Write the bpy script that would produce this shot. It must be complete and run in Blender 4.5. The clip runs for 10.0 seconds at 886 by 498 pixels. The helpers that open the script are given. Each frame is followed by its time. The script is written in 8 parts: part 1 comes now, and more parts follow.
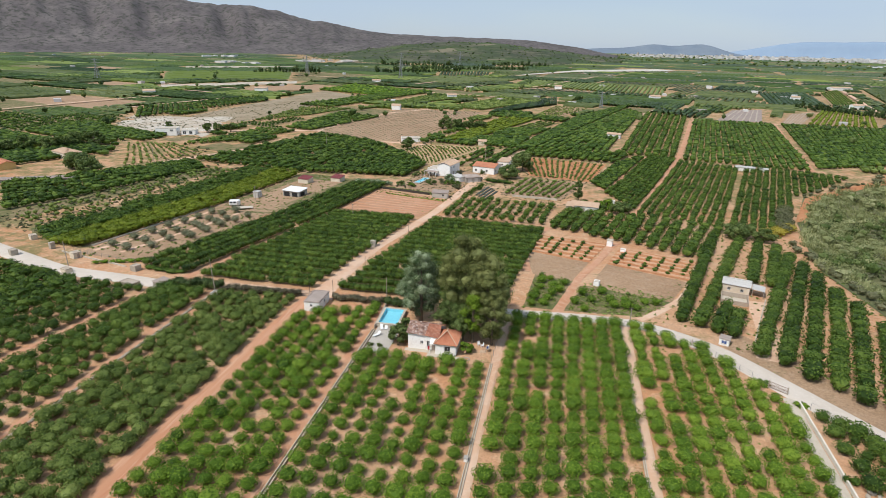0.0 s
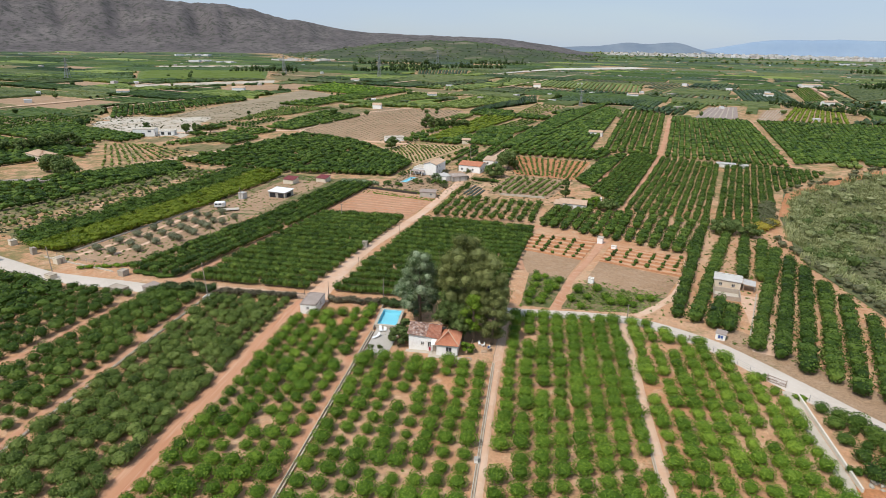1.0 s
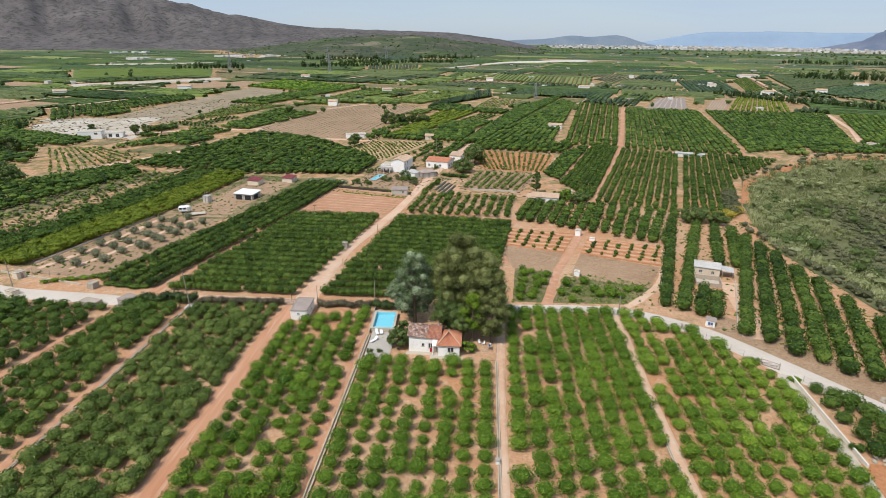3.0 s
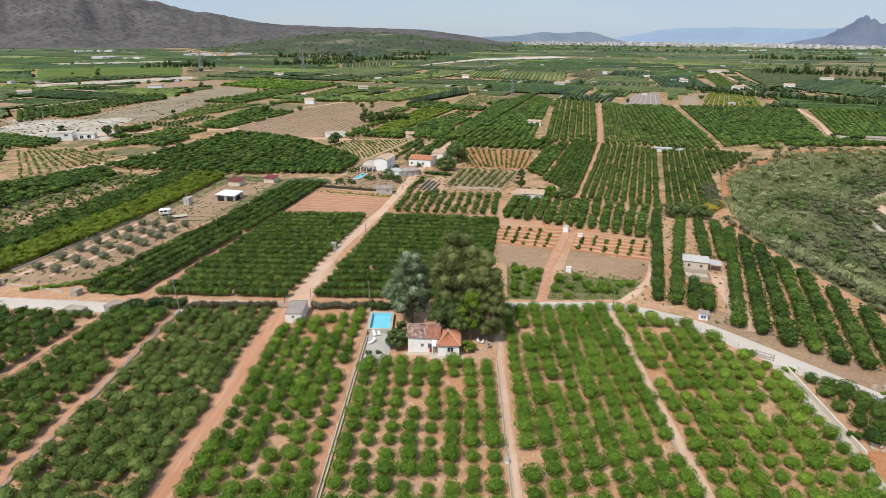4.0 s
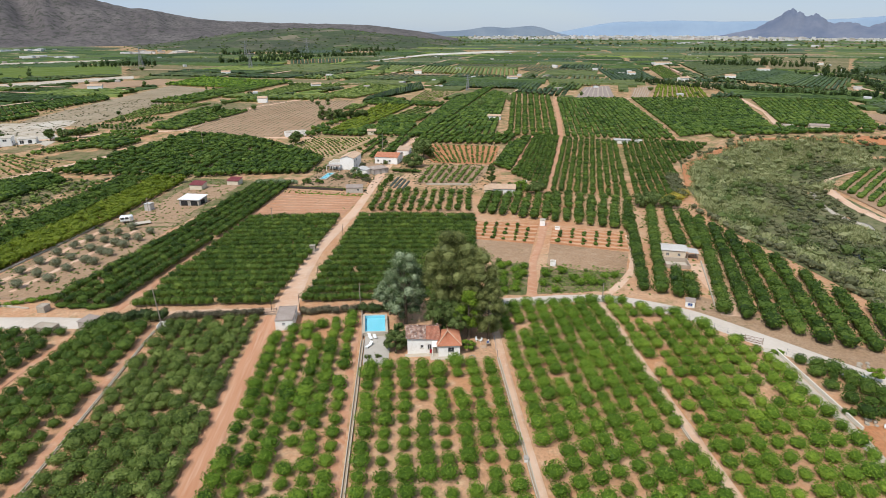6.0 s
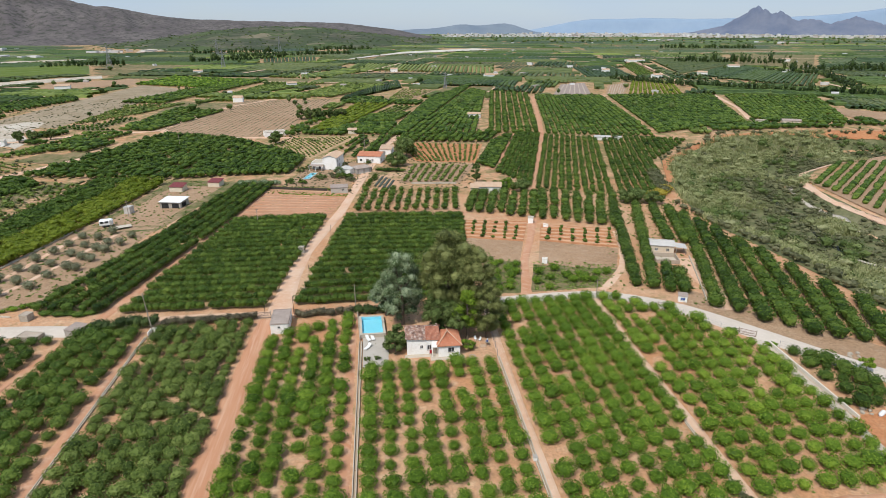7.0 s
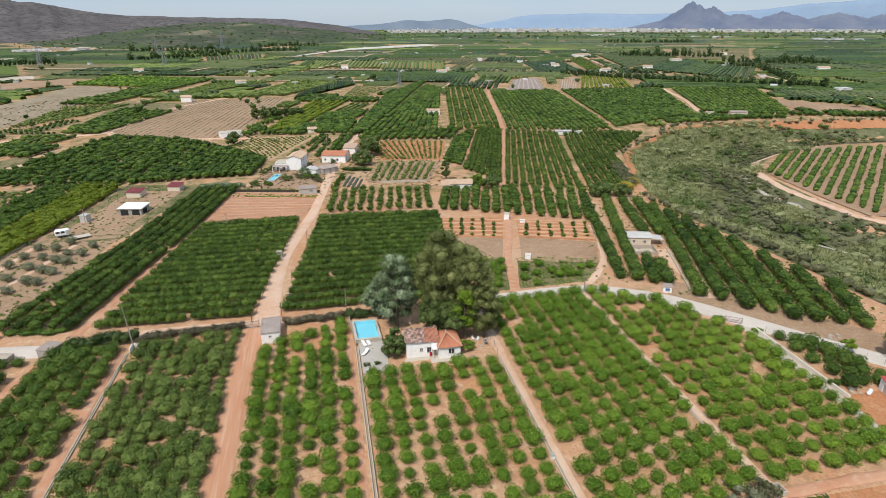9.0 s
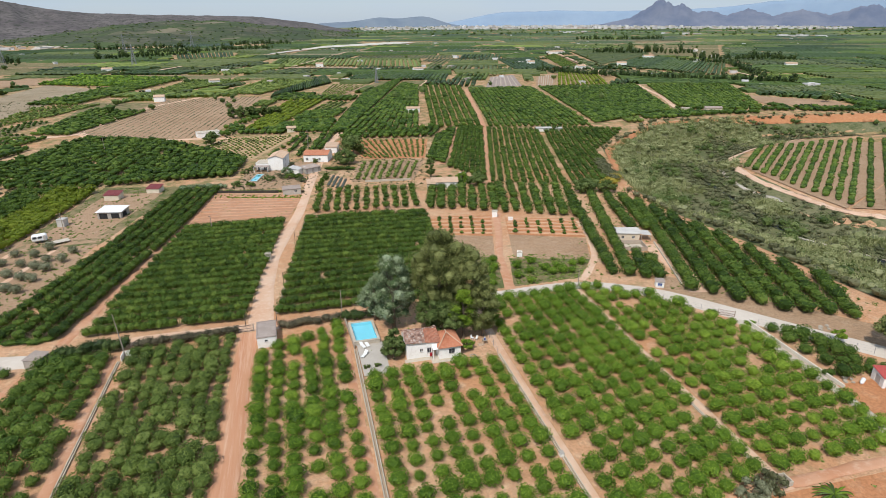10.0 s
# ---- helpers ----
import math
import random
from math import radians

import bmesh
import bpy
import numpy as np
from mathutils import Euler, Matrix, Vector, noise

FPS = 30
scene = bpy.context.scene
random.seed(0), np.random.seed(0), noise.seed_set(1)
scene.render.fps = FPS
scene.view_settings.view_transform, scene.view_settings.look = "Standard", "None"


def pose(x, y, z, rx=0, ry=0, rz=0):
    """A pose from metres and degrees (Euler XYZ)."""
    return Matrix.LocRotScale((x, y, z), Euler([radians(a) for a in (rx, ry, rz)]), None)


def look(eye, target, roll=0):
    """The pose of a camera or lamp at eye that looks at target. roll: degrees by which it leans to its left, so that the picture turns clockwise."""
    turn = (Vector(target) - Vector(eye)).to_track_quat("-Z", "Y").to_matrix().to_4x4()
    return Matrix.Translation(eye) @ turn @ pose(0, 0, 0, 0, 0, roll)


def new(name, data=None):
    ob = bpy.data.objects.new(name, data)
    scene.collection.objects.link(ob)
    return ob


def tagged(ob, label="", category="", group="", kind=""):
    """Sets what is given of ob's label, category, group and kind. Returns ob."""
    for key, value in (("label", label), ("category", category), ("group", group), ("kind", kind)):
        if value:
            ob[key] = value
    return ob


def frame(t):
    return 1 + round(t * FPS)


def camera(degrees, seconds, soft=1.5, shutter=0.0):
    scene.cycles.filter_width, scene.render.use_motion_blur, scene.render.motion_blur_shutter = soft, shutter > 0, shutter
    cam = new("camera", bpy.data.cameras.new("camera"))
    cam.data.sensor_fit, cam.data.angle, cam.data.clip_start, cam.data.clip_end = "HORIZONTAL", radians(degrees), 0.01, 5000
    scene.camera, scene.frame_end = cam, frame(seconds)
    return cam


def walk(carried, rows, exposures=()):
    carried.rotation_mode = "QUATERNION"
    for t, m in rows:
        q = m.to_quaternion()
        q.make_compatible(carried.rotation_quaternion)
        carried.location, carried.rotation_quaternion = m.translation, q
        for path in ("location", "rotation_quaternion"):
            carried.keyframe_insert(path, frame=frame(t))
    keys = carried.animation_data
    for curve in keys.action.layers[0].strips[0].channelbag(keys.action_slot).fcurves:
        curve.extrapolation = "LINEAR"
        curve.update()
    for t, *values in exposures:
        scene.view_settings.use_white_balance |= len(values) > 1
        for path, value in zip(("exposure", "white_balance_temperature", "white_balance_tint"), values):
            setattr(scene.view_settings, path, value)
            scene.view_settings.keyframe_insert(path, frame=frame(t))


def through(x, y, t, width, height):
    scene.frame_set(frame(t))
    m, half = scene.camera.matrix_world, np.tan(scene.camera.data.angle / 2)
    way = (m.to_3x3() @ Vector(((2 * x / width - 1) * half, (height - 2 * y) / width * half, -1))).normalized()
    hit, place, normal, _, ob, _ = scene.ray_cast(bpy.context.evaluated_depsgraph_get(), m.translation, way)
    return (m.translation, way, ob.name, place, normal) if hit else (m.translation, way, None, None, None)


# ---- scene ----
cam = camera(74.5, 10.0, soft=0.8)
PATH = [
    (0, (19.382, -100.446, 58.197), (19.029, -98.592, 57.536), 1.2),
    (0.5, (17.368, -100.547, 58.185), (17.049, -98.686, 57.525), 1.2),
    (1, (15.169, -100.538, 58.182), (14.888, -98.672, 57.518), 1.1),
    (1.5, (12.891, -100.433, 58.235), (12.65, -98.564, 57.568), 0.9),
    (2, (10.647, -100.236, 58.315), (10.448, -98.363, 57.643), 0.8),
    (2.5, (8.431, -99.985, 58.352), (8.271, -98.109, 57.677), 0.7),
    (4, (1.976, -99.204, 58.51), (1.939, -97.326, 57.824), 0.4),
    (4.5, (-0.135, -98.795, 58.554), (-0.132, -96.918, 57.865), 0.2),
    (5, (-2.195, -98.369, 58.585), (-2.152, -96.494, 57.893), 0.1),
    (5.5, (-4.268, -97.938, 58.61), (-4.185, -96.065, 57.914), 0.0),
    (7, (-10.439, -96.445, 58.73), (-10.235, -94.585, 58.024), -0.2),
    (7.5, (-12.495, -95.8, 58.777), (-12.251, -93.946, 58.068), -0.3),
    (8, (-14.483, -95.106, 58.854), (-14.2, -93.259, 58.141), -0.3),
    (8.5, (-16.518, -94.377, 58.974), (-16.194, -92.538, 58.258), -0.4),
    (9, (-18.552, -93.614, 59.073), (-18.186, -91.784, 58.354), -0.4),
    (9.5, (-20.543, -92.819, 59.141), (-20.137, -91.0, 58.418), -0.5),
    (10, (-22.471, -91.964, 59.188), (-22.026, -90.155, 58.461), -0.5),
]
walk(cam, [(t, look(eye, target, roll)) for t, eye, target, roll in PATH])

# ---- light ----
SUN_TO = Vector((-0.34, -0.46, 0.82)).normalized()
world = bpy.data.worlds.new("sky")
scene.world = world
world.use_nodes = True
wn, wl = world.node_tree.nodes, world.node_tree.links
sky = wn.new("ShaderNodeTexSky")
sky.sky_type, sky.sun_disc = "NISHITA", False
sky.sun_elevation, sky.sun_rotation = math.asin(SUN_TO.z), math.atan2(SUN_TO.x, SUN_TO.y)
sky.altitude, sky.air_density, sky.dust_density, sky.ozone_density = 100, 1.0, 0.6, 1.2
# a thin bright veil of high cloud over the blue
veil_noise, veil_map, veil_at, veil_ramp, veil = [wn.new("ShaderNode" + k) for k in ("TexNoise", "Mapping", "TexCoord", "ValToRGB", "Mix")]
veil.data_type = "RGBA"
veil.inputs[7].default_value = (4.3, 5.4, 6.9, 1)
veil_map.inputs["Scale"].default_value = (1.0, 1.0, 5.0)
veil_noise.inputs["Scale"].default_value, veil_noise.inputs["Detail"].default_value = 2.2, 6
veil_ramp.color_ramp.elements[0].position, veil_ramp.color_ramp.elements[0].color = 0.35, (0.68, 0.68, 0.68, 1)
veil_ramp.color_ramp.elements[1].position, veil_ramp.color_ramp.elements[1].color = 0.7, (0.92, 0.92, 0.92, 1)
wl.new(veil_at.outputs["Generated"], veil_map.inputs[0]), wl.new(veil_map.outputs[0], veil_noise.inputs["Vector"])
wl.new(veil_noise.outputs["Fac"], veil_ramp.inputs[0]), wl.new(veil_ramp.outputs[0], veil.inputs[0])
wl.new(sky.outputs[0], veil.inputs[6]), wl.new(veil.outputs[2], wn["Background"].inputs[0])
wn["Background"].inputs[1].default_value = 0.11
sun_data = bpy.data.lights.new("sun", "SUN")
sun_data.energy, sun_data.angle, sun_data.color = 3.75, radians(1.2), (1.0, 0.96, 0.905)
sun = new("sun", sun_data)
sun.matrix_world = look(SUN_TO * 300, (0, 0, 0))
scene.view_settings.exposure = 0.0


# ---- materials ----
def nodes_of(name):
    m = bpy.data.materials.new(name)
    m.use_nodes = True
    n, l = m.node_tree.nodes, m.node_tree.links
    return m, n, l, n["Principled BSDF"]


def ramp(n, l, fac, stops):
    r = n.new("ShaderNodeValToRGB")
    while len(r.color_ramp.elements) < len(stops):
        r.color_ramp.elements.new(0.5)
    for e, (p, c) in zip(r.color_ramp.elements, stops):
        e.position, e.color = p, (*c, 1)
    l.new(fac, r.inputs[0])
    return r.outputs[0]


def noise_of(n, l, scale, detail=4, rough=0.6, stretch=None, dist=0.0):
    g = n.new("ShaderNodeNewGeometry")
    t = n.new("ShaderNodeTexNoise")
    t.inputs["Scale"].default_value, t.inputs["Detail"].default_value = scale, detail
    t.inputs["Roughness"].default_value, t.inputs["Distortion"].default_value = rough, dist
    src = g.outputs["Position"]
    if stretch:
        mp = n.new("ShaderNodeMapping")
        mp.inputs["Scale"].default_value = stretch[:3]
        if len(stretch) > 3:
            mp.inputs["Rotation"].default_value = (0, 0, stretch[3])
        l.new(src, mp.inputs[0])
        src = mp.outputs[0]
    l.new(src, t.inputs["Vector"])
    return t.outputs["Fac"]


def mixc(n, l, fac, a, b, mode="MIX"):
    m = n.new("ShaderNodeMix")
    m.data_type, m.blend_type = "RGBA", mode
    for sock, v in ((m.inputs[0], fac), (m.inputs[6], a), (m.inputs[7], b)):
        if isinstance(v, (int, float)):
            sock.default_value = v
        elif isinstance(v, tuple):
            sock.default_value = (*v, 1)
        else:
            l.new(v, sock)
    return m.outputs[2]


def math_of(n, l, op, a, b=0.0, clamp=False, c=0.0):
    m = n.new("ShaderNodeMath")
    m.operation, m.use_clamp = op, clamp
    for sock, v in zip(m.inputs, (a, b, c)):
        if isinstance(v, (int, float)):
            sock.default_value = v
        else:
            l.new(v, sock)
    return m.outputs[0]


def bump_of(n, l, bsdf, height, strength, dist):
    b = n.new("ShaderNodeBump")
    b.inputs["Strength"].default_value, b.inputs["Distance"].default_value = strength, dist
    l.new(height, b.inputs["Height"])
    l.new(b.outputs[0], bsdf.inputs["Normal"])


def surface(name, a, b, c, big=0.15, small=2.5, rough=0.9, bump=0.3, dist=0.05, metal=0.0, stretch=None, spec=0.3):
    """Two scales of noise: a to b slowly, c as fine specks and stains."""
    m, n, l, p = nodes_of(name)
    col = ramp(n, l, noise_of(n, l, big, 5, 0.6, stretch), ((0.35, a), (0.65, b)))
    fine = noise_of(n, l, small, 6, 0.7, stretch)
    col = mixc(n, l, ramp(n, l, fine, ((0.5, (0, 0, 0)), (0.75, (0.8, 0.8, 0.8)))), col, c)
    l.new(col, p.inputs["Base Color"])
    p.inputs["Roughness"].default_value, p.inputs["Metallic"].default_value = rough, metal
    p.inputs["Specular IOR Level"].default_value = spec
    if bump:
        bump_of(n, l, p, fine, bump, dist)
    return m


def foliage(name, dark, mid, light, through=0.22, rough=0.5):
    """Leaves: every leaf, tree and plot has its own shade of green."""
    m, n, l, p = nodes_of(name)
    at = n.new("ShaderNodeAttribute")
    at.attribute_name = "tint"
    g, o = n.new("ShaderNodeNewGeometry"), n.new("ShaderNodeObjectInfo")
    v = math_of(n, l, "MULTIPLY", g.outputs["Random Per Island"], 0.66)
    v = math_of(n, l, "ADD", v, math_of(n, l, "MULTIPLY", at.outputs["Fac"], 0.30))
    v = math_of(n, l, "ADD", v, math_of(n, l, "MULTIPLY_ADD", o.outputs["Random"], 0.20, False, 0.01))
    wide = noise_of(n, l, 0.05, 3)
    v = math_of(n, l, "ADD", v, math_of(n, l, "MULTIPLY", math_of(n, l, "SUBTRACT", wide, 0.5), 0.3), True)
    col = ramp(n, l, v, ((0.08, dark), (0.5, mid), (0.95, light)))
    l.new(col, p.inputs["Base Color"])
    p.inputs["Roughness"].default_value, p.inputs["Specular IOR Level"].default_value = rough, 0.14
    tr = n.new("ShaderNodeBsdfTranslucent")
    l.new(mixc(n, l, 1.0, col, (1.0, 1.0, 0.55), "MULTIPLY"), tr.inputs[0])
    mx = n.new("ShaderNodeMixShader")
    mx.inputs[0].default_value = through
    l.new(p.outputs[0], mx.inputs[1]), l.new(tr.outputs[0], mx.inputs[2])
    l.new(mx.outputs[0], n["Material Output"].inputs[0])
    return m


def soil_material(name, tan, red, pale, weed, weed_from, greener=0.0):
    m, n, l, p = nodes_of(name)
    col = ramp(n, l, noise_of(n, l, 0.035, 6, 0.65), ((0.38, tan), (0.62, red)))
    col = mixc(n, l, ramp(n, l, noise_of(n, l, 0.4, 6, 0.7), ((0.5, (0, 0, 0)), (0.75, (0.75, 0.75, 0.75)))), col, pale)
    growth = noise_of(n, l, 0.16, 8, 0.78)
    if greener:
        # the land is weedier away from the tilled groves by the house
        at, xyz = n.new("ShaderNodeNewGeometry"), n.new("ShaderNodeSeparateXYZ")
        l.new(at.outputs["Position"], xyz.inputs[0])
        north = math_of(n, l, "MULTIPLY", math_of(n, l, "SUBTRACT", xyz.outputs[1], 90), 0.012, True)
        west = math_of(n, l, "MULTIPLY", math_of(n, l, "SUBTRACT", -95, xyz.outputs[0]), 0.03, True)
        growth = math_of(n, l, "ADD", growth, math_of(n, l, "MULTIPLY", math_of(n, l, "MAXIMUM", north, west), greener))
    weeds = ramp(n, l, growth, ((weed_from, (0, 0, 0)), (weed_from + 0.13, (0.9, 0.9, 0.9))))
    col = mixc(n, l, weeds, col, weed)
    fine = noise_of(n, l, 1.9, 6, 0.8)
    col = mixc(n, l, 0.55, col, ramp(n, l, fine, ((0.3, (0.22, 0.22, 0.22)), (0.7, (0.85, 0.85, 0.85)))), "OVERLAY")
    l.new(col, p.inputs["Base Color"])
    p.inputs["Roughness"].default_value, p.inputs["Specular IOR Level"].default_value = 0.95, 0.2
    bump_of(n, l, p, fine, 0.6, 0.08)
    return m


SOIL = soil_material("orchard_soil", (0.47, 0.290, 0.175), (0.44, 0.225, 0.115), (0.57, 0.42, 0.285), (0.165, 0.150, 0.058), 0.56, 0.13)
RED = soil_material("red_soil", (0.42, 0.195, 0.09), (0.37, 0.155, 0.07), (0.47, 0.27, 0.15), (0.17, 0.15, 0.06), 0.64)
TAN = soil_material("ploughed_soil", (0.34, 0.225, 0.14), (0.29, 0.185, 0.11), (0.39, 0.28, 0.19), (0.14, 0.13, 0.055), 0.58)
PALE = soil_material("bleached_ground", (0.48, 0.43, 0.36), (0.36, 0.29, 0.21), (0.60, 0.57, 0.51), (0.16, 0.16, 0.07), 0.56)
SCRUB = soil_material("scrub_ground", (0.22, 0.17, 0.10), (0.15, 0.14, 0.07), (0.28, 0.23, 0.15), (0.075, 0.10, 0.035), 0.47)
GRASS = soil_material("weedy_ground", (0.25, 0.18, 0.10), (0.17, 0.14, 0.065), (0.31, 0.235, 0.15), (0.080, 0.104, 0.030), 0.45)
REEDBED = soil_material("reed_litter", (0.17, 0.16, 0.085), (0.12, 0.125, 0.05), (0.25, 0.22, 0.14), (0.065, 0.085, 0.03), 0.46)
TRACK = surface("dirt_track", (0.61, 0.425, 0.305), (0.56, 0.34, 0.22), (0.67, 0.52, 0.40), 0.12, 1.0)
REDTRACK = surface("red_dirt_track", (0.51, 0.285, 0.175), (0.46, 0.22, 0.12), (0.60, 0.42, 0.30), 0.14, 0.7)
RUTTED = surface("rutted_red_track", (0.50, 0.265, 0.155), (0.45, 0.205, 0.11), (0.62, 0.43, 0.31), 0.5, 1.1, stretch=(1.3, 0.07, 1.0))
ROAD = surface("pale_road", (0.57, 0.50, 0.43), (0.51, 0.435, 0.36), (0.62, 0.56, 0.49), 0.10, 1.2, bump=0.2)
KERB = surface("cream_wall", (0.68, 0.63, 0.55), (0.61, 0.55, 0.47), (0.48, 0.42, 0.35), 0.4, 2.5)
CONCRETE = surface("concrete", (0.44, 0.37, 0.30), (0.37, 0.30, 0.235), (0.28, 0.23, 0.185), 0.5, 4)
PALECON = surface("pale_concrete", (0.52, 0.46, 0.38), (0.45, 0.39, 0.31), (0.37, 0.31, 0.24), 0.5, 4)
DARKCON = surface("channel_bed", (0.38, 0.29, 0.205), (0.32, 0.24, 0.165), (0.44, 0.35, 0.26), 0.6, 3)
PATIO = surface("patio_paving", (0.46, 0.42, 0.37), (0.41, 0.37, 0.32), (0.36, 0.32, 0.27), 0.4, 3)
WHITE = surface("white_render", (0.86, 0.85, 0.82), (0.81, 0.79, 0.75), (0.66, 0.62, 0.56), 0.3, 1.6, rough=0.85, bump=0.15)
CREAM = surface("cream_render", (0.66, 0.58, 0.46), (0.60, 0.52, 0.40), (0.50, 0.43, 0.33), 0.3, 1.6, rough=0.85, bump=0.15)
GREYWALL = surface("grey_block", (0.40, 0.37, 0.33), (0.34, 0.31, 0.27), (0.26, 0.23, 0.20), 0.4, 2.5)
METALROOF = surface("sheet_metal", (0.56, 0.535, 0.50), (0.50, 0.475, 0.44), (0.38, 0.345, 0.31), 0.4, 2, rough=0.5, metal=0.1)
FIBRE = surface("fibre_cement", (0.37, 0.305, 0.265), (0.31, 0.25, 0.215), (0.21, 0.17, 0.145), 0.5, 3)
REDTILE = surface("red_tile", (0.49, 0.205, 0.115), (0.42, 0.155, 0.085), (0.56, 0.32, 0.21), 0.6, 3.0)
OLDTILE = surface("weathered_tile", (0.36, 0.22, 0.165), (0.13, 0.07, 0.055), (0.80, 0.74, 0.67), 1.1, 1.9)
MIDTILE = surface("brown_tile", (0.38, 0.155, 0.095), (0.28, 0.11, 0.07), (0.50, 0.32, 0.23), 0.8, 2.5)
MAROON = surface("maroon_sheet", (0.20, 0.045, 0.045), (0.16, 0.035, 0.04), (0.25, 0.10, 0.09), 0.5, 3, rough=0.6)
TANTILE = surface("pale_tile", (0.52, 0.37, 0.26), (0.46, 0.31, 0.21), (0.58, 0.46, 0.36), 0.6, 3.5)
WOOD = surface("pole_wood", (0.30, 0.25, 0.20), (0.36, 0.31, 0.26), (0.18, 0.15, 0.12), 0.7, 6)
BARK = surface("bark", (0.13, 0.095, 0.065), (0.19, 0.15, 0.11), (0.07, 0.05, 0.035), 1.2, 8, bump=0.6)
DARKMETAL = surface("dark_metal", (0.06, 0.055, 0.05), (0.09, 0.08, 0.07), (0.14, 0.09, 0.06), 1, 6, rough=0.6, metal=0.5)
GALV = surface("galvanised_steel", (0.32, 0.32, 0.33), (0.26, 0.26, 0.27), (0.20, 0.19, 0.18), 0.6, 4, rough=0.5, metal=0.6)
BLACK = surface("dark_opening", (0.02, 0.02, 0.022), (0.03, 0.03, 0.03), (0.045, 0.045, 0.045), 1, 5, bump=0)
PLASTIC = surface("white_plastic", (0.78, 0.78, 0.77), (0.74, 0.74, 0.73), (0.66, 0.65, 0.62), 1, 6, rough=0.4, bump=0)
BLUE = surface("blue_paint", (0.04, 0.09, 0.30), (0.03, 0.07, 0.24), (0.08, 0.13, 0.32), 1, 5, rough=0.5, bump=0)
REDPAINT = surface("red_cloth", (0.42, 0.02, 0.03), (0.34, 0.02, 0.03), (0.5, 0.06, 0.06), 1, 6, bump=0)
POOLTILE = surface("pool_lining", (0.33, 0.62, 0.72), (0.36, 0.65, 0.74), (0.42, 0.70, 0.77), 0.4, 3, rough=0.5, bump=0)
STONE = surface("dry_stone", (0.42, 0.38, 0.31), (0.34, 0.29, 0.23), (0.22, 0.19, 0.15), 0.8, 2.5, bump=0.6)
GRAVEL = surface("river_gravel", (0.48, 0.43, 0.36), (0.40, 0.34, 0.27), (0.56, 0.52, 0.46), 0.2, 1.5)

CITRUS = foliage("citrus_leaves", (0.021, 0.054, 0.007), (0.112, 0.202, 0.020), (0.265, 0.372, 0.046), 0.25)
CITRUS_DARK = foliage("dark_citrus_leaves", (0.015, 0.033, 0.007), (0.062, 0.112, 0.017), (0.150, 0.212, 0.038), 0.21)
CITRUS_GREY = foliage("dull_citrus_leaves", (0.044, 0.074, 0.016), (0.128, 0.182, 0.038), (0.26, 0.315, 0.088), 0.26)
CITRUS_LIME = foliage("yellow_green_leaves", (0.070, 0.105, 0.010), (0.145, 0.195, 0.018), (0.23, 0.275, 0.035), 0.28)
PLAIN_DARK = foliage("plain_orchard_leaves", (0.024, 0.046, 0.013), (0.052, 0.088, 0.022), (0.095, 0.140, 0.036), 0.1)
PLAIN_GREY = foliage("plain_dull_leaves", (0.042, 0.062, 0.022), (0.080, 0.108, 0.034), (0.135, 0.160, 0.055), 0.1)
OLIVE = foliage("olive_leaves", (0.095, 0.105, 0.055), (0.19, 0.20, 0.12), (0.31, 0.32, 0.21), 0.2)
POPLAR = foliage("silver_poplar_leaves", (0.042, 0.078, 0.026), (0.120, 0.172, 0.072), (0.37, 0.43, 0.28), 0.22)
PINE = foliage("pine_needles", (0.048, 0.062, 0.017), (0.145, 0.165, 0.052), (0.275, 0.295, 0.110), 0.28)
BROAD = foliage("broad_leaves", (0.036, 0.062, 0.016), (0.092, 0.135, 0.036), (0.18, 0.225, 0.075), 0.22)
FIG = foliage("bright_leaves", (0.075, 0.130, 0.012), (0.155, 0.245, 0.024), (0.25, 0.34, 0.040), 0.28)
HEDGE = foliage("brown_hedge_leaves", (0.050, 0.046, 0.028), (0.100, 0.090, 0.054), (0.155, 0.138, 0.085), 0.1)
REED = foliage("reed_leaves", (0.145, 0.168, 0.070), (0.255, 0.280, 0.122), (0.39, 0.390, 0.205), 0.3)
SHRUB = foliage("scrub_leaves", (0.050, 0.058, 0.026), (0.106, 0.114, 0.054), (0.20, 0.195, 0.105), 0.2)
CYPRESS = foliage("dark_hedge_leaves", (0.014, 0.028, 0.010), (0.040, 0.068, 0.020), (0.085, 0.120, 0.036), 0.1)
GORSE = foliage("yellow_shrub_leaves", (0.12, 0.11, 0.02), (0.27, 0.22, 0.03), (0.42, 0.34, 0.05), 0.15)


def water_material(name, tint, rough):
    """Clear water: what lies below shows through, and a gloss on top."""
    m, n, l, p = nodes_of(name)
    see, gloss, mx, fr = [n.new("ShaderNode" + k) for k in ("BsdfTransparent", "BsdfGlossy", "MixShader", "Fresnel")]
    see.inputs[0].default_value, gloss.inputs["Roughness"].default_value, fr.inputs["IOR"].default_value = (*tint, 1), rough, 1.33
    bump_of(n, l, gloss, noise_of(n, l, 2.2, 3), 0.12, 0.05)
    l.new(fr.outputs[0], mx.inputs[0]), l.new(see.outputs[0], mx.inputs[1]), l.new(gloss.outputs[0], mx.inputs[2])
    l.new(mx.outputs[0], n["Material Output"].inputs[0])
    return m


WATER = water_material("pool_water", (0.60, 0.93, 0.98), 0.03)
PANE = surface("window_glass", (0.035, 0.04, 0.045), (0.05, 0.055, 0.06), (0.06, 0.065, 0.07), 1, 4, rough=0.12, bump=0, spec=0.6)


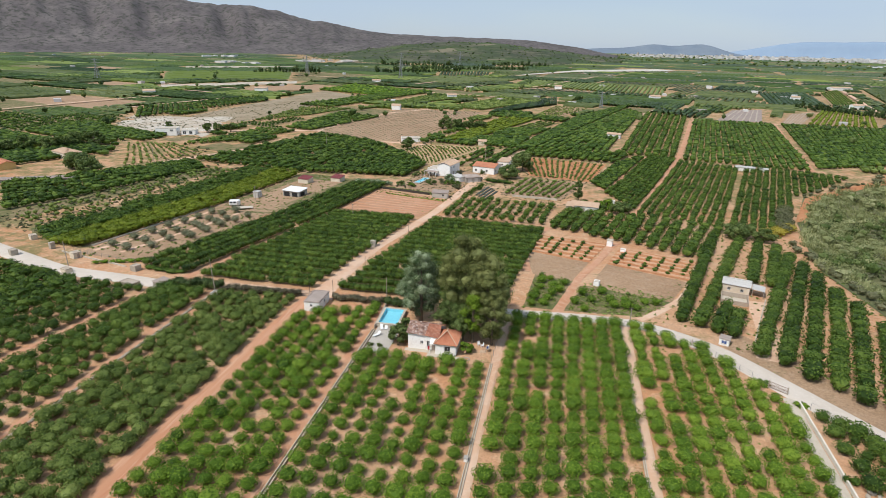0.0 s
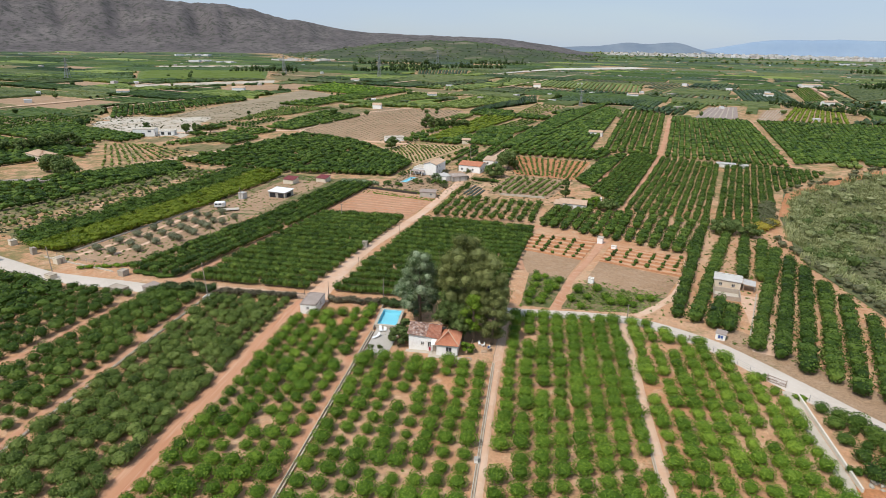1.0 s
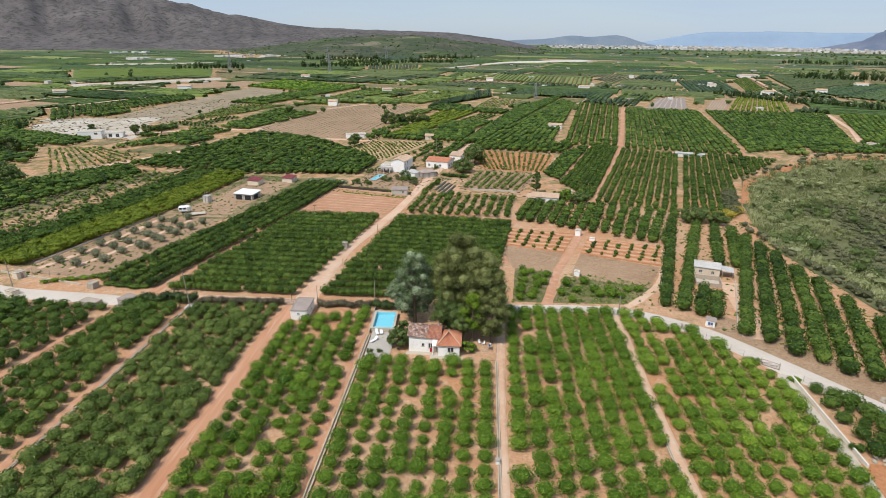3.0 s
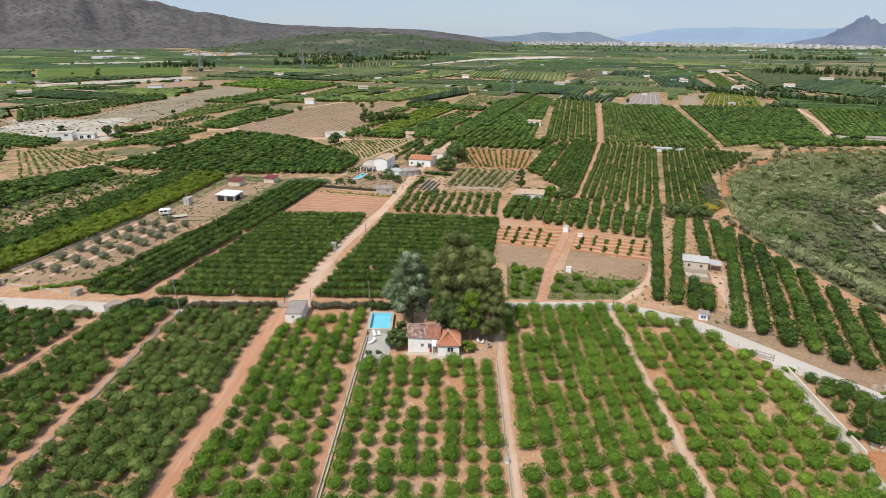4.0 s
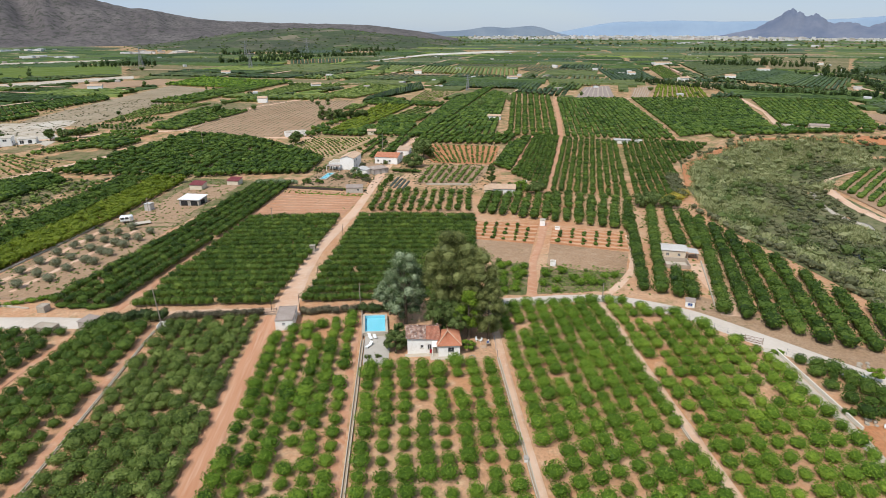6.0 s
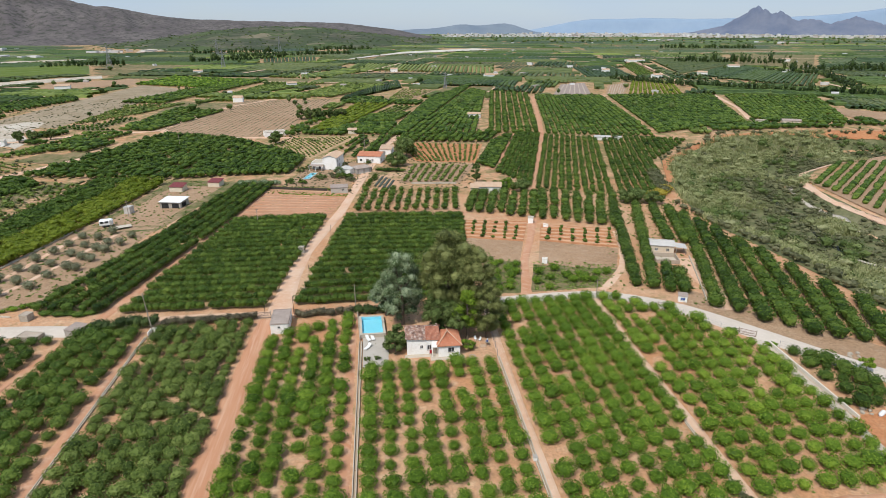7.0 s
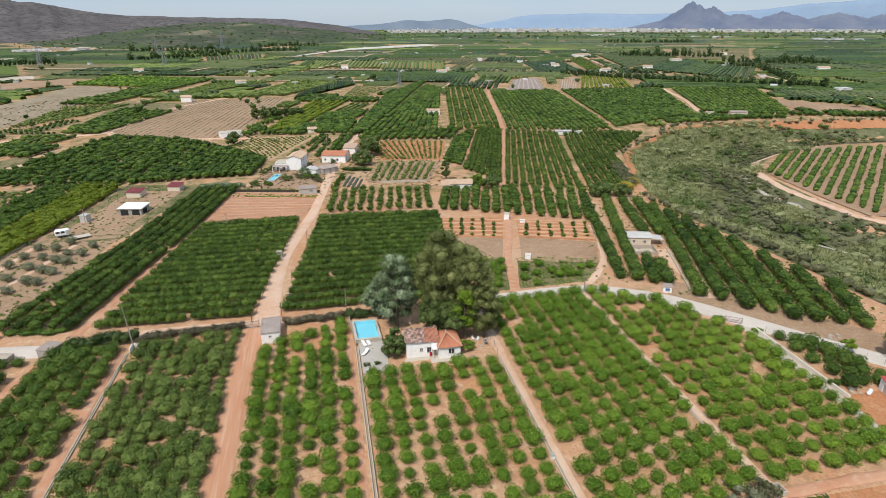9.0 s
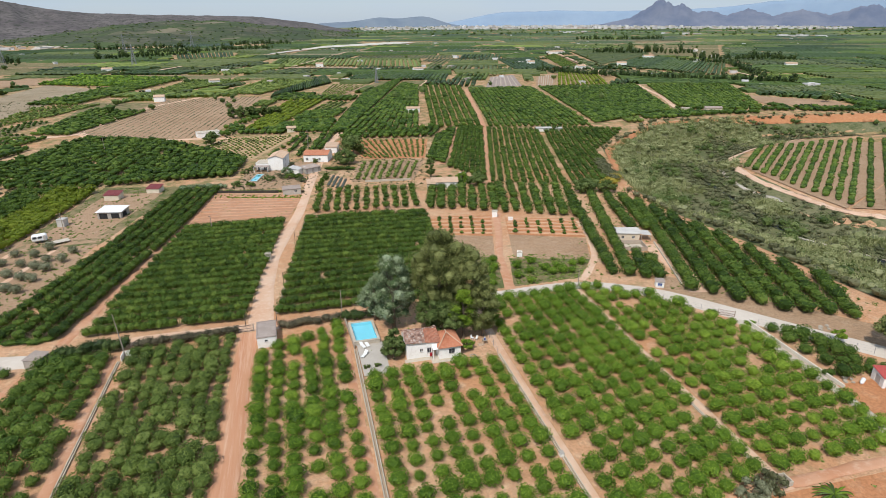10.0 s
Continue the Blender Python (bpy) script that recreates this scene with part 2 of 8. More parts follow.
# ---- building blocks ----
def mesh_object(name, verts, faces, mat, parent=None, smooth=False, tint=None):
    """One mesh from arrays; faces all of one size."""
    verts, faces = np.asarray(verts, dtype=np.float32), np.asarray(faces, dtype=np.int32)
    me = bpy.data.meshes.new(name)
    k = faces.shape[1]
    me.vertices.add(len(verts)), me.loops.add(faces.size), me.polygons.add(len(faces))
    me.vertices.foreach_set("co", verts.ravel())
    me.loops.foreach_set("vertex_index", faces.ravel())
    me.polygons.foreach_set("loop_start", np.arange(0, faces.size, k, dtype=np.int32))
    me.polygons.foreach_set("use_smooth", np.full(len(faces), smooth))
    if tint is not None:
        me.attributes.new("tint", "FLOAT", "POINT").data.foreach_set("value", np.asarray(tint, dtype=np.float32))
    me.update(calc_edges=True)
    me.materials.append(mat)
    ob = new(name, me)
    if parent:
        ob.parent = parent
    return ob


def part(name, bm, mat, parent=None, label=""):
    me = bpy.data.meshes.new(name)
    bmesh.ops.recalc_face_normals(bm, faces=bm.faces)
    bm.to_mesh(me)
    bm.free()
    me.materials.append(mat)
    ob = new(name, me)
    if parent:
        ob.parent = parent
    if label:
        ob["label"] = label
    return ob


def root(name, m, label, category, group="", kind=""):
    ob = new(name)
    ob.empty_display_size = 0.3
    ob.matrix_world = m
    return tagged(ob, label, category, group, kind)


def box(bm, x0, x1, y0, y1, z0, z1, bevel=0.0):
    vs = bmesh.ops.create_cube(bm, size=1)["verts"]
    for v in vs:
        v.co = ((x0 + x1) / 2 + v.co.x * (x1 - x0), (y0 + y1) / 2 + v.co.y * (y1 - y0), (z0 + z1) / 2 + v.co.z * (z1 - z0))
    if bevel:
        es = list({e for v in vs for e in v.link_edges})
        bmesh.ops.bevel(bm, geom=es, offset=bevel, segments=1, affect="EDGES")
    return bm


def boxed(x0, x1, y0, y1, z0, z1, bevel=0.02):
    return box(bmesh.new(), x0, x1, y0, y1, z0, z1, bevel)


def tube(bm, pts, radii, sides=7):
    rings = []
    for i, (p, r) in enumerate(zip(pts, radii)):
        a, b = Vector(pts[max(0, i - 1)]), Vector(pts[min(len(pts) - 1, i + 1)])
        d = (b - a).normalized()
        u = d.orthogonal().normalized()
        w = d.cross(u)
        rings.append([bm.verts.new(Vector(p) + (u * math.cos(2 * math.pi * k / sides) + w * math.sin(2 * math.pi * k / sides)) * r) for k in range(sides)])
    for a, b in zip(rings, rings[1:]):
        for k in range(sides):
            bm.faces.new((a[k], a[(k + 1) % sides], b[(k + 1) % sides], b[k]))
    bm.faces.new(rings[0][::-1]), bm.faces.new(rings[-1])
    return bm


def poly(bm, pts):
    return bm.faces.new([bm.verts.new(p) for p in pts])


def slab(pts, thick):
    """A plate: a flat outline, thickened downwards."""
    bm = bmesh.new()
    top = [bm.verts.new(p) for p in pts]
    low = [bm.verts.new((p[0], p[1], p[2] - thick)) for p in pts]
    bm.faces.new(top), bm.faces.new(low[::-1])
    for i in range(len(pts)):
        j = (i + 1) % len(pts)
        bm.faces.new((top[j], top[i], low[i], low[j]))
    return bm


# ---- the land ----
def ease(a, b, x):
    t = np.clip((x - a) / (b - a), 0, 1)
    return t * t * (3 - 2 * t)


# the river's bank, and the field on the inside of its bend
BANK = np.array([(104, -400), (112, -60), (104, -20), (99, 12), (101, 34), (100, 52), (97, 74), (97, 98), (110, 130), (128, 176),
                 (160, 205), (195, 234), (258, 240), (372, 226), (520, 205), (1400, 60), (1400, -400)], dtype=float)
BEND = np.array([(184, 147), (196, 164), (225, 181), (270, 196), (330, 195), (420, 150), (420, 40), (260, 20), (182, 62), (170, 72), (173, 93), (175, 118)], dtype=float)


def inside_by(ring, x, y):
    """How far each point lies inside a ring; negative outside."""
    x, y = np.broadcast_arrays(np.asarray(x, float), np.asarray(y, float))
    best, odd = np.full(x.shape, 1e9), np.zeros(x.shape, bool)
    for (ax, ay), (bx, by) in zip(ring, np.roll(ring, -1, axis=0)):
        ex, ey = bx - ax, by - ay
        t = np.clip(((x - ax) * ex + (y - ay) * ey) / (ex * ex + ey * ey), 0, 1)
        best = np.minimum(best, np.hypot(x - ax - t * ex, y - ay - t * ey))
        if ay != by:
            odd ^= ((ay > y) != (by > y)) & (x < ax + (y - ay) / ey * ex)
    return np.where(odd, best, -best)


def land(x, y):
    x, y = np.asarray(x, float), np.asarray(y, float)
    z = 0.3 - 2.7 * ease(15, 110, y) + 2.4 * ease(170, 280, y) + 0.006 * np.maximum(0, y - 260)
    z = z - 1.5 * ease(60, 120, -x) * (1 - ease(250, 400, y))
    if (x > 90).any():
        z = z - 9.0 * ease(0, 26, inside_by(BANK, x, y)) * (1 - 0.75 * ease(350, 900, x))
        if ((x > 155) & (x < 440) & (y > 5) & (y < 215)).any():
            z = z + 3.2 * ease(-9, 3, inside_by(BEND, x, y))
    return z


def lie(x, y):
    return float(land(x, y))


def spread(lo, a, b, hi, step, grow=1.16):
    v = list(np.arange(a, b + 0.1, step))
    for end, sign in ((lo, -1), (hi, 1)):
        s, p = step, v[0] if sign < 0 else v[-1]
        while (p - end) * sign < 0:
            s *= grow
            p += s * sign
            v.insert(0, p) if sign < 0 else v.append(p)
    return np.array(v)


gx, gy = spread(-4900, -170, 290, 4900, 5), spread(-1500, -130, 300, 4900, 5)
X2, Y2 = np.meshgrid(gx, gy)
Z2 = land(X2, Y2)
idx = np.arange(X2.size).reshape(X2.shape)
quads = np.stack([idx[:-1, :-1], idx[:-1, 1:], idx[1:, 1:], idx[1:, :-1]], -1).reshape(-1, 4)
ground = mesh_object("ground", np.stack([X2, Y2, Z2], -1).reshape(-1, 3), quads, SOIL, smooth=True)
tagged(ground, "sandy reddish farm soil with weeds between the orchards", "ground", kind="structure")


KNOWN = []


def patch(name, corners, mat, label, lift=0.06, step=5.0, category="field", wob=0.0, seed=0):
    """A sheet of soil that follows the land between four corners."""
    KNOWN.append(corners)
    a, b, c, d = [np.array(p, float) for p in corners]
    nu = max(2, int(max(np.linalg.norm(b - a), np.linalg.norm(c - d)) / step) + 1)
    nv = max(2, int(max(np.linalg.norm(d - a), np.linalg.norm(c - b)) / step) + 1)
    u, v = np.meshgrid(np.linspace(0, 1, nu + 1), np.linspace(0, 1, nv + 1))
    p = (a[:, None, None] * (1 - u) * (1 - v) + b[:, None, None] * u * (1 - v) + c[:, None, None] * u * v + d[:, None, None] * (1 - u) * v)
    if wob:
        rng = np.random.RandomState(seed)
        edge = (u == 0) | (u == 1) | (v == 0) | (v == 1)
        p = p + rng.uniform(-wob, wob, p.shape) * edge
    i = np.arange(u.size).reshape(u.shape)
    f = np.stack([i[:-1, :-1], i[:-1, 1:], i[1:, 1:], i[1:, :-1]], -1).reshape(-1, 4)
    ob = mesh_object(name, np.stack([p[0], p[1], land(p[0], p[1]) + lift], -1).reshape(-1, 3), f, mat, smooth=True)
    return tagged(ob, label, category, kind="structure")


def ribbon(name, pts, width, mat, label, lift=0.1, ragged=0.25, seed=0, category="track", crown=0.0):
    """A road or track along a line; the rim slopes into the soil."""
    rng = np.random.RandomState(seed)
    pts = np.array(pts, float)
    seg = np.linalg.norm(np.diff(pts, axis=0), axis=1)
    s = np.concatenate([[0], np.cumsum(seg)])
    n = max(3, int(s[-1] / 2.5))
    t = np.linspace(0, s[-1], n)
    x, y = np.interp(t, s, pts[:, 0]), np.interp(t, s, pts[:, 1])
    for _ in range(3):
        x[1:-1], y[1:-1] = (x[:-2] + 2 * x[1:-1] + x[2:]) / 4, (y[:-2] + 2 * y[1:-1] + y[2:]) / 4
    dx, dy = np.gradient(x), np.gradient(y)
    m = np.hypot(dx, dy)
    nx, ny = -dy / m, dx / m
    w = np.interp(t, s, width) if isinstance(width, (list, tuple)) else np.full(n, float(width))
    rows = []
    for k, (side, rise) in enumerate(((-1.08, -0.1), (-1, 0), (-0.35, crown), (0.35, crown), (1, 0), (1.08, -0.1))):
        off = side * w / 2 + (rng.uniform(-ragged, ragged, n) if abs(side) == 1 else (side > 0 and 1 or -1) * (0.12 if abs(side) > 1 else 0))
        px, py = x + nx * off, y + ny * off
        rows.append(np.stack([px, py, land(px, py) + lift + rise], -1))
    v = np.stack(rows, 1)
    i = np.arange(n * 6).reshape(n, 6)
    f = np.stack([i[:-1, :-1], i[1:, :-1], i[1:, 1:], i[:-1, 1:]], -1).reshape(-1, 4)
    ob = mesh_object(name, v.reshape(-1, 3), f, mat, smooth=True)
    return tagged(ob, label, category, kind="structure")


# ---- plants ----
def ico(sub):
    bm = bmesh.new()
    bmesh.ops.create_icosphere(bm, subdivisions=sub, radius=1)
    bm.verts.ensure_lookup_table()
    v = np.array([t.co[:] for t in bm.verts])
    f = np.array([[q.index for q in t.verts] for t in bm.faces])
    bm.free()
    return v, f


ICO = {k: ico(k) for k in (1, 2, 3)}


def leaf_cards(rng, base, out, size, droop=0.35):
    """Folded leaf sprays at the given places that face outwards."""
    n = len(base)
    nor = out + rng.normal(0, 0.55, (n, 3))
    nor /= np.linalg.norm(nor, axis=1)[:, None]
    u = np.cross(nor, rng.normal(0, 1, (n, 3)))
    u /= np.linalg.norm(u, axis=1)[:, None] + 1e-9
    w = np.cross(nor, u)
    s = size * rng.uniform(0.65, 1.35, (n, 1))
    sag = nor * s * droop
    v = np.stack([base - u * s * 0.6 - sag * 0.6, base - w * s * 0.34, base + u * s * 0.6 - sag * 0.6, base + w * s * 0.34], 1).reshape(-1, 3)
    k = np.arange(n)[:, None] * 4
    f = np.concatenate([k + np.array([[0, 1, 3]]), k + np.array([[1, 2, 3]])])
    return v, f


def crown_of(seed, leaves, leaf, rx, rz, zc, core=2, lumps=9, rough=0.2, shell=(0.86, 1.08), body=0.72):
    """A bushy crown: a knobbly dark body set with leaf sprays."""
    rng = np.random.RandomState(seed)
    d = rng.normal(0, 1, (lumps, 3))
    d[:, 2] = np.abs(d[:, 2]) * 0.8
    d /= np.linalg.norm(d, axis=1)[:, None]

    def radius(w):
        return 0.84 + rough * 1.5 * np.max(np.clip((w @ d.T - 0.72) / 0.28, 0, 1) ** 0.7, axis=1)

    v, f = ICO[core]
    r = radius(v) * body * rng.uniform(0.92, 1.08, len(v))
    cv = v * r[:, None] * np.array([rx, rx, rz])
    w = rng.normal(0, 1, (leaves, 3))
    w[:, 2] += 0.35
    w /= np.linalg.norm(w, axis=1)[:, None]
    at = w * (radius(w) * rng.uniform(*shell, leaves))[:, None] * np.array([rx, rx, rz])
    lv, lf = leaf_cards(rng, at, w, leaf)
    vv = np.concatenate([cv, lv]) + np.array([0, 0, zc])
    vv[:, 2] = np.maximum(vv[:, 2], 0.06)
    return vv, np.concatenate([f, lf + len(cv)])


NEAR = [crown_of(10 + k, 400, 0.27, 1.5, 1.15, 1.22, 2, 12, 0.26, (0.80, 1.08), 0.74) for k in range(6)]
NEAREST = [crown_of(10 + k, 600, 0.245, 1.5, 1.15, 1.22, 2, 13, 0.27, (0.80, 1.09), 0.72) for k in range(6)]
MID = [crown_of(30 + k, 92, 0.43, 1.58, 1.16, 1.24, 1, 8, 0.24, (0.82, 1.08), 0.82) for k in range(5)]
MIDFINE = [crown_of(130 + k, 160, 0.32, 1.55, 1.16, 1.24, 1, 8, 0.2, (0.84, 1.05), 0.84) for k in range(5)]
VFAR = [crown_of(60 + k, 12, 0.66, 1.6, 1.12, 1.16, 1, 5, 0.2, (0.86, 1.04), 0.96) for k in range(5)]
FAR = [crown_of(50 + k, 36, 0.56, 1.6, 1.16, 1.22, 1, 6, 0.22, (0.84, 1.06), 0.88) for k in range(5)]


def planted(rng, pats, pos, size, tall=None, flat=0.16):
    """Copies of the patterns at pos, as one set of arrays."""
    V, F, T, base = [], [], [], 0
    pick = rng.randint(0, len(pats), len(pos))
    ang = rng.uniform(0, 2 * np.pi, len(pos))
    tall = size * rng.uniform(0.88, 1.12, len(pos)) if tall is None else tall
    tint = np.clip(rng.normal(0.38, 0.24, len(pos)), 0, 1)
    for k, (pv, pf) in enumerate(pats):
        sel = np.where(pick == k)[0]
        if not len(sel):
            continue
        c, s = np.cos(ang[sel])[:, None], np.sin(ang[sel])[:, None]
        ax = size[sel][:, None] * rng.uniform(1 - flat, 1 + flat, (len(sel), 1))
        ay = size[sel][:, None] * rng.uniform(1 - flat, 1 + flat, (len(sel), 1))
        x, y = pv[:, 0] * ax, pv[:, 1] * ay
        v = np.stack([x * c - y * s, x * s + y * c, pv[:, 2] * tall[sel][:, None]], -1) + pos[sel][:, None, :]
        V.append(v.reshape(-1, 3))
        F.append((pf[None] + (np.arange(len(sel)) * len(pv))[:, None, None] + base).reshape(-1, 3))
        T.append(np.repeat(tint[sel], len(pv)))
        base += len(sel) * len(pv)
    return np.concatenate(V), np.concatenate(F), np.concatenate(T)


def rows_in(corners, gap, along, rng, jitter=0.3, miss=0.04, ring=None):
    """Places of trees in rows that run from the side ab to the side dc; a ring cuts the grid."""
    a, b, c, d = [np.array(p, float) for p in corners]
    n = max(1, int(round((np.linalg.norm(b - a) + np.linalg.norm(c - d)) / 2 / gap)))
    m = max(1, int(round((np.linalg.norm(d - a) + np.linalg.norm(c - b)) / 2 / along)))
    u, v = np.meshgrid((np.arange(n) + 0.5) / n, (np.arange(m) + 0.5) / m, indexing="ij")
    u, v = u.ravel()[:, None], v.ravel()[:, None]
    p = a * (1 - u) * (1 - v) + b * u * (1 - v) + c * u * v + d * (1 - u) * v
    p += rng.uniform(-jitter, jitter, p.shape)
    if ring:
        p = p[inside_by(np.array(ring, float), p[:, 0], p[:, 1]) > 0]
    return p[rng.uniform(0, 1, len(p)) > miss]


def settle(p, sink=0.0):
    return np.column_stack([p, land(p[:, 0], p[:, 1]) - sink])


def grove(name, label, corners, gap, along, size, pats, mat, seed, jitter=0.3, miss=0.04, vary=0.14, tall=1.0, category="orchard", ring=None):
    """One plot of fruit trees, too many to count."""
    rng = np.random.RandomState(seed)
    KNOWN.append(corners)
    p = rows_in(corners, gap, along, rng, jitter, miss, ring)
    s = size * np.clip(rng.normal(1, vary, len(p)), 0.55, 1.35)
    v, f, t = planted(rng, pats, settle(p, 0.05), s, s * tall * rng.uniform(0.9, 1.1, len(p)))
    ob = mesh_object(name, v, f, mat, tint=t)
    return tagged(ob, label, category, kind="stuff")


def trunk_mesh(seed):
    rng = random.Random(seed)
    bm = bmesh.new()
    tube(bm, [(0, 0, -0.1), (0.02, 0, 0.3), (rng.uniform(-0.06, 0.06), 0.03, 0.75)], [0.13, 0.1, 0.085], 6)
    for k in range(4):
        a = k * 1.57 + rng.uniform(-0.4, 0.4)
        tube(bm, [(0, 0, 0.65), (0.35 * math.cos(a), 0.35 * math.sin(a), 1.1), (0.7 * math.cos(a), 0.7 * math.sin(a), 1.75)], [0.06, 0.045, 0.02], 5)
    me = bpy.data.meshes.new("trunk")
    bm.to_mesh(me)
    bm.free()
    me.materials.append(BARK)
    return me


TRUNKS = [trunk_mesh(k) for k in range(3)]


def crown_meshes(pats, mat):
    out = []
    for v, f in pats:
        ob = mesh_object("crown", v, f, mat, tint=np.full(len(v), 0.4))
        out.append(ob.data)
        bpy.data.objects.remove(ob)
    return out


CROWNS = crown_meshes(NEAREST, CITRUS)


def orange_tree(x, y, s, rng, group, label):
    tree = new("orange_tree")
    tree.empty_display_size = 0.3
    tree.location, tree.scale = (x, y, lie(x, y)), (s, s * rng.uniform(0.9, 1.1), s * rng.uniform(0.88, 1.1))
    tree.rotation_euler = (0, 0, rng.uniform(0, 6.28))
    tagged(tree, label, "tree", group)
    for nm, me in (("trunk", TRUNKS[rng.randint(3)]), ("crown", CROWNS[rng.randint(len(CROWNS))])):
        ob = new(nm, me)
        ob.parent = tree


def fruit_trees(corners, gap, along, size, seed, group, label, jitter=0.3, miss=0.04, vary=0.15):
    """Orchard trees that can be counted, each with trunk and crown."""
    rng = np.random.RandomState(seed)
    for x, y in rows_in(corners, gap, along, rng, jitter, miss):
        orange_tree(x, y, size * float(np.clip(rng.normal(1, vary), 0.5, 1.3)), rng, group, label)


# ---- roads and tracks ----
ribbon("road", ((-330, 150), (-225, 85), (-148, 37), (-110, 23.5), (-83, 20.2), (-72, 18)), (4, 4.5, 5.2, 5.2, 4.5, 4.0), ROAD, "pale worn country road of cracked grey asphalt", 0.12, 0.12, 1, "road")
ribbon("road", ((-73, 18.2), (-59, 22.0), (-38, 21.6), (-30, 21.4)), (4.0, 3.0, 3.0, 3.6), TRACK, "pale dusty gravel lane between the orchards", 0.11, 0.2, 2, "lane")
ribbon("road", ((-31, 21.6), (-12, 22.6), (6, 22.6)), (2.6, 2.4, 3.0), REDTRACK, "reddish dirt lane beside the dense orchard", 0.11, 0.25, 3, "lane")
ribbon("road", ((4, 22.3), (16, 22.4), (29, 23.6), (40, 23.4), (47.2, 19.6), (55.7, 13.4), (65.5, 0.2), (73.8, -10.6), (82, -20.5), (100, -46), (128, -110)), (3.6, 3.8, 3.6, 3.6, 4.0, 4.6, 5.0, 4.6, 4.6, 4.6, 4.6), ROAD, "pale grey country road curving past the orchards", 0.13, 0.1, 4, "road")
ribbon("track", ((-34, 20), (-33.6, 42), (-32.5, 64), (-28.6, 87), (-24.5, 109), (-20, 145), (-15.2, 179), (-6.6, 229), (2, 252)), (5.0, 3.4, 3.1, 3.0, 2.9, 3.1, 3.6, 4.0, 3.8), TRACK, "straight pale dirt road between dense orchards", 0.1, 0.25, 5)
ribbon("track", ((-37.6, -75), (-37.0, -34), (-36.9, -15), (-36.6, -3), (-36.2, 12), (-36.0, 19)), (3.8, 3.7, 3.5, 3.3, 3.1, 3.0), RUTTED, "reddish bare earth track between orange trees", 0.1, 0.35, 6)
ribbon("track", ((36.9, -44), (37.1, -10), (37.6, 21)), (1.3, 1.2, 1.5), TRACK, "narrow sandy path between orange groves", 0.09, 0.25, 7)
ribbon("track", ((10.9, -70), (11.0, -20), (11.3, 2), (12.0, 20)), (1.2, 1.2, 1.4, 1.3), TRACK, "narrow sandy path beside a concrete channel", 0.09, 0.2, 8)
ribbon("track", ((-17.3, -70), (-17.3, -20), (-17.4, 18)), (1.5, 1.4, 1.2), REDTRACK, "narrow bare strip beside a concrete channel", 0.09, 0.2, 9)
ribbon("track", ((-60.5, -60), (-60.3, -30), (-60.2, -18), (-60.6, 16)), (1.5, 1.4, 1.2, 1.2), REDTRACK, "reddish earth strip beside a low wall", 0.09, 0.35, 10)
ribbon("track", ((-84, -50), (-80, -18), (-77.2, 6), (-72.5, 17)), (1.2, 1.1, 1.1, 1.5), REDTRACK, "stony path between the orange groves", 0.09, 0.3, 11)
ribbon("track", ((-96, -15), (-92, 4), (-88, 16)), 1.0, REDTRACK, "narrow earth path between orange trees", 0.08, 0.25, 12)
ribbon("track", ((22.6, 24.5), (27.4, 47), (34, 66), (39.4, 84.5), (40.6, 88)), (2.2, 1.7, 1.7, 2.2, 3.4), REDTRACK, "orange-red farm track with wheel ruts", 0.1, 0.2, 13)
ribbon("track", ((50, 122), (53, 132), (69, 188), (87.5, 249), (100, 300), (131, 440)), (1.8, 1.9, 2.2, 2.6, 2.4, 2.4), REDTRACK, "pale dirt track between long orchard rows", 0.1, 0.3, 14)
ribbon("track", ((195, 432), (172, 330), (152, 232)), 2.6, REDTRACK, "reddish track dividing two orchards", 0.1, 0.3, 15)
ribbon("track", ((49, 318), (66, 372), (93, 470), (132, 580)), 3.5, TRACK, "pale dirt track beside a hut", 0.1, 0.3, 16)
ribbon("track", ((72, 250), (52, 200), (40, 166)), 4.2, REDTRACK, "reddish field path", 0.1, 0.3, 17)
ribbon("track", ((132, 441), (196, 437), (300, 428), (360, 415)), 2.6, TRACK, "dusty farm track", 0.1, 0.3, 18)
ribbon("track", ((128, 462), (160, 555), (205, 650)), 3.2, TRACK, "dusty farm track", 0.1, 0.3, 19)
ribbon("track", ((300, 428), (270, 340), (240, 276)), 3.0, TRACK, "dusty farm track", 0.1, 0.3, 20)
ribbon("track", ((-190, 168), (-150, 240), (-139, 282), (-150, 300)), 4.5, TRACK, "dusty farm track", 0.1, 0.3, 21)
ribbon("track", ((-140, 284), (-100, 262), (-60, 252)), 3.2, TRACK, "dusty farm track", 0.1, 0.3, 22)
ribbon("track", ((-360, 190), (-262, 240), (-190, 282), (-150, 292), (-128, 400), (-80, 480)), 4.0, TRACK, "dusty farm track", 0.1, 0.4, 23)
ribbon("track", ((-113, 40), (-109, 60), (-108, 96)), 1.6, TRACK, "wheel track through the olive grove", 0.09, 0.3, 24)
ribbon("track", ((-104, 40), (-100, 62), (-96, 92)), 1.4, TRACK, "wheel track through the olive grove", 0.09, 0.3, 25)
ribbon("track", ((-72, 24), (-69.6, 40), (-61.0, 103), (-55, 146)), (2.2, 1.9, 1.8, 2.0), REDTRACK, "reddish earth strip between two orchards", 0.09, 0.3, 26)
ribbon("track", ((64.5, 12), (67.5, 22), (71.5, 44)), (4.6, 4.2, 5.0), TRACK, "dusty drive up to the farm store", 0.1, 0.3, 27)
ribbon("track", ((41, 25.5), (45.5, 30), (52.5, 40), (58.5, 55), (63, 72)), 1.6, TRACK, "footpath at the rim of a ploughed plot", 0.09, 0.2, 28)
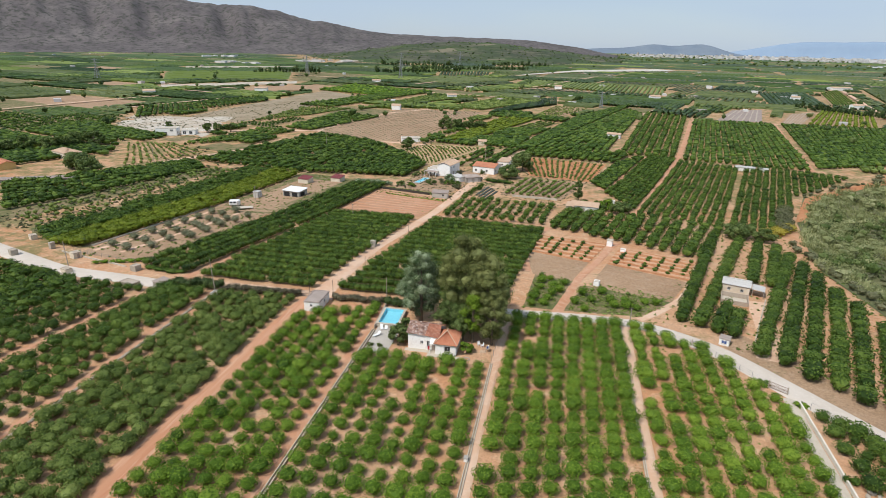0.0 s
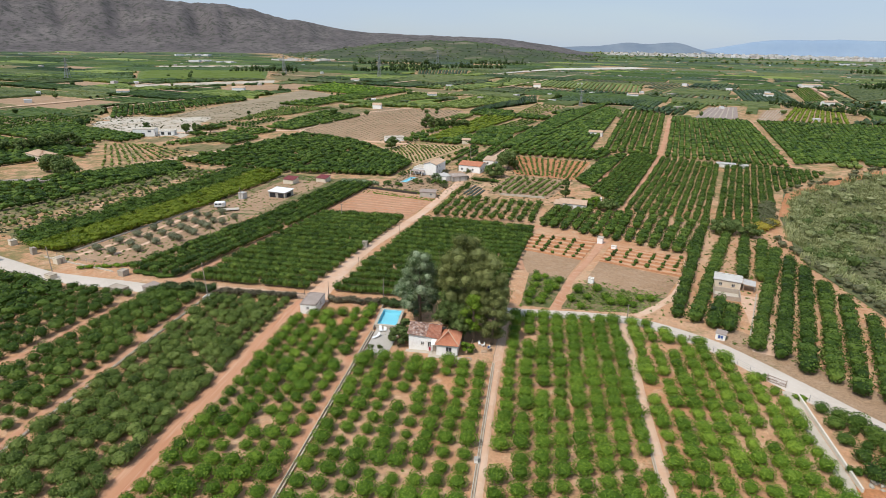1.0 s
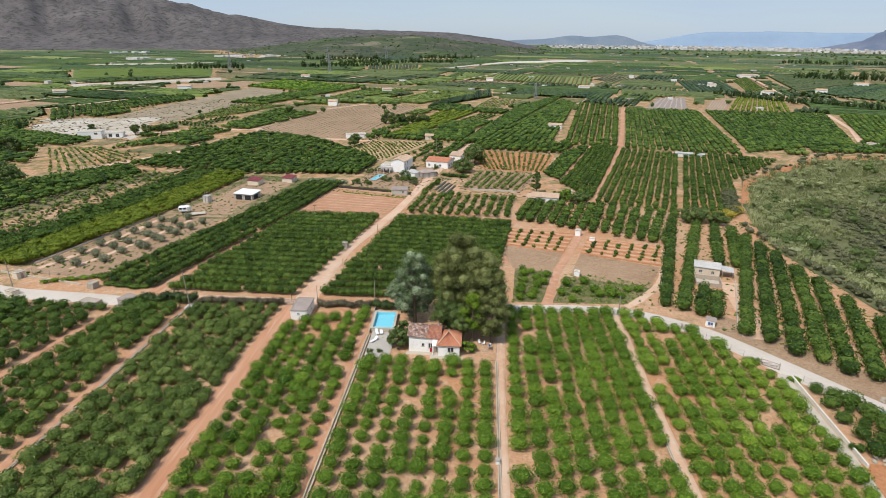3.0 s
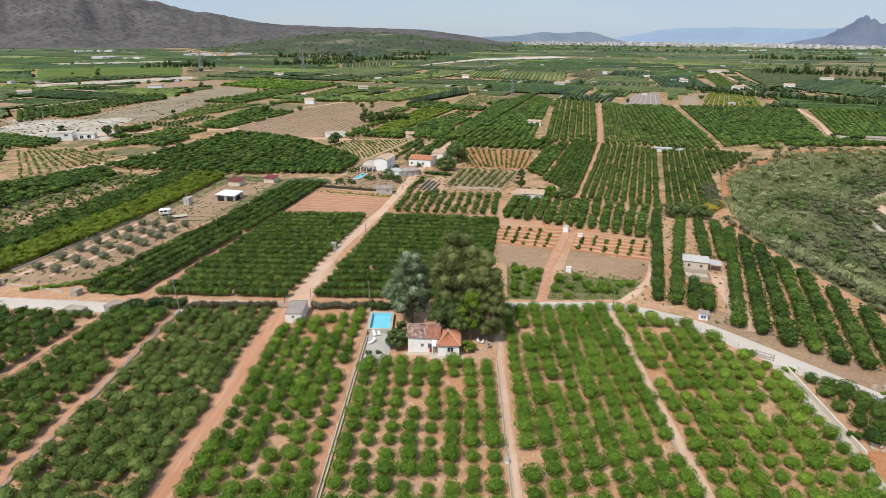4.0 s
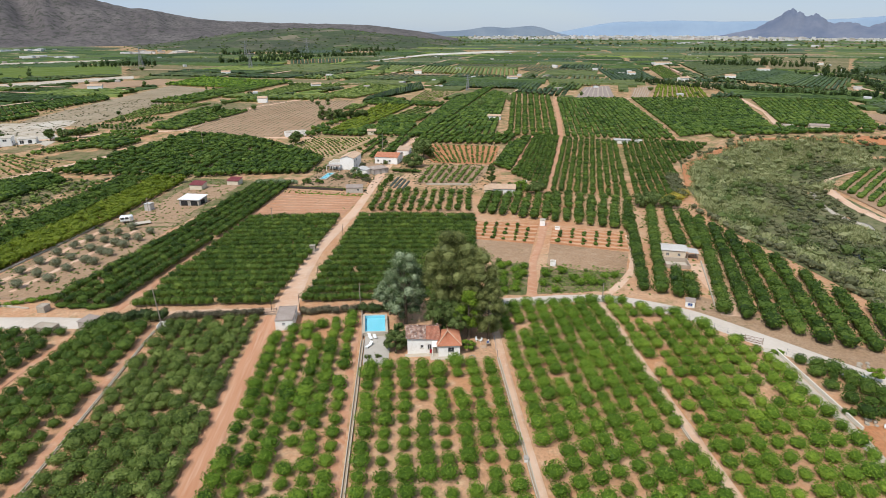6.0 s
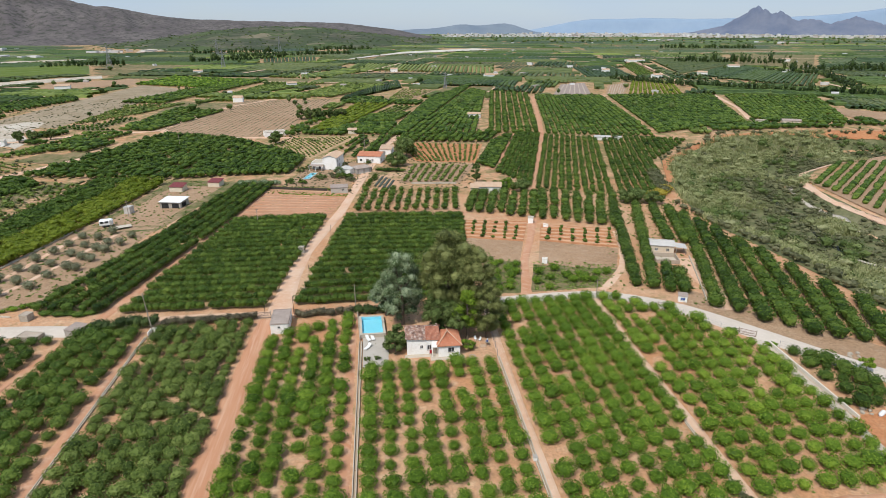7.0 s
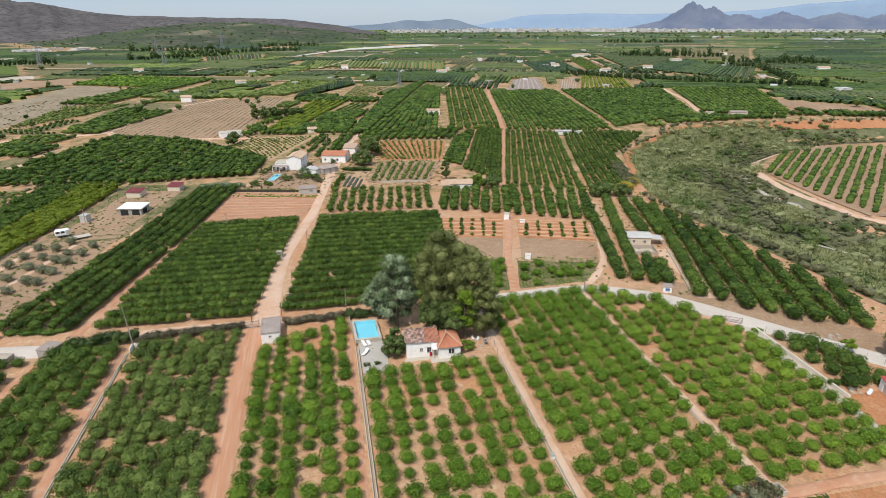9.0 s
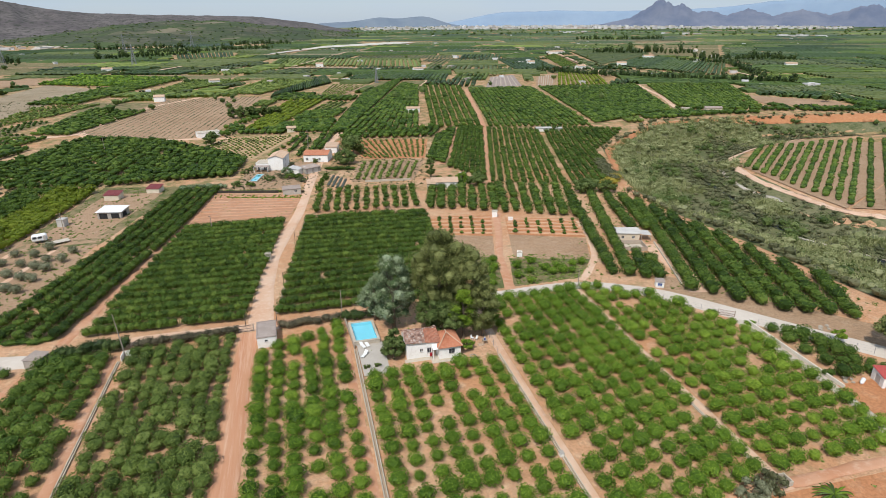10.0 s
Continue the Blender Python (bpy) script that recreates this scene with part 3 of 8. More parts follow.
ribbon("track", ((14, 52), (12.2, 70), (16, 92), (19, 101)), 2.2, REDTRACK, "red earth strip at a field edge", 0.09, 0.3, 29)
ribbon("drive", ((63.4, -1.6), (62.8, -14), (62.5, -27), (61.2, -36), (58.0, -47)), 1.7, PALECON, "pale concrete drive along a white wall", 0.12, 0.03, 30, "drive")
ribbon("track", ((20, -42.6), (37, -43), (50, -42.6), (61, -43)), 1.5, REDTRACK, "sandy track at the end of the groves", 0.12, 0.4, 31)

# ---- soils ----
patch("red_plot", ((15.8, 91.3), (38.1, 86.1), (31.5, 64.6), (12.1, 71.9)), RED, "terraced red earth plot with young trees")
patch("red_plot", ((41.8, 82.5), (64.1, 73.6), (57.5, 55.3), (36.6, 64.6)), RED, "terraced red earth plot with young trees")
patch("brown_plot", ((12.1, 71.9), (31.5, 64.6), (26.2, 47.0), (16.0, 50)), TAN, "bare brown ploughed plot")
patch("brown_plot", ((36.6, 64.6), (56.8, 54.3), (50.0, 38.0), (30.8, 44.9)), TAN, "bare brown ploughed plot")
patch("stake_plot", ((-61.2, 103.8), (-28.5, 102.6), (-22.4, 131.0), (-56.8, 141.8)), surface("dry_reddish_soil", (0.42, 0.235, 0.14), (0.37, 0.185, 0.10), (0.48, 0.33, 0.22), 0.15, 1.2), "bare reddish plot with rows of seedlings")
patch("dotted_plot", ((-78.7, 209.7), (-63.7, 252), (-22.0, 254), (-44.2, 199.5)), surface("straw_soil", (0.43, 0.30, 0.165), (0.38, 0.25, 0.13), (0.49, 0.36, 0.22), 0.1, 1.5), "tan plot with small round young trees")
patch("ploughed_field", ((-151.5, 290), (-70, 254), (-48.2, 440), (-125, 440)), TAN, "wide grey-brown ploughed field with faint rows")
patch("young_plot", ((-3, 231), (47, 224), (36, 181), (8, 187)), RED, "reddish plot with rows of young trees")
patch("young_plot", ((-3, 145), (23, 142), (35, 178), (4, 181)), TAN, "sandy plot with rows of young trees")
DRY = soil_material("dry_fallow", (0.30, 0.24, 0.165), (0.245, 0.185, 0.115), (0.37, 0.31, 0.23), (0.125, 0.13, 0.055), 0.53)
patch("olive_plot", ((-116, 37), (-88, 33), (-84, 104), (-111, 108)), TAN, "bare sandy soil under the olive trees", 0.05)
patch("farmyard", ((-106, 104), (-86, 104), (-76, 150), (-98, 156)), TAN, "dusty reddish yard around the sheds", 0.055)
patch("villa_yard", ((-50, 146), (-24, 142), (-16, 190), (-44, 188)), TAN, "dry garden around the villas", 0.05)
patch("weedy_yard", ((-110, 92), (-84, 92), (-70, 156), (-102, 168)), GRASS, "weedy ground round the farmyard", 0.05)
patch("weedy_plot", ((14.8, 26.4), (21.6, 26.4), (27.0, 47.4), (16.6, 50.6)), GRASS, "dry weedy ground under fruit trees", 0.05)
patch("weedy_plot", ((24.0, 26.4), (41.6, 27.4), (50.0, 38.0), (29.5, 44.8)), GRASS, "dry weedy ground under fruit trees", 0.05)
patch("weedy_strip", ((-150, 55), (-141, 47), (-128, 166), (-138, 172)), GRASS, "weedy strip between orchards", 0.05)
patch("scrub_strip", ((-196, 86), (-168, 60), (-143, 168), (-166, 166)), GRASS, "dry weedy strip with a few bushes", 0.05)
patch("bleached_flat", ((-320, 322), (-284, 262), (-212, 250), (-240, 335)), PALE, "bleached pale stony flat", 0.07, 8, wob=5, seed=3)
patch("fallow_field", ((-273, 331), (-219, 310), (-202, 543), (-266, 602)), DRY, "dry tan fallow field", 0.05)
patch("cleared_plot", ((-171, 300), (-152, 300), (-128, 420), (-180, 440)), GRASS, "weedy fallow plot", 0.05)
patch("vegetable_plot", ((153, 447), (190, 449), (222, 560), (190, 545)), surface("grey_mulch", (0.30, 0.24, 0.21), (0.26, 0.20, 0.17), (0.36, 0.31, 0.28), 0.3, 2), "grey-brown plot under plastic mulch", 0.08)
patch("vegetable_plot", ((203, 446), (220, 441), (272, 556), (238, 530)), TAN, "tan ploughed vegetable plot", 0.08)
patch("yellow_plot", ((222, 441), (273, 430), (325, 560), (275, 560)), TAN, "tan soil under yellowing citrus rows", 0.09)
patch("house_yard", ((-10.3, -3.6), (9.6, -3.6), (10.2, 9), (-9.0, 12)), SOIL, "bare swept earth yard round the white house", 0.05, 2.0)
patch("dirt_lot", ((62, -70), (95, -60), (80, -26), (62.6, -26)), RED, "bare orange earth lot", 0.10)
patch("dirt_lot", ((16, -66), (62, -66), (61, -44.5), (24, -44.2)), RED, "bare orange earth lot", 0.09)
patch("barn_plot", ((46, 31), (80, -1.5), (97, 70), (74, 100)), SOIL, "reddish soil between hedge-like orange rows", 0.04)
patch("roadside_verge", ((40.5, 26.5), (56, 16.5), (58, 23), (47, 33)), SOIL, "dusty verge beside the road", 0.055)
patch("roadside_verge", ((56.5, 16), (86, -22), (92, -14), (61, 24)), TAN, "dusty verge beside the road", 0.062)

# ---- the orchards ----
ORANGE = "rounded bright green orange tree on sandy soil"
fruit_trees(((-15.2, -57), (9.7, -57), (9.9, -2.6), (-15.2, -2.6)), 2.98, 3.15, 0.82, 1, "orange trees in front of the house", "small rounded green orange tree on sandy soil", 0.22, 0.03, 0.14)
fruit_trees(((11.6, -50), (36.2, -40.5), (36.6, 21.2), (12.6, 20.6)), 3.0, 3.35, 0.90, 2, "orange trees in the middle grove", ORANGE, 0.18, 0.015, 0.09)
grove("orange_grove", "rounded bright green orange trees beside a red track", ((-35.2, -60), (-16.7, -60), (-17.3, 18.6), (-34.4, 9.5)), 2.95, 3.05, 0.83, NEAREST, CITRUS, 3, 0.28, 0.03, 0.14)
grove("orange_grove", "bright green orange trees in rows on sandy soil", ((37.1, -41.5), (62.0, -41.5), (62.4, 21.6), (37.8, 21.6)), 2.98, 3.25, 0.86, NEAREST, CITRUS, 4, 0.2, 0.03, 0.12, ring=((37, -42), (61.0, -42), (62.2, -5), (51, 14.6), (44, 20.4), (37.2, 21.8)))
grove("orange_grove", "dull green young orange trees growing close together", ((-57.7, -62), (-39.0, -62), (-38.2, 17.4), (-57.6, 16.8)), 2.5, 2.35, 0.80, NEAR, CITRUS_GREY, 5, 0.45, 0.05, 0.18)
grove("orange_grove", "dark green orange trees on red soil", ((-80.8, -55), (-60.6, -58), (-60.8, 16.5), (-73.2, 16)), 3.05, 2.95, 0.89, NEAR, CITRUS_DARK, 6, 0.3, 0.04)
grove("orange_grove", "dark green orange trees on red soil", ((-95.0, -18), (-82.0, -22), (-76.0, 15.5), (-88.6, 15.8)), 3.0, 2.9, 0.92, NEAR, CITRUS_DARK, 7, 0.3, 0.04)
grove("orange_grove", "dark green orange trees on red soil", ((-150, -15), (-96.6, -18), (-89.6, 16), (-128, 24)), 3.0, 2.9, 1.0, MID, CITRUS_DARK, 8, 0.45, 0.05)
grove("orange_grove", "dark green orange trees on orange-red soil", ((65.5, -26), (77, -26), (72, -13.5), (66.0, -4)), 3.1, 3.6, 0.92, NEAR, CITRUS_DARK, 9, 0.4, 0.03)
grove("orange_grove", "dense dark green orchard with closed rows", ((-68.6, 24.2), (-60.0, 100), (-29.4, 99.5), (-37.4, 23.6)), 4.3, 1.35, 0.86, MIDFINE, CITRUS_DARK, 11, 0.10, 0.01, 0.06, 1.12)
grove("orange_grove", "dense dark green orchard with closed rows", ((-30.8, 23.9), (-22.3, 101.0), (17.5, 96.5), (9.5, 24.3)), 4.3, 1.35, 0.86, MIDFINE, CITRUS_DARK, 12, 0.10, 0.01, 0.06, 1.12)
grove("orange_grove", "green orange trees standing apart in rows", ((-21.0, 104.5), (-17.6, 134.7), (21.5, 131.6), (17.4, 102.5)), 4.4, 3.6, 0.9, MID, CITRUS_DARK, 13, 0.3, 0.05)
grove("orange_grove", "long dark green orange rows with closed crowns", ((-90.4, 30.5), (-72.2, 26), (-54.0, 147), (-70.4, 146)), 3.5, 2.0, 0.90, MIDFINE, CITRUS_DARK, 14, 0.12, 0.01, 0.08, 1.1)
grove("orange_grove", "dark green orange trees in rows", ((18.6, 101), (42.4, 88.6), (52.0, 122), (24.6, 125)), 4.0, 2.4, 1.08, MID, CITRUS_DARK, 15, 0.25, 0.03)
grove("orange_grove", "dark green orange trees in rows", ((42.0, 88.2), (66.0, 75.0), (80.5, 112.5), (51.6, 124.5)), 4.0, 2.4, 1.08, MID, CITRUS_DARK, 16, 0.25, 0.03)
BARN_ROWS = (((50.0, 26.2), (74.2, 102.5)), ((53.3, 24.0), (81.4, 99.0)), ((56.5, 21.6), (62.4, 37.0)), ((59.4, 20.4), (64.4, 34.0)), ((73.6, 57.0), (86.4, 96.0)),
             ((78.0, 56.0), (91.2, 94.0)), ((62.6, 12.4), (92.4, 85.5)), ((66.2, 9.6), (93.0, 76.5)), ((69.2, 5.0), (93.4, 67.5)), ((73.0, 2.6), (93.0, 55.0)),
             ((75.6, -1.6), (93.6, 44.5)), ((79.4, -3.4), (94.0, 33.0)), ((83.4, -5.2), (95.0, 22.0)), ((86.8, -7.6), (96.5, 12.0)))
for k, (a, b) in enumerate(BARN_ROWS):
    n = Vector((b[1] - a[1], a[0] - b[0])).normalized() * 0.5
    grove("hedge_row", "hedge-like row of dark green orange trees", ((a[0] - n.x, a[1] - n.y), (a[0] + n.x, a[1] + n.y), (b[0] + n.x, b[1] + n.y), (b[0] - n.x, b[1] - n.y)), 2.0, 1.9, 1.17, MIDFINE, CITRUS_DARK, 100 + k, 0.15, 0.01, 0.08)
grove("orange_grove", "small sparse fruit trees among weeds", ((15.5, 27.5), (21.3, 27.5), (25.6, 47), (17.0, 50)), 3.0, 2.6, 0.55, MID, CITRUS_GREY, 17, 0.8, 0.6, 0.3)
grove("orange_grove", "small sparse fruit trees among weeds", ((26.3, 30), (43, 30.5), (47, 37.5), (31.0, 45)), 3.0, 2.6, 0.42, MID, CITRUS_GREY, 18, 0.9, 0.65, 0.3)
grove("orange_grove", "bright green orange rows on red soil", ((51.8, 129), (80.6, 116.4), (115.6, 230), (86.8, 242)), 3.1, 2.0, 0.78, MID, CITRUS_DARK, 19, 0.25, 0.02)
grove("orange_grove", "light green orange rows on red soil", ((82.0, 115.5), (127.8, 95.5), (166.0, 218.5), (120.2, 238.5)), 3.2, 2.1, 0.82, MID, CITRUS_DARK, 20, 0.2, 0.03, ring=((81, 113), (96, 112), (108, 134), (125, 176), (150, 203), (170, 228), (118, 240)))
grove("orange_grove", "bright green orange rows beside a pale track", ((42.0, 160), (52.0, 133), (86.0, 247), (72.0, 251)), 3.1, 2.1, 0.80, MID, CITRUS_DARK, 21, 0.25, 0.03)
grove("orange_grove", "yellow-green citrus strip", ((-130.5, 42), (-118.5, 41.5), (-103.0, 160), (-118.5, 171)), 2.9, 2.3, 1.08, MID, CITRUS_LIME, 22, 0.4, 0.04)
grove("orange_grove", "dark green citrus strip", ((-145, 52), (-131.5, 43), (-119.5, 169), (-134, 172)), 3.1, 2.4, 1.05, MID, CITRUS_DARK, 23, 0.4, 0.05)
grove("orange_grove", "thin orchard with many gaps", ((-176, 72), (-148, 55), (-137, 168), (-156, 165)), 3.6, 2.6, 0.58, FAR, CITRUS_GREY, 24, 0.5, 0.42, 0.3)
grove("orange_grove", "dark green orange trees in closed rows", ((-218, 108), (-178, 72), (-156, 165), (-172, 180)), 4.0, 2.4, 1.12, FAR, CITRUS_DARK, 25, 0.4, 0.04)
grove("orange_grove", "broad dark green orange plantation", ((-172, 182), (-104, 168), (-92, 254), (-138, 278)), 4.2, 2.6, 1.2, FAR, CITRUS_DARK, 26, 0.3, 0.03)
grove("orange_grove", "broad dark green orange plantation", ((-103, 168), (-51, 168), (-47, 198), (-91, 252)), 4.2, 2.6, 1.2, FAR, CITRUS_DARK, 27, 0.3, 0.03)
grove("young_trees", "small young citrus trees on tan soil", ((-77, 210), (-62, 250), (-25, 250), (-45, 201)), 3.1, 2.5, 0.48, VFAR, CITRUS_GREY, 28, 0.2, 0.05)
grove("young_trees", "small young citrus trees on reddish soil", ((-1, 230), (46, 222), (36, 182), (8, 187)), 2.8, 2.7, 0.46, FAR, CITRUS_GREY, 29, 0.2, 0.05)
grove("young_trees", "rows of small grey-green fruit trees", ((-2, 147), (22, 143), (33, 176), (5, 179)), 3.4, 2.4, 0.60, FAR, CITRUS_GREY, 30, 0.2, 0.08)
grove("orange_grove", "dark green orchard strip behind the young plot", ((-1, 234), (51, 227), (62, 250), (4, 251)), 4.2, 2.5, 1.15, FAR, CITRUS_DARK, 38, 0.3, 0.03)
grove("orange_grove", "dark green orchard rows beyond a track", ((6, 253), (48, 251), (92, 470), (84, 505)), 4.0, 2.5, 1.1, VFAR, CITRUS_DARK, 31, 0.3, 0.03)
grove("orange_grove", "long green orchard rows with earth between them", ((55, 252), (86.6, 250), (130.6, 455), (98, 478)), 5.0, 2.3, 1.16, FAR, CITRUS_DARK, 32, 0.2, 0.03)
grove("orange_grove", "dark green orchard rows", ((-3, 252), (4, 252), (95, 560), (36, 430)), 4.0, 2.5, 1.1, VFAR, CITRUS_DARK, 33, 0.3, 0.03)
grove("orange_grove", "dark green plantation in close rows", ((89.4, 245), (152, 234), (192.5, 432), (132.6, 438)), 3.5, 2.3, 1.0, VFAR, CITRUS_DARK, 34, 0.3, 0.03)
grove("orange_grove", "dark green plantation in close rows", ((157, 240), (232, 272), (296, 424), (199, 432)), 3.5, 2.4, 1.0, VFAR, CITRUS_DARK, 35, 0.3, 0.03)
grove("orange_grove", "dark green plantation in close rows", ((246, 284), (300, 262), (380, 400), (304, 420)), 3.6, 2.5, 1.02, VFAR, CITRUS_DARK, 36, 0.3, 0.04)
for k in range(6):
    u, v = k / 6 + 0.03, (k + 1) / 6 - 0.03
    grove("young_trees", "young trees planted on red terraces", ((15.2 + 21 * u, 89.5 - 5.2 * u), (15.2 + 21 * v, 89.5 - 5.2 * v), (12.6 + 18 * v, 72.6 - 7 * v), (12.6 + 18 * u, 72.6 - 7 * u)), 4, 2.7, 0.42, FAR, CITRUS_DARK, 140 + k, 0.2, 0.1)
    grove("young_trees", "young trees planted on red terraces", ((42.4 + 21 * u, 81 - 8.4 * u), (42.4 + 21 * v, 81 - 8.4 * v), (37.2 + 20 * v, 65 - 9 * v), (37.2 + 20 * u, 65 - 9 * u)), 4, 2.7, 0.42, FAR, CITRUS_DARK, 150 + k, 0.2, 0.1)


# ---- plots across the western plain ----
grove("young_trees", "young citrus trees on dry weedy soil", ((-242, 218), (-212, 222), (-179, 203), (-198, 157)), 3.6, 3.0, 0.5, VFAR, CITRUS_GREY, 201, 0.4, 0.08, 0.25)
grove("orange_grove", "dark green orange strip across the dry flat", ((-306, 308), (-269, 459), (-290, 488), (-344, 363)), 5.0, 2.9, 1.2, VFAR, CITRUS_DARK, 202, 0.3, 0.03)
grove("young_trees", "grey-green young trees on dry soil", ((-213, 317), (-185, 367), (-168, 422), (-214, 420)), 4.4, 3.4, 0.7, VFAR, CITRUS_GREY, 203, 0.3, 0.06)
grove("orange_grove", "green orange trees between dry fields", ((-175, 297), (-152, 291), (-125, 368), (-166, 398)), 4.4, 2.8, 1.05, VFAR, CITRUS_DARK, 204, 0.3, 0.04)
grove("orange_grove", "green orange rows beside a farm track", ((-207, 218), (-180, 240), (-160, 284), (-187, 290)), 4.4, 2.8, 0.95, VFAR, CITRUS_DARK, 205, 0.3, 0.08)
grove("orange_grove", "bright green orange plot on the plain", ((-274, 601), (-163, 544), (-139, 630), (-263, 703)), 5.2, 3.6, 1.3, VFAR, CITRUS, 206, 0.3, 0.03)
grove("orange_grove", "long dark green orange strip on the plain", ((-225, 433), (-188, 421), (-135, 630), (-171, 628)), 5.0, 3.2, 1.3, VFAR, CITRUS_DARK, 207, 0.3, 0.02)
grove("orange_grove", "dull green orange plot on the plain", ((-161, 410), (-137, 478), (-67, 588), (-127, 607)), 4.8, 3.2, 1.0, VFAR, CITRUS_GREY, 208, 0.3, 0.06)
grove("orange_grove", "green orange plot on the plain", ((-83, 464), (-51, 451), (0, 550), (-48, 588)), 5.0, 3.2, 1.2, VFAR, CITRUS_GREY, 209, 0.3, 0.03)
grove("orange_grove", "yellow-green citrus strip beside the dirt road", ((-52, 272), (-37, 272), (0, 391), (-27, 402)), 4.0, 2.4, 1.0, VFAR, CITRUS_LIME, 210, 0.3, 0.03)
grove("orange_grove", "dark green rows along the dirt road", ((-19, 206), (-12, 204), (-1, 250), (-9, 252)), 3.4, 2.4, 1.0, FAR, CITRUS_DARK, 211, 0.3, 0.05)
grove("orange_grove", "dark green garden orchard behind the villas", ((-40, 200), (-20, 198), (-12, 252), (-21, 253)), 4.4, 2.6, 0.85, FAR, CITRUS_DARK, 212, 0.4, 0.2)
grove("orange_grove", "green orange trees at the foot of the young plot", ((37, 178), (42, 166), (70, 250), (52, 224)), 3.8, 2.5, 1.0, FAR, CITRUS_DARK, 213, 0.3, 0.04)
grove("orange_grove", "dark green trees round the old cottage", ((24, 131), (49, 126), (53, 136), (28, 143)), 4.0, 3.2, 1.0, MID, CITRUS_DARK, 214, 0.5, 0.35, 0.25)

# fruit trees that stand apart in the two weedy plots
rng = np.random.RandomState(77)
WILD = ((28.7, 37.3), (33.4, 39.3), (26.7, 31.1), (30.8, 33.5), (28.8, 27.6), (35.1, 33.9), (36.0, 31.2), (38.8, 35.2), (38.6, 31.2), (40.9, 30.6), (43.4, 35.2), (46.0, 35.6),
        (20.8, 46.2), (24.4, 43.4), (21.3, 35.3), (18.4, 39.2), (19.4, 28.8), (16.8, 31.6), (23.1, 37.9), (20.2, 31.9), (16.6, 27.6), (21.6, 40.3), (17.4, 35.2), (18.6, 44.0))
for x, y in WILD:
    orange_tree(x, y, rng.uniform(0.6, 0.9), rng, "orange trees in the weedy plots", "bushy green orange tree among dry weeds")


# ---- the far plain ----
SEEN = []


def taken(pts):
    """Whether any of the points lies in a plot that stands already."""
    p = np.array(pts)
    if len(SEEN) != len(KNOWN):
        SEEN[:] = [np.array(ring, float) for ring in KNOWN]
    q = np.array(SEEN)
    near = ((q.max(1) > p.min(0)) & (q.min(1) < p.max(0))).all(1)
    return any((inside_by(ring, p[:, 0], p[:, 1]) > -1).any() for ring in q[near])


def hedge_rows(rng, corners, gap, wide, tall, seg):
    """Bumpy green rows, for orchards half a kilometre off and more."""
    a, b, c, d = [np.array(p, float) for p in corners]
    n = max(2, int((np.linalg.norm(b - a) + np.linalg.norm(c - d)) / 2 / gap))
    m = max(2, int((np.linalg.norm(d - a) + np.linalg.norm(c - b)) / 2 / seg))
    u = ((np.arange(n) + 0.5) / n)[:, None]
    v = np.linspace(0, 1, m + 1)[None, :]
    p = [a[k] * (1 - u) * (1 - v) + b[k] * u * (1 - v) + c[k] * u * v + d[k] * (1 - u) * v for k in (0, 1)]
    side = (b - a) / np.linalg.norm(b - a)
    rows = []
    swell = rng.uniform(0.78, 1.12, p[0].shape) * np.where(rng.uniform(0, 1, p[0].shape) < 0.05, 0.3, 1)
    for off, up in ((-0.5, 0), (-0.36, 0.8), (0.05, 1.0), (0.40, 0.72), (0.5, 0)):
        j = rng.uniform(-0.12, 0.12, p[0].shape) * wide
        x, y = p[0] + side[0] * (off * wide * swell + j), p[1] + side[1] * (off * wide * swell + j)
        rows.append(np.stack([x, y, land(x, y) + up * tall * swell * rng.uniform(0.82, 1.12, x.shape)], -1))
    g = np.stack(rows, 2)
    i = np.arange(n * (m + 1) * 5).reshape(n, m + 1, 5)
    f = np.stack([i[:, :-1, :-1], i[:, 1:, :-1], i[:, 1:, 1:], i[:, :-1, 1:]], -1).reshape(-1, 4)
    return g.reshape(-1, 3), f


def canopy(rng, corners, tall, step):
    """The uneven top of an orchard far off, in close rows."""
    a, b, c, d = [np.array(p, float) for p in corners]
    n = max(2, int((np.linalg.norm(b - a) + np.linalg.norm(c - d)) / 2 / step))
    m = max(2, int((np.linalg.norm(d - a) + np.linalg.norm(c - b)) / 2 / (step * 3)))
    u, v = np.meshgrid(np.linspace(0, 1, n + 1), np.linspace(0, 1, m + 1), indexing="ij")
    p = [a[k] * (1 - u) * (1 - v) + b[k] * u * (1 - v) + c[k] * u * v + d[k] * (1 - u) * v for k in (0, 1)]
    up = tall * rng.uniform(0.7, 1.1, u.shape) * np.where(np.arange(n + 1) % 2, 1.0, 0.45)[:, None]
    up[[0, -1], :] = 0.0
    up[:, [0, -1]] = 0.0
    x, y = p[0] + rng.uniform(-0.15, 0.15, u.shape) * step, p[1] + rng.uniform(-0.3, 0.3, u.shape) * step
    i = np.arange(u.size).reshape(u.shape)
    f = np.stack([i[:-1, :-1], i[1:, :-1], i[1:, 1:], i[:-1, 1:]], -1).reshape(-1, 4)
    return np.stack([x, y, land(x, y) + up], -1).reshape(-1, 3), f


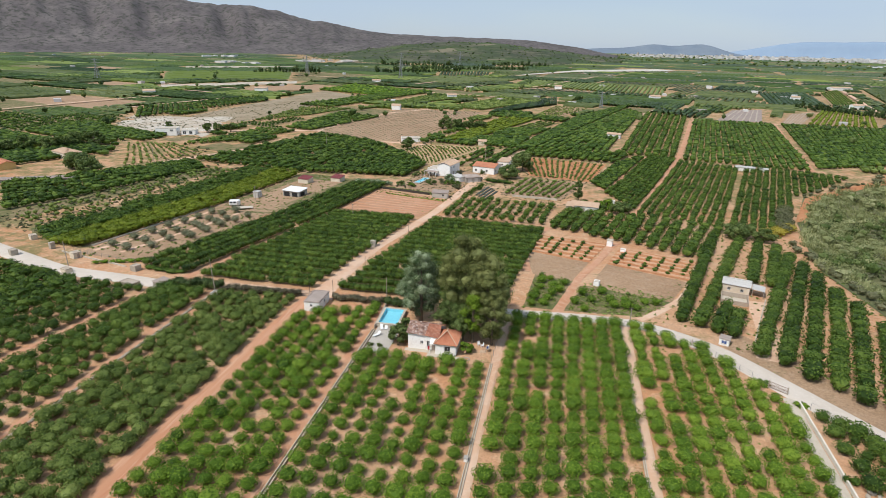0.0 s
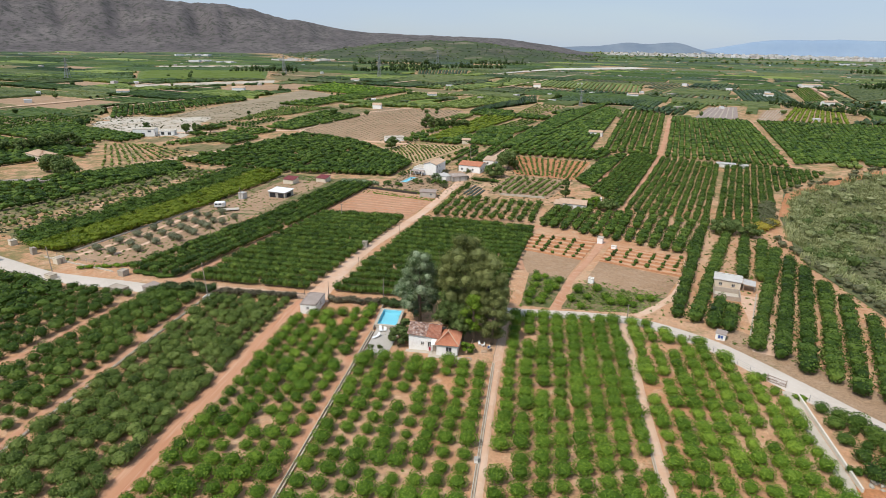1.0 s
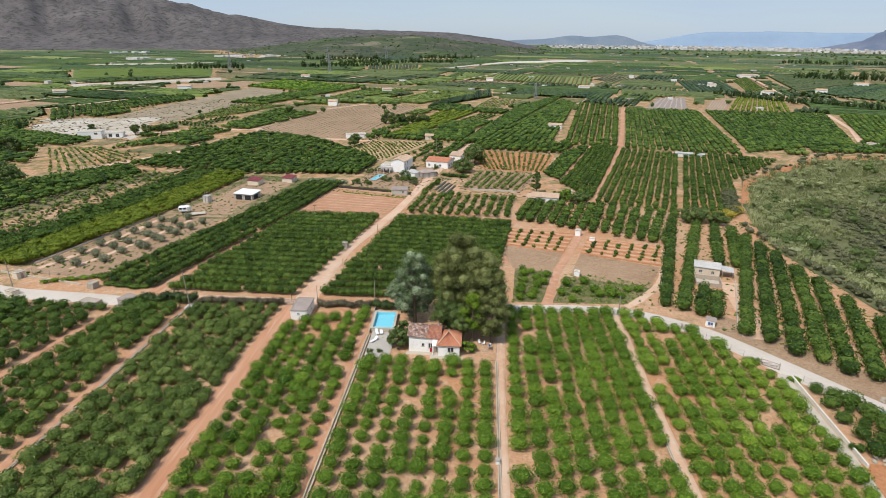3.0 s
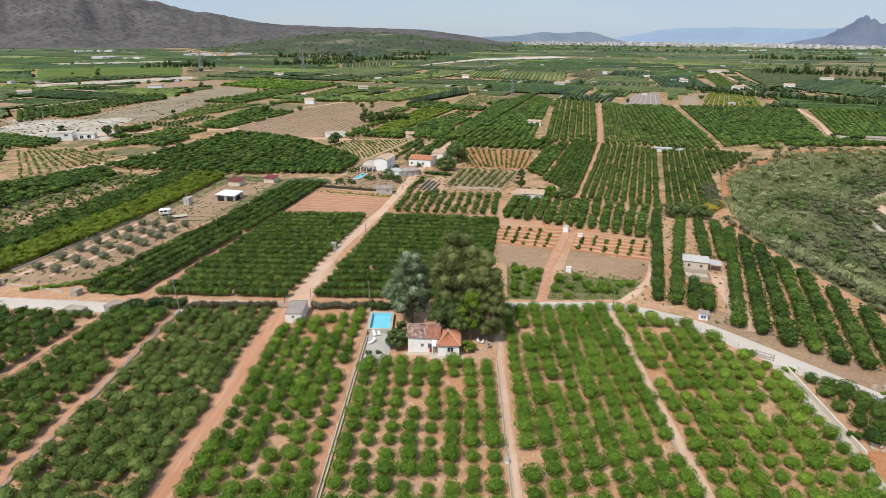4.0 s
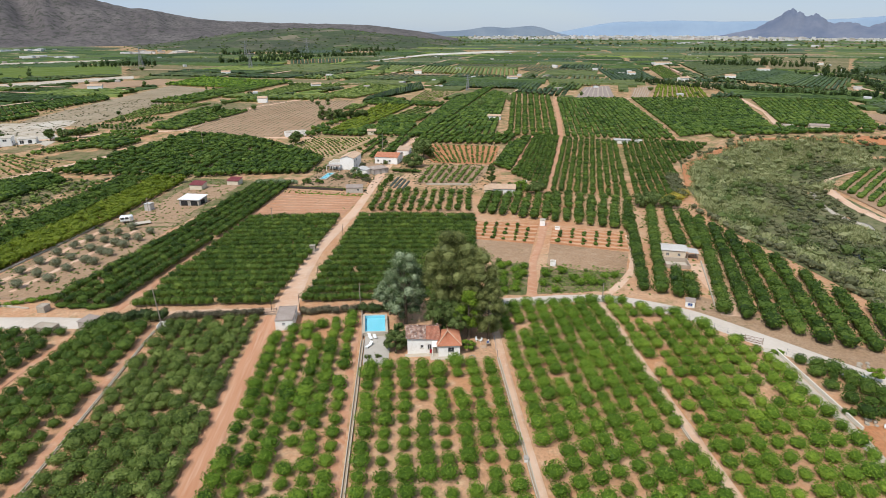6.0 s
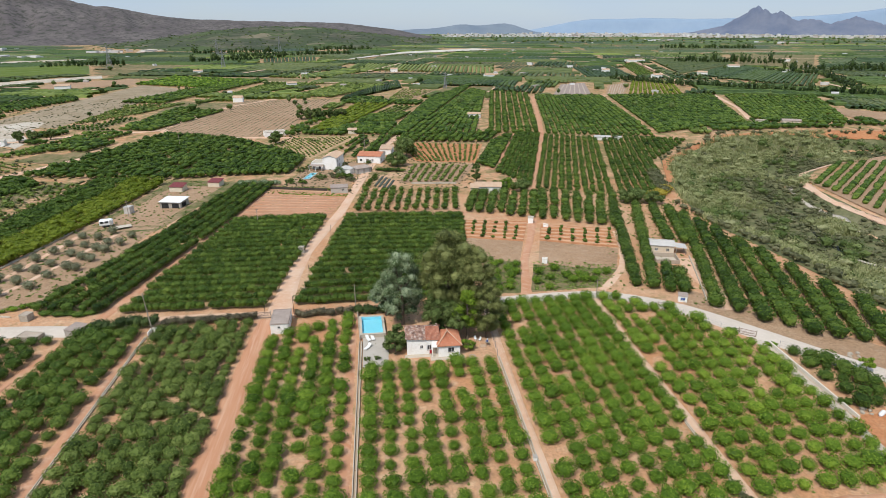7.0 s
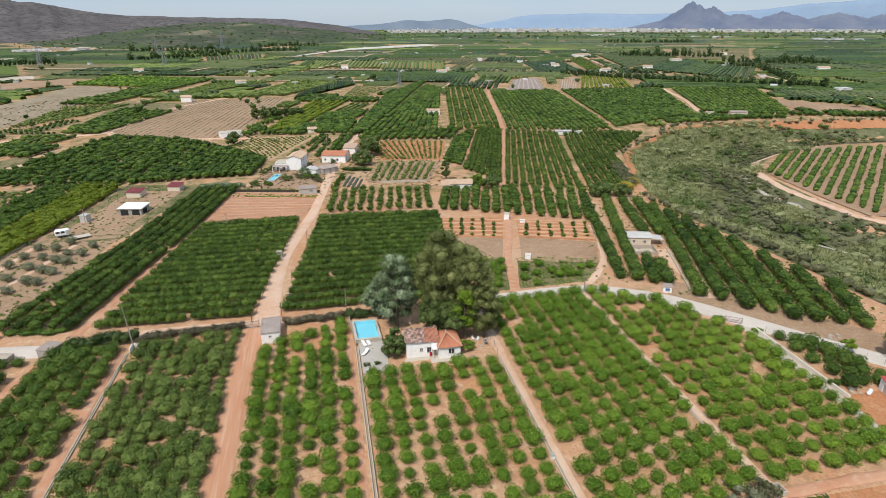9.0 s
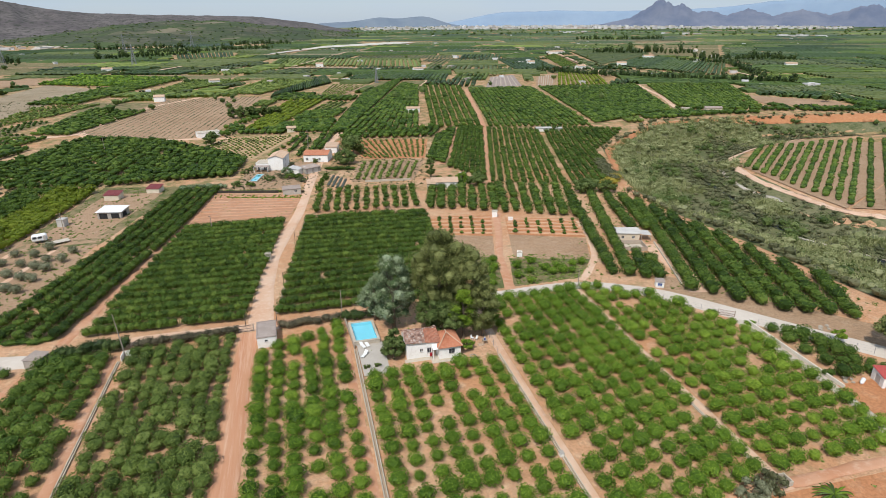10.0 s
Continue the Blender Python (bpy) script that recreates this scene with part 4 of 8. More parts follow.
def sheet(corners, lift, step):
    a, b, c, d = [np.array(p, float) for p in corners]
    n = max(1, int(np.linalg.norm(b - a) / step))
    m = max(1, int(np.linalg.norm(d - a) / step))
    u, v = np.meshgrid(np.linspace(0, 1, n + 1), np.linspace(0, 1, m + 1), indexing="ij")
    x, y = [a[k] * (1 - u) * (1 - v) + b[k] * u * (1 - v) + c[k] * u * v + d[k] * (1 - u) * v for k in (0, 1)]
    i = np.arange(u.size).reshape(u.shape)
    f = np.stack([i[:-1, :-1], i[1:, :-1], i[1:, 1:], i[:-1, 1:]], -1).reshape(-1, 4)
    return np.stack([x, y, land(x, y) + lift], -1).reshape(-1, 3), f


class Heap:
    def __init__(self):
        self.v, self.f, self.t, self.n = [], [], [], 0

    def add(self, vf, tint=0.5):
        self.v.append(vf[0]), self.f.append(vf[1] + self.n), self.t.append(np.full(len(vf[0]), tint))
        self.n += len(vf[0])

    def link(self, name, mat, label, category, kind="stuff", smooth=False):
        ob = mesh_object(name, np.concatenate(self.v), np.concatenate(self.f), mat, tint=np.concatenate(self.t), smooth=smooth)
        return tagged(ob, label, category, kind=kind)


PALER = soil_material("quarry_ground", (0.55, 0.52, 0.46), (0.46, 0.41, 0.34), (0.64, 0.61, 0.55), (0.3, 0.27, 0.18), 0.75)
WHITE_STRIP = (((-66, 1062), (50, 1296), (58, 1390), (-52, 1125)), ((50, 1296), (300, 1488), (262, 1580), (58, 1390)))
for q in WHITE_STRIP:
    patch("quarry_strip", q, PALER, "long bleached white strip of bare ground", 1.2, 40)
near_plots = [Heap(), Heap()]
heaps = {k: Heap() for k in ("dark", "mid", "lime", "grey", "tan", "pale", "red", "weed")}
rng = np.random.RandomState(5)
tilt = math.atan2(0.29, 0.957)
ca, sa = math.cos(tilt), math.sin(tilt)


def fill(q, kind_u, tone, lush, depth):
    """One plot of the plain; where it would run into a plot that stands, it is quartered."""
    cx, cy = sum(p[0] for p in q) / 4, sum(p[1] for p in q) / 4
    dist = math.hypot(cx, cy + 99)
    az = math.degrees(math.atan2(cx, cy + 99))
    if not (-58 < az < 58) or dist > 4500 or (cy < 245 and -62 < cx < 165) or (cy < 175 and cx > -235) or (dist > 1900 and az < 3 and az > -24) or (dist > 2450 and az <= -24):
        return
    pts = q + [(cx, cy)] + [((p[0] + cx) / 2, (p[1] + cy) / 2) for p in q] + [((q[i][0] + q[i - 1][0]) / 2, (q[i][1] + q[i - 1][1]) / 2) for i in range(4)]
    river = inside_by(BANK, np.array([p[0] for p in pts]), np.array([p[1] for p in pts]))
    if (dist < 1900 and taken(pts)) or min(p[1] for p in q) < 95 or (np.max(river) > -3 and min(p[1] for p in q) < 250):
        if depth < 3 and dist < 1600:
            m = [((q[i][0] + q[(i + 1) % 4][0]) / 2, (q[i][1] + q[(i + 1) % 4][1]) / 2) for i in range(4)]
            c = (cx, cy)
            for sub in ([q[0], m[0], c, m[3]], [m[0], q[1], m[1], c], [c, m[1], q[2], m[2]], [m[3], c, m[2], q[3]]):
                fill(sub, kind_u, tone, lush, depth + 1)
        return
    dry = 0.17 if cx < -150 and dist < 1300 else 0.05
    if kind_u < dry:
        heaps["pale" if tone < 0.07 else "red" if tone < 0.18 else "weed" if tone < 0.72 else "tan"].add(sheet(q, 0.07 + dist * 0.0002, 30))
        return
    if kind_u < dry + 0.12:
        heaps["weed"].add(sheet(q, 0.07 + dist * 0.0002, 30))
    pot = heaps["lime" if lush < 0.16 else "grey" if lush < 0.27 else "mid" if lush < 0.52 else "dark"]
    if dist < 540:
        small = kind_u < dry + 0.12
        p = rows_in(q if tone < 0.6 else q[1:] + q[:1], 4.3, 3.4 if small else 2.7, rng, 0.3, 0.05)
        if not len(p):
            return
        v, f, t = planted(rng, VFAR, settle(p, 0.05), (0.75 if small else 1.32) * rng.uniform(0.85, 1.15, len(p)))
        near_plots[0 if lush > 0.16 else 1].add((v, f), 0.2 + 0.5 * tone)
    elif dist < 1150:
        young = kind_u < dry + 0.12
        pot.add(hedge_rows(rng, q if tone < 0.6 else q[1:] + q[:1], 4.4 if dist < 700 else 6.0, (2.0 if young else 3.9) * (1 if dist < 700 else 1.25), 1.3 if young else 2.6, 2.2 if dist < 500 else 3.4 if dist < 800 else 5.0), tone)
    else:
        pot.add(canopy(rng, q if tone < 0.6 else q[1:] + q[:1], 2.8, 4.2 if dist < 1900 else 9), tone)


def far_plot(q, kind, tone=0.5, rows=True):
    """A plot of the plain with a place of its own."""
    KNOWN.append(q)
    dist = math.hypot(sum(p[0] for p in q) / 4, sum(p[1] for p in q) / 4 + 99)
    if kind in ("tan", "pale", "red", "weed"):
        heaps[kind].add(sheet(q, 0.09 + dist * 0.0003, 20))
    elif rows:
        heaps[kind].add(hedge_rows(rng, q, 4.6 if dist < 750 else 6.5, 3.4 if dist < 750 else 4.8, 2.4, 2.6 if dist < 750 else 4.5), tone)
    else:
        heaps[kind].add(canopy(rng, q, 2.8, 4.2), tone)


far_plot(((-397, 777), (-480, 966), (-669, 861), (-550, 686)), "lime", 0.5, False)
far_plot(((-459, 552), (-347, 695), (-368, 744), (-490, 598)), "pale")
far_plot(((-352, 551), (-273, 605), (-304, 686), (-374, 620)), "tan")
far_plot(((-722, 997), (-555, 1136), (-576, 1180), (-757, 1052)), "pale")
far_plot(((-576, 1436), (-538, 1928), (-606, 2192), (-646, 1668)), "pale")
far_plot(((-100, 652), (-2, 789), (-53, 813), (-107, 705)), "lime", 0.8)
far_plot(((-42, 423), (16, 532), (15, 620), (-39, 453)), "dark", 0.3)
far_plot(((-53, 818), (145, 690), (170, 830), (-41, 945)), "lime", 1.0)
far_plot(((-278, 1409), (-157, 1517), (-198, 1941), (-353, 1823)), "dark", 0.0, False)
far_plot(((-202, 985), (-116, 1021), (-132, 1188), (-230, 1140)), "dark", 0.0)
far_plot(((318, 640), (352, 655), (440, 930), (380, 840)), "tan")
grove("young_trees", "young trees on a reddish plot below a white farm", ((320, 642), (350, 656), (436, 925), (380, 840)), 8.0, 4.0, 0.8, VFAR, CITRUS_DARK, 216, 0.3, 0.05)
far_plot(((248, 622), (308, 622), (358, 836), (285, 790)), "dark", 0.2)
far_plot(((482, 950), (388, 664), (573, 841), (690, 1090)), "mid", 0.6)
far_plot(((392, 655), (432, 470), (549, 618), (549, 810)), "dark", 0.6)
far_plot(((748, 1153), (570, 820), (614, 712), (917, 1111)), "weed")
far_plot(((334, 334), (318, 282), (358, 244), (378, 277)), "tan")
grove("orange_grove", "yellow-green citrus rows on tan soil", ((223, 442), (272, 432), (323, 558), (276, 558)), 4.6, 3.0, 0.95, VFAR, CITRUS_LIME, 217, 0.3, 0.04)
far_plot(((-2, 435), (15, 520), (49, 503), (12, 408)), "tan")
grove("young_trees", "small grey-green trees on a dry tan plot", ((0, 437), (15, 516), (47, 500), (12, 411)), 4.6, 3.4, 0.6, VFAR, CITRUS_GREY, 215, 0.3, 0.08)

bands = [60.0]
while bands[-1] < 4700:
    bands.append(bands[-1] + rng.uniform(0.6, 1.35) * (52 + bands[-1] * 0.022))
for r0, r1 in zip(bands, bands[1:]):
    s = -5200.0 + rng.uniform(0, 60)
    while s < 5200:
        wide = rng.uniform(0.6, 1.8) * (60 + r0 * 0.06)
        s0, s = s, s + wide
        sk = rng.uniform(-0.08, 0.08) * (r1 - r0)
        lane = 1.2 + r0 * 0.0018 if rng.uniform() < 0.8 else 3 + r0 * 0.003
        e0 = r0 + rng.uniform(-0.1, 0.1) * (r1 - r0)
        cells = [(s0 + lane, e0 + lane), (s - lane, e0 + lane), (s - lane + sk, r1 - lane), (s0 + lane + sk, r1 - lane)]
        fill([(p * ca + r * sa, -p * sa + r * ca) for p, r in cells], rng.uniform(), rng.uniform(), rng.uniform(), 0)
for key, mat, label in (("dark", PLAIN_DARK, "dark green citrus orchards across the plain"), ("mid", PLAIN_GREY, "green citrus orchards across the plain"), ("lime", CITRUS_GREY, "yellow-green crops across the plain"), ("grey", PLAIN_GREY, "dull green orchards across the plain")):
    if heaps[key].n:
        heaps[key].link("far_orchards", mat, label, "orchard")
near_plots[0].link("mid_orchards", CITRUS_DARK, "dark green orchards beyond the near plots", "orchard")
near_plots[1].link("mid_orchards", CITRUS_GREY, "dull green orchards beyond the near plots", "orchard")
for key, mat, label in (("tan", TAN, "bare tan fields on the plain"), ("pale", PALE, "bleached bare fields on the plain"), ("red", TAN, "reddish-brown bare fields on the plain"), ("weed", GRASS, "weedy fallow fields on the plain")):
    if heaps[key].n:
        heaps[key].link("far_field", mat, label, "field", "structure")

# thin pale tracks and ditches between the far plots
rng = np.random.RandomState(15)
heap = Heap()
for k in range(64):
    d, az = 520 * math.exp(rng.uniform(0, 1.5)), math.radians(rng.uniform(-46, 46))
    x, y = d * math.sin(az), d * math.cos(az) - 99
    along = k % 3 > 0
    u = np.array([ca, -sa]) if along else np.array([sa, ca])
    w = np.array([-u[1], u[0]]) * (0.9 + d * 0.0016)
    n, a = u * rng.uniform(40, 190) * (0.6 + d / 1400), np.array([x, y])
    if taken([tuple(a - n), tuple(a), tuple(a + n)]) or y < 330 or inside_by(BANK, x, y) > -60:
        continue
    heap.add(sheet([tuple(a - n - w), tuple(a + n - w), tuple(a + n + w), tuple(a - n + w)], 0.5 + d * 0.0012, 40))
heap.link("far_track", TRACK, "thin pale farm tracks across the plain", "track", "structure")

# scattered trees, thickets and windbreaks
ROUND = [crown_of(170 + k, 30, 1.1, 3.0, 2.7, 2.8, 1, 7, 0.28, (0.8, 1.08), 0.85) for k in range(4)]
TALL = [crown_of(70 + k, 24, 1.7, 2.6, 4.2, 4.6, 1, 6, 0.24) for k in range(4)]


def thicket(name, label, pos, size, pats, mat, seed, tall=1.0, category="trees"):
    rng = np.random.RandomState(seed)
    s = size * np.clip(rng.normal(1, 0.25, len(pos)), 0.5, 1.7)
    v, f, t = planted(rng, pats, settle(pos, 0.1), s, s * tall * rng.uniform(0.8, 1.2, len(pos)))
    return tagged(mesh_object(name, v, f, mat, tint=t), label, category, kind="stuff")


def line_of(a, b, gap, rng, wob):
    n = max(2, int(math.hypot(b[0] - a[0], b[1] - a[1]) / gap))
    t = np.linspace(0, 1, n)[:, None]
    return np.array(a) * (1 - t) + np.array(b) * t + rng.uniform(-wob, wob, (n, 2))


rng = np.random.RandomState(8)
d = 460 * np.exp(rng.uniform(0, 2.1, 330))
az = np.radians(rng.uniform(-50, 50, 330))
thicket("scattered_trees", "dark trees dotted over the plain", np.stack([d * np.sin(az), d * np.cos(az) - 99], -1), 0.8, ROUND, BROAD, 1)
thicket("windbreak", "tall dark windbreak of cypresses", np.concatenate([line_of((262, 585), (309, 510), 2.4, rng, 0.8), line_of((309, 510), (346, 472), 2.4, rng, 0.8), line_of((346, 472), (440, 385), 2.6, rng, 0.9), line_of((530, 700), (545, 612), 4, rng, 3), line_of((545, 612), (456, 440), 4, rng, 3)]), 0.78, TALL, CYPRESS, 2, 1.0)
breaks = [((-330, 1010), (-190, 1130)), ((-300, 1180), (-60, 1290)), ((-420, 1350), (-250, 1420)), ((-520, 900), (-420, 950)), ((500, 900), (640, 820)), ((-160, 1500), (-20, 1540)), ((760, 1500), (980, 1420)), ((560, 700), (680, 640))]
thicket("windbreak", "rows of tall dark trees on the plain", np.concatenate([line_of(a, b, 3.4, rng, 3) for a, b in breaks]), 1.15, TALL, CYPRESS, 3)
d, az = rng.uniform(2200, 4300, 700), np.radians(rng.uniform(4, 52, 700))
thicket("scattered_trees", "dark tree clumps before the town", np.stack([d * np.sin(az), d * np.cos(az) - 99], -1), 1.5, ROUND, BROAD, 5, 0.8)


# ---- mountains ----
def massif(name, az0, az1, r0, r1, crest, mat, label, na, nr, rugged, seed):
    """A mountain as a mesh of slopes and gullies; crest: height over azimuth in degrees."""
    az, r = np.meshgrid(np.linspace(az0, az1, na), np.linspace(0, 1, nr), indexing="ij")
    top = crest(az)
    rise = np.where(r < 0.62, ease(0, 0.62, r) ** 1.25, 1 - 0.55 * ease(0.62, 1, r))
    dist = r0 + (r1 - r0) * r
    x, y = dist * np.sin(np.radians(az)), dist * np.cos(np.radians(az)) - 99
    rough = np.array([noise.fractal((a * 0.42 + b * 0.9 + seed, b * 2.2, seed * 1.7), 0.75, 2.1, 7) for a, b in zip(az.ravel(), r.ravel())]).reshape(az.shape)
    z = land(x, y) - 3 + top * rise * (1 + rugged * rough * (0.25 + 3.0 * rise * (1 - rise)))
    i = np.arange(az.size).reshape(az.shape)
    f = np.stack([i[:-1, :-1], i[:-1, 1:], i[1:, 1:], i[1:, :-1]], -1).reshape(-1, 4)
    ob = mesh_object(name, np.stack([x, y, z], -1).reshape(-1, 3), f, mat, smooth=True)
    return tagged(ob, label, "mountain", kind="structure")


def hump(az, at, wide, tall):
    return tall * np.exp(-0.5 * ((az - at) / wide) ** 2)


def spire(az, at, wide, tall):
    """A sharper peak with straight flanks."""
    return tall * np.clip(1 - np.abs(az - at) / wide, 0, 1) ** 1.05


def hill_material(name, rock, scree, scrub, scale, amount, plots=0.0):
    m, n, l, p = nodes_of(name)
    col = ramp(n, l, noise_of(n, l, scale * 0.16, 10, 0.72), ((0.35, rock), (0.65, scree)))
    col = mixc(n, l, ramp(n, l, noise_of(n, l, scale, 8, 0.75), ((0.6 - amount, (0, 0, 0)), (0.72 - amount, (0.9, 0.9, 0.9)))), col, scrub)
    if plots:
        # small fields and terraces laid over the slope
        at, cells = n.new("ShaderNodeNewGeometry"), n.new("ShaderNodeTexVoronoi")
        cells.inputs["Scale"].default_value = plots
        l.new(at.outputs["Position"], cells.inputs["Vector"])
        crops = ramp(n, l, cells.outputs["Color"], ((0.0, (0.045, 0.070, 0.030)), (0.40, (0.075, 0.105, 0.040)), (0.62, (0.055, 0.075, 0.040)), (0.85, (0.17, 0.15, 0.10)), (1.0, (0.28, 0.24, 0.18))))
        col = mixc(n, l, ramp(n, l, noise_of(n, l, 0.004, 4), ((0.40, (0.2, 0.2, 0.2)), (0.58, (0.95, 0.95, 0.95)))), col, crops)
    l.new(col, p.inputs["Base Color"])
    p.inputs["Roughness"].default_value, p.inputs["Specular IOR Level"].default_value = 1.0, 0.1
    return m


ROCK = hill_material("scrubby_hillside", (0.092, 0.080, 0.082), (0.160, 0.140, 0.135), (0.050, 0.054, 0.044), 0.045, 0.12)
WOODED = hill_material("wooded_hillside", (0.105, 0.105, 0.070), (0.17, 0.15, 0.11), (0.040, 0.052, 0.034), 0.02, 0.22, 0.011)


def haze_material(name, tone, variation, glow):
    """Mountains far off, the blue haze of the air painted into colour and glow."""
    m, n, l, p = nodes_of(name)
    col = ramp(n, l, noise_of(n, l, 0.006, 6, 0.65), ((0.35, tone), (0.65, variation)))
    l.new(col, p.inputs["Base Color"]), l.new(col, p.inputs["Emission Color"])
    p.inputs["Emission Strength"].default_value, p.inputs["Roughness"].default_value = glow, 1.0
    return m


massif("mountain", -78, 6, 2350, 3900, lambda a: 50 + 30 * (1 - ease(-6, 4, a)) + hump(a, -38, 10.5, 134) + hump(a, -60, 12, 90) + hump(a, -27, 5, 42) - hump(a, 7, 3, 55), ROCK, "bare grey-brown mountain ridge with sparse scrub", 300, 56, 0.24, 3)
hill = massif("wooded_hill", -24, 8, 1500, 3250, lambda a: 2 + 50 * ease(-25, -8, a) * (1 - ease(-7, 8, a)) + hump(a, -9, 3, 10) + hump(a, -15, 2, 8), WOODED, "low hill with dark scrub and scattered fields", 150, 44, 0.20, 12)
# the blue tone and faint glow of these three ranges are painted haze
massif("backdrop", 2, 70, 4560, 4760, lambda a: 14 + 76 * ease(12, 20, a) + hump(a, 24, 5, 16) + hump(a, 45, 6, 62) + hump(a, 58, 8, 70), haze_material("far_haze_range", (0.145, 0.20, 0.275), (0.165, 0.22, 0.29), 0.7), "mountain range on the horizon, tinted pale blue as haze", 160, 12, 0.22, 9)
massif("backdrop", 1, 20, 4300, 4540, lambda a: 8 + hump(a, 8.2, 1.6, 46) + hump(a, 11.9, 1.5, 62) + hump(a, 4, 3, 30), haze_material("hazed_low_hills", (0.10, 0.13, 0.17), (0.13, 0.16, 0.195), 0.5), "hazy blue-grey hills behind the town", 110, 14, 0.25, 5)
massif("backdrop", 27, 72, 3950, 4400, lambda a: 8 + np.maximum.reduce([spire(a, *q) for q in ((32.8, 3.6, 160), (34.4, 3.0, 136), (36.6, 4.2, 92), (30.4, 3.2, 46), (39.6, 4.4, 98), (43.5, 5.5, 90), (48, 6, 108), (58, 9, 140))]) * (1 + 0.03 * np.sin(a * 5.1) + 0.025 * np.sin(a * 11.3 + 1) + 0.015 * np.sin(a * 23 + 2)), haze_material("hazed_rocky_peak", (0.080, 0.100, 0.150), (0.125, 0.140, 0.180), 0.45), "steep rocky peak behind the town, tinted blue-grey as haze", 330, 30, 0.3, 7)


# scrub and small woods on the low hill
rg = np.random.RandomState(25)
spot = np.array([v.co for v in hill.data.vertices])
spot = spot[rg.randint(0, len(spot), 1800)] + np.column_stack([rg.normal(0, 14, (1800, 2)), np.full(1800, -1.2)])
v, f, t = planted(rg, VFAR, spot, rg.uniform(0.9, 3.4, 1800), rg.uniform(0.9, 2.1, 1800))
tagged(mesh_object("hill_woods", v, f, BROAD, tint=t), "dark scrub woods on the low hill", "woods", kind="stuff")


# ---- the town ----
def boxes_heap(name, label, spots, mat, category="town"):
    V, F = [], []
    cube = np.array([(-1, -1, 0), (1, -1, 0), (1, 1, 0), (-1, 1, 0), (-1, -1, 1), (1, -1, 1), (1, 1, 1), (-1, 1, 1)], float)
    face = np.array([(0, 1, 5, 4), (1, 2, 6, 5), (2, 3, 7, 6), (3, 0, 4, 7), (4, 5, 6, 7)])
    for k, (x, y, w, dd, h, a) in enumerate(spots):
        c = cube * np.array([w / 2, dd / 2, h])
        V.append(np.stack([c[:, 0] * math.cos(a) - c[:, 1] * math.sin(a) + x, c[:, 0] * math.sin(a) + c[:, 1] * math.cos(a) + y, c[:, 2] + lie(x, y) - 0.3], -1))
        F.append(face + 8 * k)
    return tagged(mesh_object(name, np.concatenate(V), np.concatenate(F), mat), label, category, kind="stuff")


def town_material():
    m, n, l, p = nodes_of("town_walls")
    g = n.new("ShaderNodeNewGeometry")
    l.new(ramp(n, l, g.outputs["Random Per Island"], ((0.0, (0.62, 0.61, 0.60)), (0.45, (0.52, 0.50, 0.48)), (0.7, (0.42, 0.36, 0.31)), (1.0, (0.72, 0.72, 0.72)))), p.inputs["Base Color"])
    p.inputs["Roughness"].default_value = 0.9
    return m


TOWN = town_material()
rng = np.random.RandomState(21)
spots = []
for k in range(1700):
    a, d = math.radians(rng.uniform(6, 47) if k % 3 else rng.normal(24, 7)), rng.uniform(3300, 4350)
    spots.append((d * math.sin(a), d * math.cos(a) - 99, rng.uniform(8, 26), rng.uniform(8, 16), rng.uniform(4, 9 if k % 3 else 15), rng.uniform(0, 3)))
boxes_heap("distant_town", "white and cream buildings of a distant town", spots, TOWN)
spots = []
for k in range(110):
    a, d = math.radians(rng.uniform(-46, 46)), 420 * math.exp(rng.uniform(0, 1.95))
    x, y = d * math.sin(a), d * math.cos(a) - 99
    if d > 600 and not (x > 95 and y < 250):
        spots.append((x, y, rng.uniform(4, 10), rng.uniform(3.5, 6.5), rng.uniform(2.2, 4), rng.uniform(0, 3)))
boxes_heap("scattered_farmhouses", "small white farm buildings across the plain", spots, TOWN, "farm buildings")
spots = []
for cx, cy in ((-560, 1900), (-460, 1850), (-420, 2050), (-620, 1500), (-1050, 1650), (-330, 1980), (-760, 1250), (1150, 2300), (1350, 1900), (1500, 1500)):
    for k in range(9):
        spots.append((cx + rng.uniform(-60, 60), cy + rng.uniform(-50, 50), rng.uniform(12, 40), rng.uniform(8, 16), rng.uniform(3, 7), rng.uniform(0, 3)))
boxes_heap("greenhouses", "long pale farm sheds and greenhouses far off", spots, TOWN, "farm buildings")


